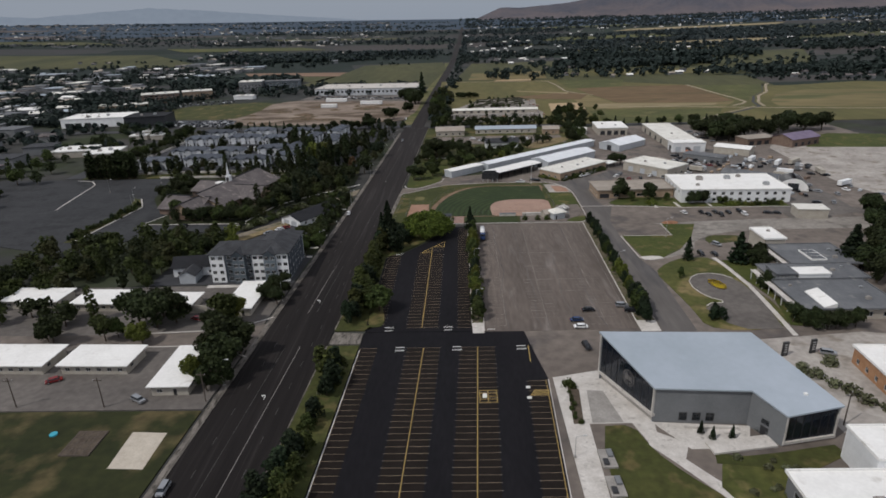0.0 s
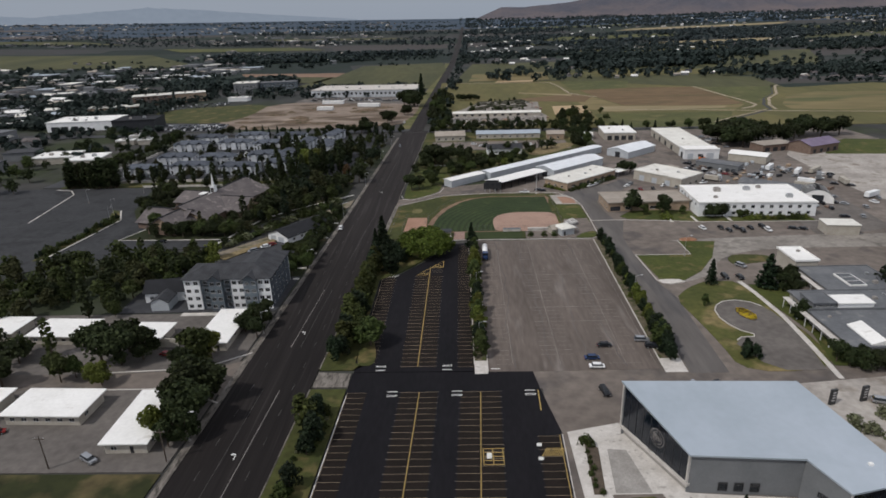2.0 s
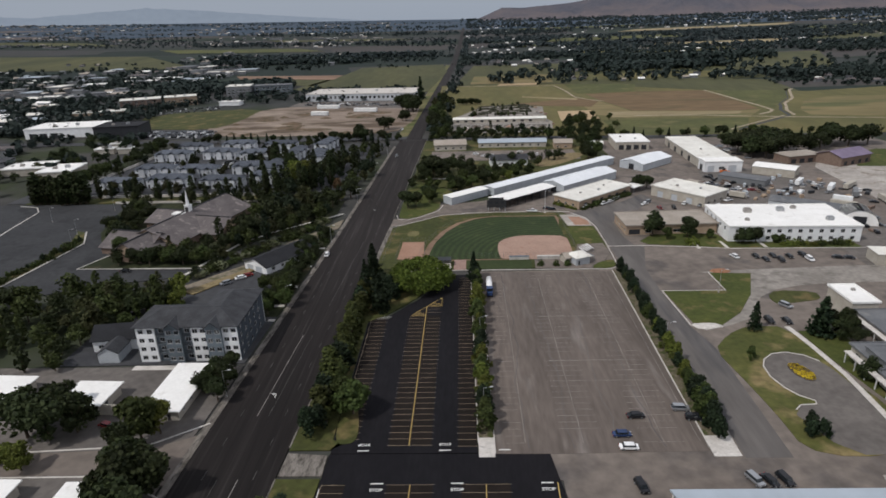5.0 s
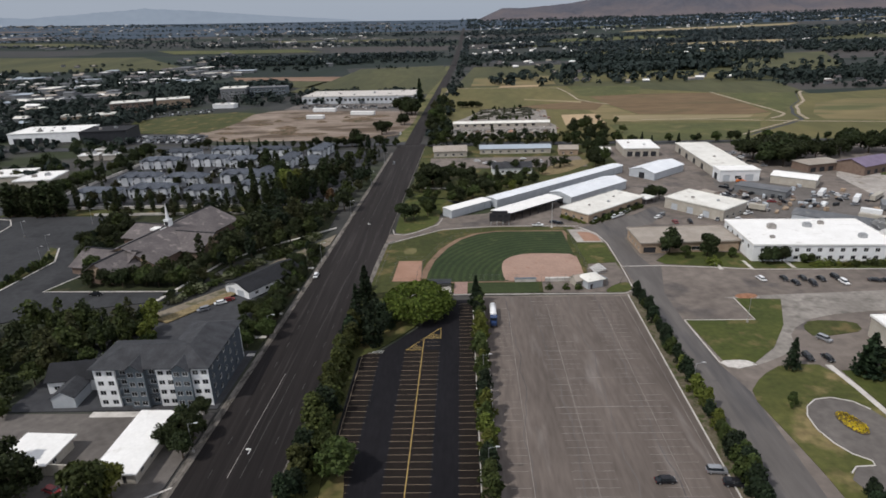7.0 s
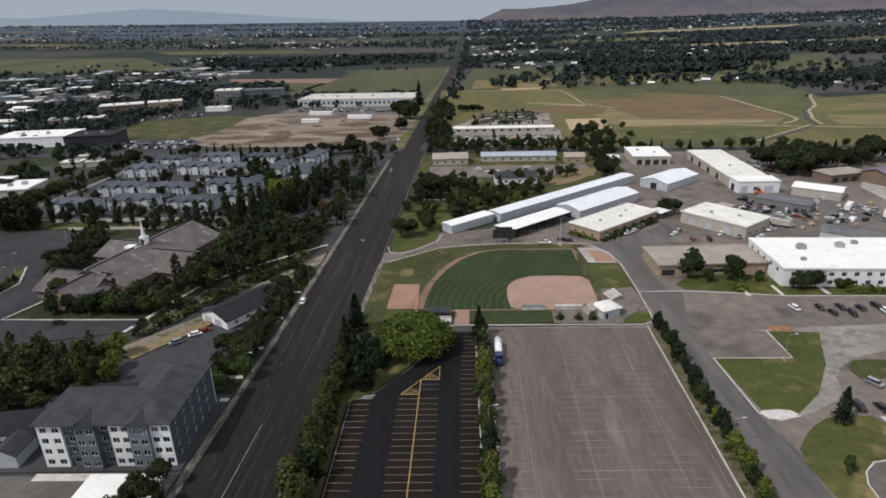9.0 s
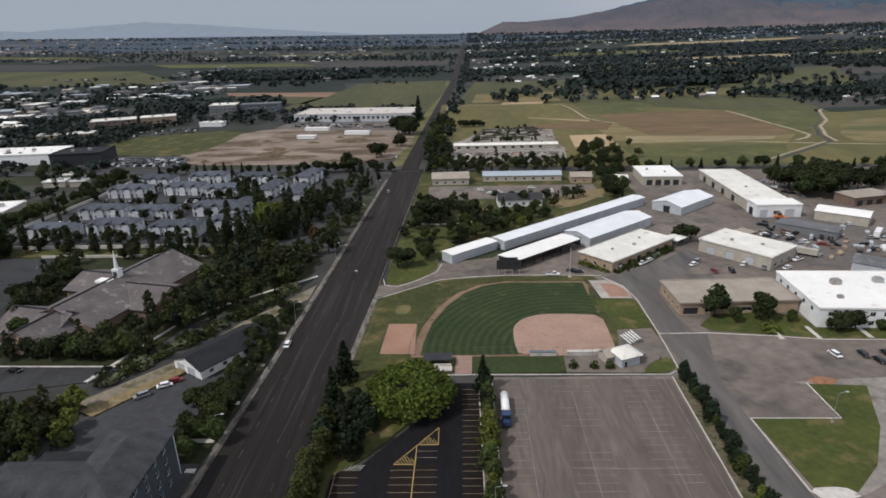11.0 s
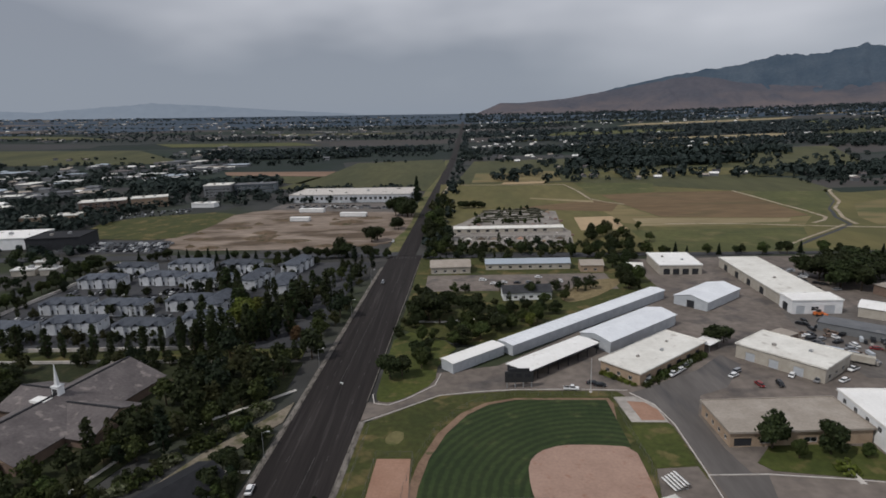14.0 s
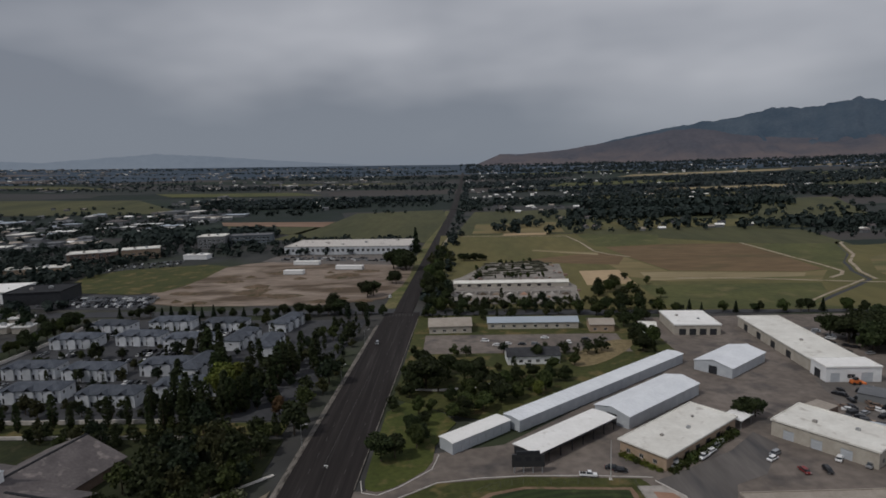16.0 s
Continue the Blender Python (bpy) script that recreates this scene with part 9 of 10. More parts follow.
# west side by the low units
for k, x, y, h, w in (("broad_dark", -70.0, 157, 11.5, 1.1), ("broad_dark", -73.0, 165, 12.5, 1.15), ("broad_dark", -68.8, 168, 11, 1.05), ("broad_dark", -75.5, 172, 10, 1.0), ("broad_lime", -77.0, 152, 8.0, 0.85), ("broad_dark", -68.6, 150, 8.5, 0.95), ("broad_dark", -72, 148, 7, 0.9),
                      ("broad_mid", -80, 186, 11, 0.95), ("broad_lime", -76.6, 189, 9.0, 0.8), ("broad_dark", -82.5, 181, 8, 0.8), ("broad_dark", -104.5, 187, 11, 1.1), ("broad_dark", -111, 188, 11.5, 1.1), ("broad_dark", -99, 190, 10, 1.05), ("broad_dark", -106, 195, 9.5, 1.0),
                      ("broad_lime", -104.2, 175.6, 6.6, 0.95), ("broad_lime", -108, 177.6, 5.6, 0.9), ("broad_mid", -117.6, 177.5, 8.6, 0.9), ("broad_mid", -114.6, 180, 6.6, 0.85), ("broad_dark", -134, 175.5, 9.5, 0.95), ("broad_dark", -137.6, 178, 8, 0.9),
                      ("broad_dark", -66.8, 203, 6.5, 0.95), ("broad_dark", -67.2, 210, 7.5, 1.0), ("broad_dark", -70.6, 213, 7, 1.0), ("broad_dark", -68.0, 218, 6, 0.95), ("broad_dark", -72, 207, 6, 1.0)):
    tree(k, x, y, h, w)
spots = []
for k in range(46):
    x, y = rng.uniform(-200, -124), rng.uniform(186, 232)
    if not (-150 < x < -120 and 196 < y < 217):
        spots.append((x, y, rng.uniform(8, 11.5), rng.uniform(0.95, 1.2)))
for k in range(130):
    x, y = rng.uniform(-190, -106), rng.uniform(228, 274)
    if not (x > -122 and y < 266 - (x + 122)) and y < 262 + 0.25 * (x + 190):
        spots.append((x, y, rng.uniform(6.5, 10.5), rng.uniform(0.95, 1.25)))
wood("garden_woods", "dense dark garden trees behind the low buildings", spots, ("leaf_dark", "leaf_mid", "leaf_olive", "leaf_dark", "leaf_mid"), 0.26)
for k in range(16):
    x = rng.uniform(-145, -104)
    tree("shrub", x, 262 + rng.uniform(0, 14), rng.uniform(1.6, 2.6), 1.4)
# beside the apartments and the road house
for x, y, h in ((-63.5, 262, 6.5), (-65.5, 268, 7), (-69, 272, 7), (-64, 276, 6), (-66.5, 282, 5.5), (-72, 266, 6), (-70, 284, 5), (-76, 278, 5.5), (-66, 292, 4), (-65, 305, 4), (-64, 312, 5), (-66.4, 322, 5.4), (-63.8, 330, 4)):
    tree(rng.choice(("broad_dark", "broad_dark", "broad_mid")), x, y, h, 0.95)
for y in range(300, 350, 5):
    tree(rng.choice(("shrub", "shrub", "shrub_sage")), road_x(y) - 17 + rng.uniform(-1, 1), y, rng.uniform(1.2, 2.6), 1.1)
for k in range(30):
    u = k / 29
    tree(rng.choice(("shrub", "shrub_sage", "shrub")), -108 + 40 * u + rng.uniform(-1.5, 1.5), 285 + 72 * u + rng.uniform(-2, 2) + 6, rng.uniform(1.4, 3), 1.4)
for k in range(34):
    y = 256 + 2.6 * k
    tree(rng.choice(("broad_dark", "broad_dark", "broad_mid", "hedge_dark")), road_x(y) - 16.5 - rng.uniform(0, 7), y, rng.uniform(3, 6.5), 1.05)
for y in (262, 279, 300, 322):
    slab("garden_walk", [(road_x(y) - 22, y), (road_x(y) - 14.5, y), (road_x(y) - 14.5, y + 1.6), (road_x(y) - 22, y + 1.6)], 0.16, M["concrete"], "pale concrete walk", "pavement")
spots = []
for k in range(64):
    x, y = rng.uniform(-138, -103), rng.uniform(244, 278)
    if x > -106 and y < 262:
        continue
    spots.append((x, y, rng.uniform(5.5, 8.5), rng.uniform(0.95, 1.2)))
wood("apartment_woods", "dense green trees behind the apartment house", spots, ("leaf_dark", "leaf_mid", "leaf_olive", "leaf_dark", "leaf_lime"), 0.24)
for k in range(22):
    u = k / 21
    tree(rng.choice(("hedge_dark", "hedge", "shrub")), -192.5 + 7 * u + rng.uniform(-0.6, 0.6), 279 + 58 * u, rng.uniform(1.8, 3.6), 1.1)
for x, y in ((-195, 350), (-188, 334), (-222, 372), (-198, 392)):
    street_lamp(x, y, 8.0, 0)
# round the church
for x, y, h in ((-152, 312, 6), (-144, 308, 6.5), (-136, 306, 7), (-128, 308, 6.5), (-121, 306, 7.5), (-113, 310, 6.5), (-108, 322, 7), (-103, 334, 7.5), (-100, 345, 7), (-104, 352, 6), (-157, 322, 7), (-163, 330, 7.5), (-168, 340, 8), (-170, 346, 7), (-178, 352, 7.5),
                (-172, 362, 8), (-168, 372, 7), (-176, 380, 7.5), (-152, 318, 6), (-115, 306, 6), (-126, 306, 5)):
    tree(rng.choice(("broad_dark", "broad_dark", "broad_mid")), x, y, h, rng.uniform(0.95, 1.2))
spots = []
while len(spots) < 130:
    u = rng.random()
    y = 326 + 80 * u
    x = rng.uniform(-110 + 6 * u, road_x(y) - 19 - 8 * (1 - u))
    if (y < 362 and x > -93 + (y - 326) * 0.55) or rng.random() < 0.12:
        continue
    spots.append((x, y, rng.uniform(7, 11.5), rng.uniform(0.85, 1.1)))
for k in range(26):
    spots.append((rng.uniform(-165, -104), rng.uniform(394, 406), rng.uniform(5, 9), 1.0))
for k in range(22):
    spots.append((-154 + 2.3 * k + rng.uniform(-1, 1), 309 + rng.uniform(-3, 4), rng.uniform(4.5, 7), 1.0))
for k in range(34):
    u = rng.random()
    spots.append((-168 - 18 * u + rng.uniform(-4, 9), 338 + 60 * u, rng.uniform(5.5, 8.5), 1.1))
for k in range(30):
    u = k / 29
    spots.append((-112 + 38 * u + rng.uniform(-2, 2), 292 + 60 * u + rng.uniform(-3, 3), rng.uniform(2.6, 4.2), 1.2))
for x, y, h in ((-134, 311, 6), (-130, 315, 7), (-123.5, 319, 8), (-117, 325, 7.5), (-113, 330.5, 8), (-110.5, 337, 8), (-108.5, 345, 8), (-107, 354, 8), (-127, 312, 6), (-119, 313, 6.5), (-111, 318, 6)):
    spots.insert(0, (x, y, h, 1.05))
wood("church_woods", "dense dark trees round the church grounds", spots, gap=0.27)
# wood and poplars before the townhouses
spots = []
while len(spots) < 112:
    y = rng.uniform(404, 575)
    spots.append((rng.uniform(-108 + 0.2 * (y - 405), road_x(y) - 16.5), y, rng.uniform(6, 10.5), rng.uniform(0.8, 1.1)))
wood("roadside_woods", "dense dark trees between townhouses and road", spots)
for x, y in ((-104, 444), (-99, 450), (-108, 450), (-101, 440)):
    tree("broad_lime", x, y, 12.5, 1.0)
tree("rust", -74, 424, 7, 1.0)
tree("rust", -70, 330, 3.2, 1.0)
x = -258.0
while x < -104:
    tree("poplar", x, 414 + rng.uniform(-3, 3), rng.uniform(9, 14), rng.uniform(1.0, 1.35))
    x += rng.uniform(5, 15)
for k in range(34):
    tree("poplar", rng.uniform(-135, -72), rng.uniform(415, 500), rng.uniform(10, 16), 1.2)
for k in range(16):
    tree("poplar", rng.uniform(-254, -222), rng.uniform(404, 413), rng.uniform(12, 17), 1.5)
for k in range(26):
    tree(rng.choice(("broad_dark", "poplar", "broad_mid")), -254 + 0.05 * k + rng.uniform(-3.5, 1.5), 424 + 6 * k, rng.uniform(5, 10), 1.1)
spots = []
for k in range(190):
    spots.append((rng.uniform(-246, -98), rng.choice((430, 433, 453, 466, 484, 502, 516, 538, 551, 570)) + rng.uniform(-2, 2), rng.uniform(3.5, 8), 0.9))
for k in range(24):
    spots.append((-246 + 6.4 * k + rng.uniform(-1.5, 1.5), rng.choice((411, 422, 426, 430)) + rng.uniform(-3, 3), rng.uniform(4, 8), 0.9))
wood("court_woods", "garden trees between the townhouses and along their wall", spots)
for k in range(26):
    tree(rng.choice(("conifer", "broad_dark", "broad_dark")), -232 + 7.2 * k + rng.uniform(-1.5, 1.5), 588 - 0.02 * k + rng.uniform(-2, 2), rng.uniform(5, 8.5), 0.95)
for x, y, h in ((-70, 642, 11), (-66, 648, 10), (-53, 692, 10), (-57, 697, 9), (-56, 764, 17), (-63, 768, 16), (-50, 758, 15), (-52, 772, 16), (-47, 766, 13), (-86, 596, 12), (-82, 592, 9)):
    tree("broad_dark", x, y, h, 1.2)
tree("conifer", -48, 872, 24, 0.9)
spots = [(rng.uniform(-335, -276), rng.uniform(300, 600), rng.uniform(7, 11), 1.1) for k in range(70)]
wood("street_woods", "dark street trees west of the townhouses", spots)

# ---- far woods, houses and hills ----
def far_clumps(name, label, count, seed, where, size, mat, nq=14):
    rnd = random.Random(seed)
    v, f, mi = [], [], []
    made = 0
    while made < count:
        p = where(rnd)
        if p is None:
            continue
        x, y, s = p
        made += 1
        z = far_height(x, y) + 0.1
        h = size * s * rnd.uniform(0.7, 1.3)
        r = h * rnd.uniform(0.42, 0.62)
        for q in range(nq):
            d = Vector((rnd.gauss(0, 1), rnd.gauss(0, 1), rnd.gauss(0, 1))).normalized() * (rnd.random() ** 0.4)
            c = Vector((x + d.x * r, y + d.y * r, z + h * 0.52 + d.z * h * 0.42))
            n = (d + Vector((rnd.gauss(0, 0.3), rnd.gauss(0, 0.3), rnd.gauss(0, 0.3) + 0.35))).normalized()
            t = n.orthogonal().normalized()
            u = n.cross(t)
            w = h * rnd.uniform(0.2, 0.34)
            i = len(v)
            v += [tuple(c + t * w), tuple(c + u * w * 0.9), tuple(c - t * w), tuple(c - u * w * 0.9)]
            f.append((i, i + 1, i + 2, i + 3))
            # farther crowns take the leaf colour with the stronger haze blue
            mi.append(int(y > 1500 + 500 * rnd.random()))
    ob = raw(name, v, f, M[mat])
    ob.data.materials.append(M["far_leaf_haze"])
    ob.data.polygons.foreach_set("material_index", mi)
    return tagged(ob, label, "woods", "", "stuff")


FREE = ((-45, -5, 990, 1760), (-460, 0, 1010, 1440), (-30, 480, 560, 1010), (-350, -40, 600, 870), (-340, 330, -100, 600), (-60, 20, 600, 1500))


def open_land(x, y):
    for x0, x1, y0, y1 in FREE:
        if x0 < x < x1 and y0 < y < y1:
            return True
    for x0, x1, y0, y1, sk, _m in FAR_FIELDS:
        if y0 < y < y1 and x0 + 0.5 * sk < x < x1 + 0.5 * sk:
            return True
    c = road_x(min(y, 4700))
    if abs(x - c) < 12:
        return True
    return False


def woods_east(rnd):
    y = 950 + 3500 * rnd.random() ** 1.2
    x = rnd.uniform(20, 0.95 * y + 300)
    if open_land(x, y):
        return None
    if 430 < x < 830 and 1110 < y < 1640 and rnd.random() < 0.93:
        return None
    near = x < 480 and y < 1420
    if near and rnd.random() < 0.78:
        return None
    if noise.noise((x * 0.0011, y * 0.0062, 3.3)) < (0.12 if near else -0.04 + 0.1 * (x < 260)):
        return None
    return x, y, 1.0 + 0.1 * rnd.random()


def woods_west(rnd):
    y = 650 + 3600 * rnd.random() ** 1.5
    x = -rnd.uniform(40, 0.95 * y + 350)
    if open_land(x, y):
        return None
    g = noise.noise((x * 0.0012, y * 0.0068, 7.7))
    if g < -0.05 + 0.06 * (y > 1800):
        return None
    if -1600 < x < -780 and 1700 < y < 2300:
        return None
    return x, y, 0.85


def woods_line(rnd):
    k = rnd.randrange(9)
    y0 = (1790, 1450, 1060, 2350, 2900, 3400, 1640, 1250, 2050)[k]
    x0 = (-700, 260, -470, -900, -900, -1200, -600, 200, 100)[k]
    ln = (640, 420, 200, 2600, 3000, 3600, 380, 300, 900)[k]
    x = x0 + ln * rnd.random()
    y = y0 + 20 * rnd.gauss(0, 1)
    if abs(x - road_x(y)) < 12:
        return None
    return x, y, 1.1


def near_east(rnd):
    x, y = rnd.uniform(330, 760), rnd.uniform(150, 560)
    if x < 400 and y > 250:
        return None
    return x, y, 1.0


def near_west(rnd):
    x, y = rnd.uniform(-700, -290), rnd.uniform(200, 640)
    if noise.noise((x * 0.012, y * 0.012, 1.7)) < 0.0:
        return None
    return x, y, 0.9


def road_side(rnd):
    y = rnd.uniform(600, 2300)
    side = rnd.choice((-1, 1, 1, 1))
    if side < 0 and y < 1700:
        return None
    return road_x(y) + side * rnd.uniform(12, 30), y, 0.9


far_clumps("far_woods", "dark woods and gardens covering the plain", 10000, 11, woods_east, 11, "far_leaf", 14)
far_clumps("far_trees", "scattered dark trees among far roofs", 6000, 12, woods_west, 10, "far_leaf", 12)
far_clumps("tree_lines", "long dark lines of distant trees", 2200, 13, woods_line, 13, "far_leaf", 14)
def edge_woods(rnd):
    x = rnd.uniform(440, 820)
    return x, 850 + 0.35 * (800 - x) + rnd.uniform(-50, 130), 0.8


far_clumps("edge_woods", "dark trees among houses at the field's edge", 260, 19, edge_woods, 8, "far_leaf", 16)
far_clumps("side_woods", "dark trees beyond the gravel lot", 420, 14, near_east, 9, "far_leaf", 26)
far_clumps("west_trees", "dark garden trees among low roofs", 460, 15, near_west, 7.5, "far_leaf", 26)
far_clumps("roadside_trees", "dark trees lining the far road", 150, 16, road_side, 8, "far_leaf", 22)


def far_roofs(name, label, count, seed, where, mats):
    """Small distant houses and sheds: boxes with pitched or flat roofs, split over a few roof materials."""
    rnd = random.Random(seed)
    sets = [([], []) for _ in mats]
    wv, wf = [], []
    made = 0
    while made < count:
        p = where(rnd)
        if p is None:
            continue
        x, y, s = p
        made += 1
        z = far_height(x, y) - 0.2
        w, d, h = s * rnd.uniform(8, 16), s * rnd.uniform(7, 11), rnd.uniform(3, 6) * min(1.4, s)
        a = rnd.choice((0.03, 1.57, 0.2, -0.15))
        ca, sa = math.cos(a), math.sin(a)

        def pt(u, q, zz):
            return (x + u * ca - q * sa, y + u * sa + q * ca, z + zz)
        i = len(wv)
        wv += [pt(u, q, zz) for zz in (0, h) for u, q in ((-w / 2, -d / 2), (w / 2, -d / 2), (w / 2, d / 2), (-w / 2, d / 2))]
        wf += [(i, i + 1, i + 5, i + 4), (i + 1, i + 2, i + 6, i + 5), (i + 2, i + 3, i + 7, i + 6), (i + 3, i, i + 4, i + 7)]
        k = rnd.randrange(len(mats))
        v, f = sets[k]
        i = len(v)
        o = 0.5
        if s > 1.6:
            v += [pt(u, q, h + 0.05) for u, q in ((-w / 2 - o, -d / 2 - o), (w / 2 + o, -d / 2 - o), (w / 2 + o, d / 2 + o), (-w / 2 - o, d / 2 + o))]
            v += [pt(u, q, h + 0.5) for u, q in ((-w / 2 - o, -d / 2 - o), (w / 2 + o, -d / 2 - o), (w / 2 + o, d / 2 + o), (-w / 2 - o, d / 2 + o))]
            f += [(i + 4, i + 5, i + 6, i + 7), (i, i + 1, i + 5, i + 4), (i + 1, i + 2, i + 6, i + 5), (i + 2, i + 3, i + 7, i + 6), (i + 3, i, i + 4, i + 7)]
        else:
            v += [pt(-w / 2 - o, -d / 2 - o, h), pt(w / 2 + o, -d / 2 - o, h), pt(w / 2 + o, d / 2 + o, h), pt(-w / 2 - o, d / 2 + o, h), pt(-w / 2 - o, 0, h + 2.2), pt(w / 2 + o, 0, h + 2.2)]
            f += [(i, i + 1, i + 5, i + 4), (i + 2, i + 3, i + 4, i + 5), (i + 1, i + 2, i + 5), (i + 3, i, i + 4)]
    top = tagged(raw(name, wv, wf, M["wall_grey"]), label, "houses", "", "stuff")
    for (v, f), mt in zip(sets, mats):
        if v:
            tagged(raw("roofs", v, f, M[mt], top), "", "", "", "stuff")
    return top


def houses_east(rnd):
    y = 960 + 2600 * rnd.random() ** 1.2
    x = rnd.uniform(40, 0.9 * y + 200)
    if open_land(x, y) or (430 < x < 830 and 1110 < y < 1640) or (x < 520 and y < 1450 and rnd.random() < 0.9):
        return None
    if noise.noise((x * 0.004, y * 0.004, 9.1)) < -0.1:
        return None
    return x, y, rnd.choice((0.6, 0.7, 0.85))


def houses_west(rnd):
    y = 640 + 3400 * rnd.random() ** 1.2
    x = -rnd.uniform(300, 0.95 * y + 350)
    if open_land(x, y) or (-1600 < x < -780 and 1700 < y < 2300):
        return None
    if noise.noise((x * 0.003, y * 0.003, 5.1)) < -0.1:
        return None
    return x, y, rnd.choice((0.9, 1.0, 1.2, 2.2, 3.4) if rnd.random() < 0.45 else (0.9, 1.0))


def houses_near_west(rnd):
    x, y = rnd.uniform(-720, -340), rnd.uniform(200, 640)
    if -440 < x < -320 and y > 600:
        return None
    return x, y, rnd.choice((0.9, 1.0, 1.3, 2.4))


def houses_edge(rnd):
    x = rnd.uniform(470, 800)
    return x, 850 + 0.35 * (800 - x) + rnd.uniform(-40, 110), rnd.choice((0.65, 0.75))


far_roofs("far_houses", "pale houses scattered among far trees", 1000, 31, houses_east, ("shingle_grey", "roof_tan", "shingle_brown", "roof_cream", "shingle_grey", "roof_white"))
far_roofs("far_town", "low roofs of a distant town", 1100, 32, houses_west, ("shingle_grey", "roof_tan", "shingle_brown", "roof_tan", "roof_grey", "roof_cream"))
far_roofs("west_quarter", "low roofs of a quarter beyond the church", 110, 33, houses_near_west, ("shingle_grey", "roof_cream", "shingle_brown", "roof_grey"))
far_roofs("edge_houses", "pale houses among trees at the field's edge", 26, 34, houses_edge, ("shingle_grey", "shingle_brown"))


def mid_west(rnd):
    x, y = rnd.uniform(-1150, -300), rnd.uniform(640, 1560)
    if x > -470 and 1000 < y < 1440:
        return None
    if x > -360 and y < 880 or (x > -345 and y < 1010):
        return None
    if noise.noise((x * 0.009, y * 0.009, 2.2)) < -0.05:
        return None
    return x, y, rnd.uniform(0.8, 1.2)


def mid_west_roofs(rnd):
    x, y = rnd.uniform(-1150, -350), rnd.uniform(640, 1500)
    if x > -470 and (1000 < y < 1440 or y < 930):
        return None
    if noise.noise((x * 0.009, y * 0.009, 2.2)) > 0.1:
        return None
    return x, y, rnd.choice((1.0, 1.3, 2.0, 3.2))


far_clumps("mid_trees", "dark trees round low roofs and car parks", 620, 17, mid_west, 9, "far_leaf", 16)
far_roofs("mid_roofs", "low flat and pitched roofs of a business quarter", 230, 35, mid_west_roofs, ("roof_grey", "roof_cream", "roof_grey", "roof_tan", "roof_white", "roof_gym"))


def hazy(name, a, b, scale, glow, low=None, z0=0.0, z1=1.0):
    """Distant land: lit rock and scrub, with haze put in as bluish emission; low: the colour of the lower slopes."""
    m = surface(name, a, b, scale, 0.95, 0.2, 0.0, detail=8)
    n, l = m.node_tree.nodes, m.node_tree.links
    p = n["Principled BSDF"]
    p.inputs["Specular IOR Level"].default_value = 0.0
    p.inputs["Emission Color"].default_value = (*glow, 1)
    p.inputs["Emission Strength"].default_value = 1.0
    if low:
        geo = n.new("ShaderNodeNewGeometry")
        sep = n.new("ShaderNodeSeparateXYZ")
        l.new(geo.outputs["Position"], sep.inputs[0])
        nz = n.new("ShaderNodeTexNoise")
        nz.inputs["Scale"].default_value = 0.005
        nz.inputs["Detail"].default_value = 6
        l.new(geo.outputs["Position"], nz.inputs["Vector"])
        ma = n.new("ShaderNodeMath")
        ma.operation = "MULTIPLY_ADD"
        ma.inputs[1].default_value = 330
        l.new(nz.outputs[0], ma.inputs[0])
        l.new(sep.outputs[2], ma.inputs[2])
        mr = n.new("ShaderNodeMapRange")
        mr.inputs["From Min"].default_value, mr.inputs["From Max"].default_value = z0, z1
        l.new(ma.outputs[0], mr.inputs[0])
        old = p.inputs["Base Color"].links[0].from_socket
        mx = n.new("ShaderNodeMix")
        mx.data_type = "RGBA"
        mx.inputs[6].default_value = (*low, 1)
        l.new(mr.outputs[0], mx.inputs[0])
        l.new(old, mx.inputs[7])
        l.new(mx.outputs[2], p.inputs["Base Color"])
    return m


def hills(name, label, az0, az1, profile, r0, r1, seed, material, rough, carve=0.0):
    """A range of hills round part of the horizon; profile: pairs of bearing in degrees and height of the crest as a slope."""
    nu, nv = 420, 26
    v, f = [], []
    for i in range(nu + 1):
        az = az0 + (az1 - az0) * i / nu
        el = float(np.interp(az, [p[0] for p in profile], [p[1] for p in profile]))
        for k in range(nv + 1):
            u = k / nv
            r = r0 + (r1 - r0) * u
            a = radians(az)
            x, y = r * math.sin(a), 100 + r * math.cos(a)
            crest = el * r1 + 98
            base = far_height(x, y)
            gul = noise.ridged_multi_fractal((az * 0.42 + 0.5 * u + seed, u * 0.9 + 0.1 * math.sin(az), 0.7), 0.9, 2.2, 6, 1.0, 2.0)
            n1 = noise.ridged_multi_fractal((x * 0.0016 + seed, y * 0.0016, 0.3), 1.0, 2.1, 6, 1.0, 2.0)
            n2 = noise.fractal((az * 1.3 + seed, 0.5, 0.2), 0.8, 2.0, 4)
            top = crest * (1 + 0.035 * n2 * min(1, el / 0.05))
            hgt = base - 4 + (top - base) * (u ** 1.25) * (1 - rough * (1 - u) * (1.2 - 0.6 * n1))
            hgt += (top - base) * carve * math.sin(math.pi * min(1, u * 1.04)) ** 1.2 * (gul - 1.3)
            z = base - 12 if k == 0 else max(base - 6, hgt)
            v.append((x, y, z))
    for i in range(nu):
        for k in range(nv):
            a = i * (nv + 1) + k
            f.append((a, a + 1, a + nv + 2, a + nv + 1))
    ob = raw(name, v, f, material)
    ob.data.shade_smooth()
    return tagged(ob, label, "hills", "", "structure")


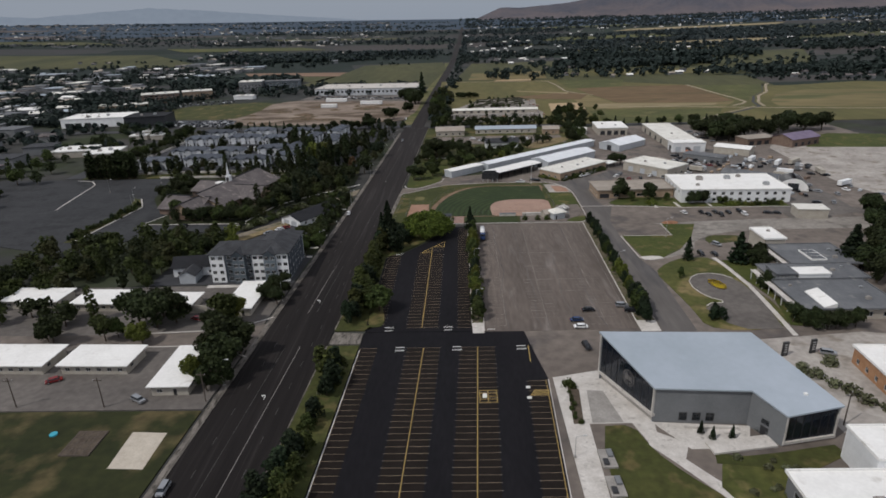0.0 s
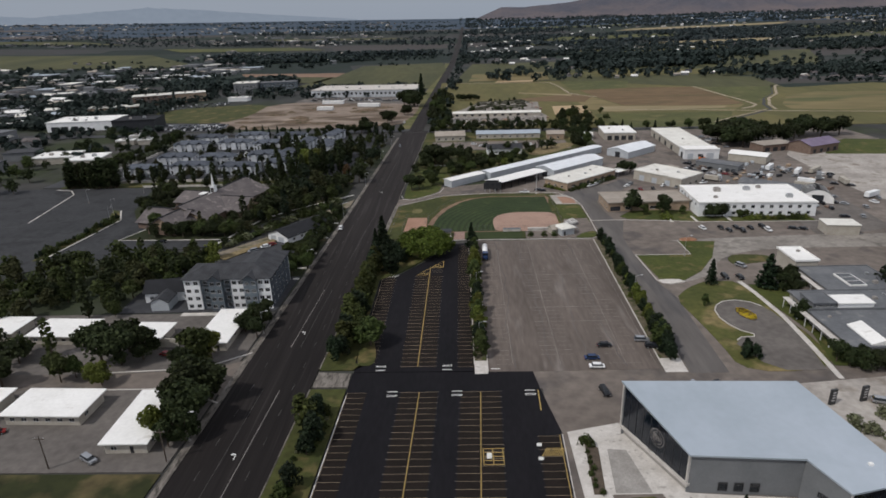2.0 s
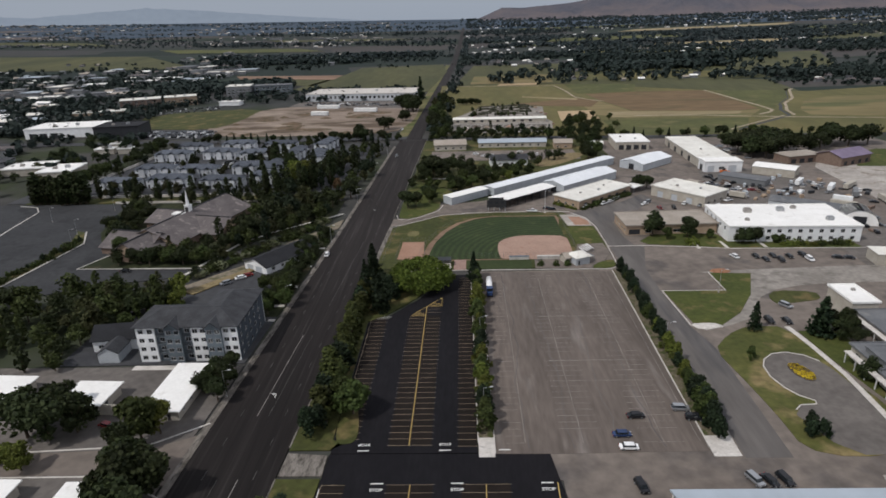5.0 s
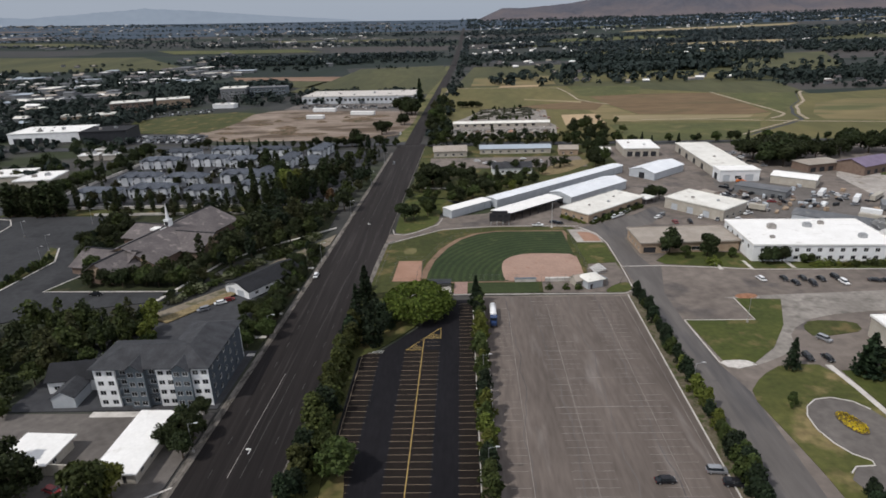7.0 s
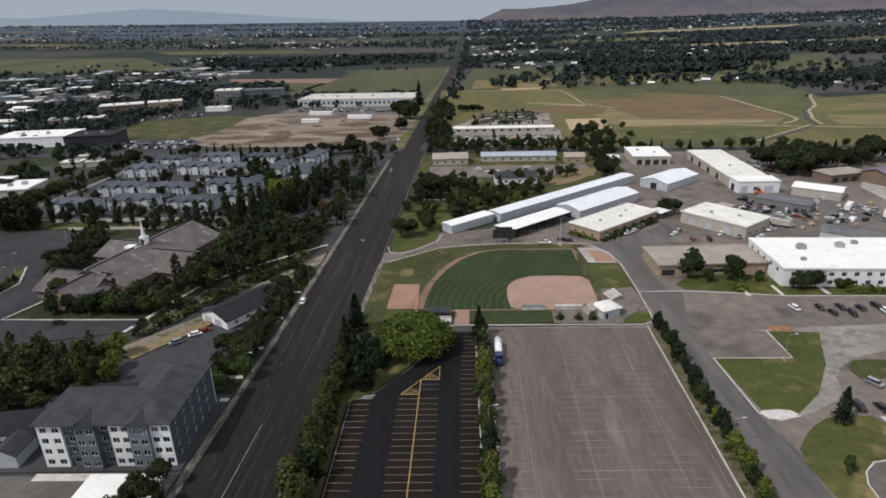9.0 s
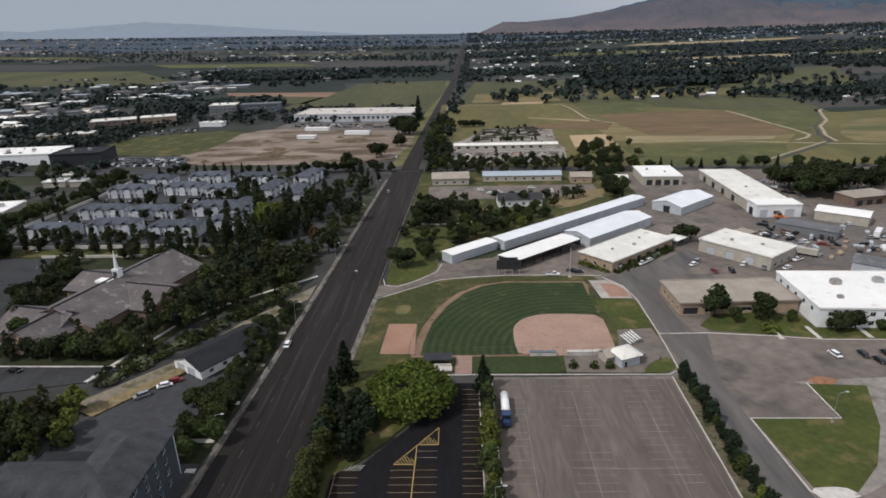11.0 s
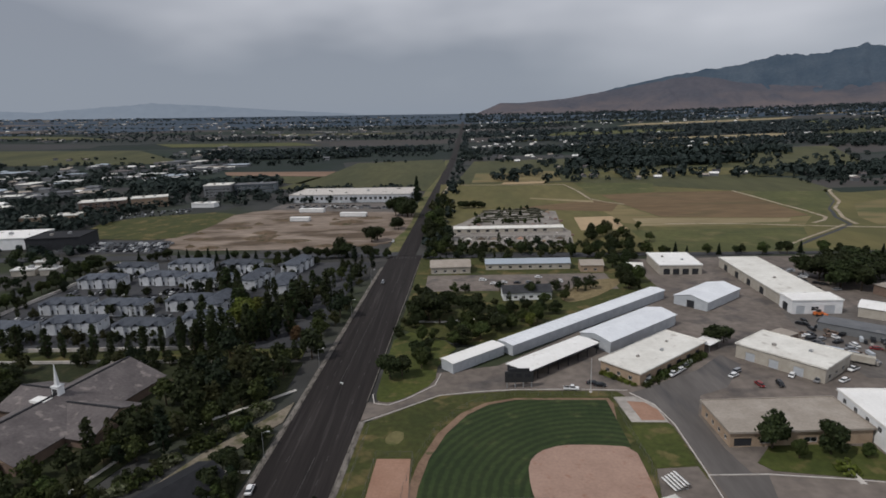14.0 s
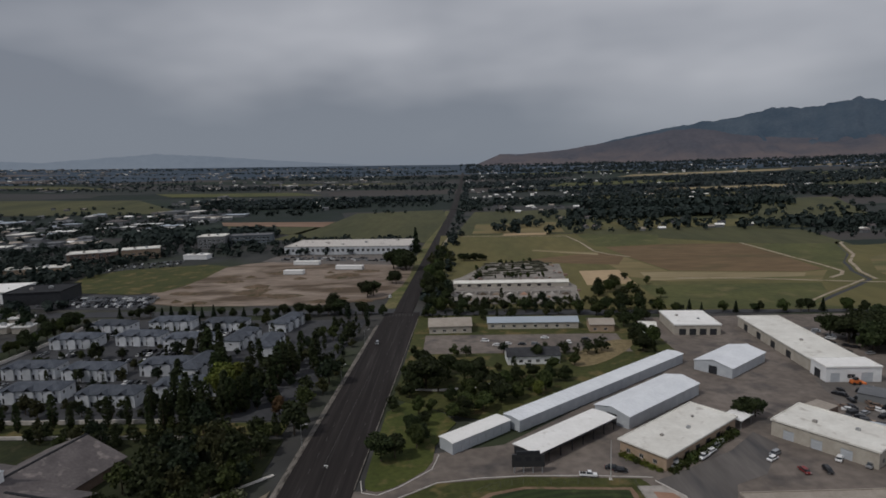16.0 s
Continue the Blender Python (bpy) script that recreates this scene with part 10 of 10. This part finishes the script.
# haze on the ranges is painted: bluish base colours plus emission
hills("mountain_range_backdrop", "hazy blue-grey mountain range with folded slopes", 9, 62,
      ((9, 0.0), (12, 0.022), (15, 0.034), (17.5, 0.0425), (20, 0.0495), (24, 0.056), (26.5, 0.067), (29, 0.064), (32.3, 0.074), (33.6, 0.067), (36, 0.079), (44, 0.10), (52, 0.08), (62, 0.0)), 4250, 4840, 2.0,
      hazy("haze_blue_mountain", (0.020, 0.03, 0.038), (0.045, 0.055, 0.062), 0.006, (0.046, 0.064, 0.096), (0.075, 0.07, 0.07), 240, 360), 0.75, 0.2)
hills("foothills_backdrop", "dry brown foothills before the mountains", 0, 62,
      ((0, -0.012), (2, 0.0), (4, 0.014), (6, 0.013), (10, 0.018), (13, 0.026), (16, 0.034), (18.5, 0.041), (20.5, 0.043), (22, 0.039), (24, 0.031), (27, 0.025), (30, 0.022), (33, 0.024), (36, 0.029), (44, 0.036), (52, 0.03), (62, 0.0)), 3950, 4560, 5.0,
      hazy("hazy_brown_foothill", (0.036, 0.036, 0.042), (0.06, 0.052, 0.055), 0.004, (0.056, 0.062, 0.082), (0.104, 0.077, 0.066), 190, 330), 0.6, 0.22)
hills("far_range_backdrop", "faint hazy hills at the far edge of the valley", -60, -3,
      ((-60, 0.03), (-45, 0.026), (-37, 0.02), (-34, 0.017), (-30, 0.022), (-26, 0.027), (-22, 0.022), (-16, 0.013), (-10, 0.005), (-3, -0.01)), 4650, 4845, 9.0,
      hazy("pale_hazy_hill", (0.05, 0.055, 0.06), (0.06, 0.065, 0.07), 0.002, (0.21, 0.255, 0.325)), 0.1)
# added sheet just above the outer ground, distance haze in its colour and emission
rv, rf = [], []
RR = [3100, 3400, 3700, 4000, 4300, 4600, 4845]
for r in RR:
    for k in range(121):
        a = radians(-66 + 132 * k / 120)
        px, py = r * math.sin(a), 100 + r * math.cos(a)
        rv.append((px, py, far_height(px, py) + 1.5 * min(1, (r - 3100) / 300) - 0.2))
for i in range(len(RR) - 1):
    for k in range(120):
        a = i * 121 + k
        rf.append((a, a + 1, a + 122, a + 121))
ring = raw("distance_backdrop", rv, rf, hazy("hazy_distance", (0.02, 0.028, 0.033), (0.055, 0.057, 0.06), 0.008, (0.04, 0.058, 0.088)))
ring.data.shade_smooth()
tagged(ring, "hazy blue-grey plain at the edge of the valley", "distance", "", "structure")
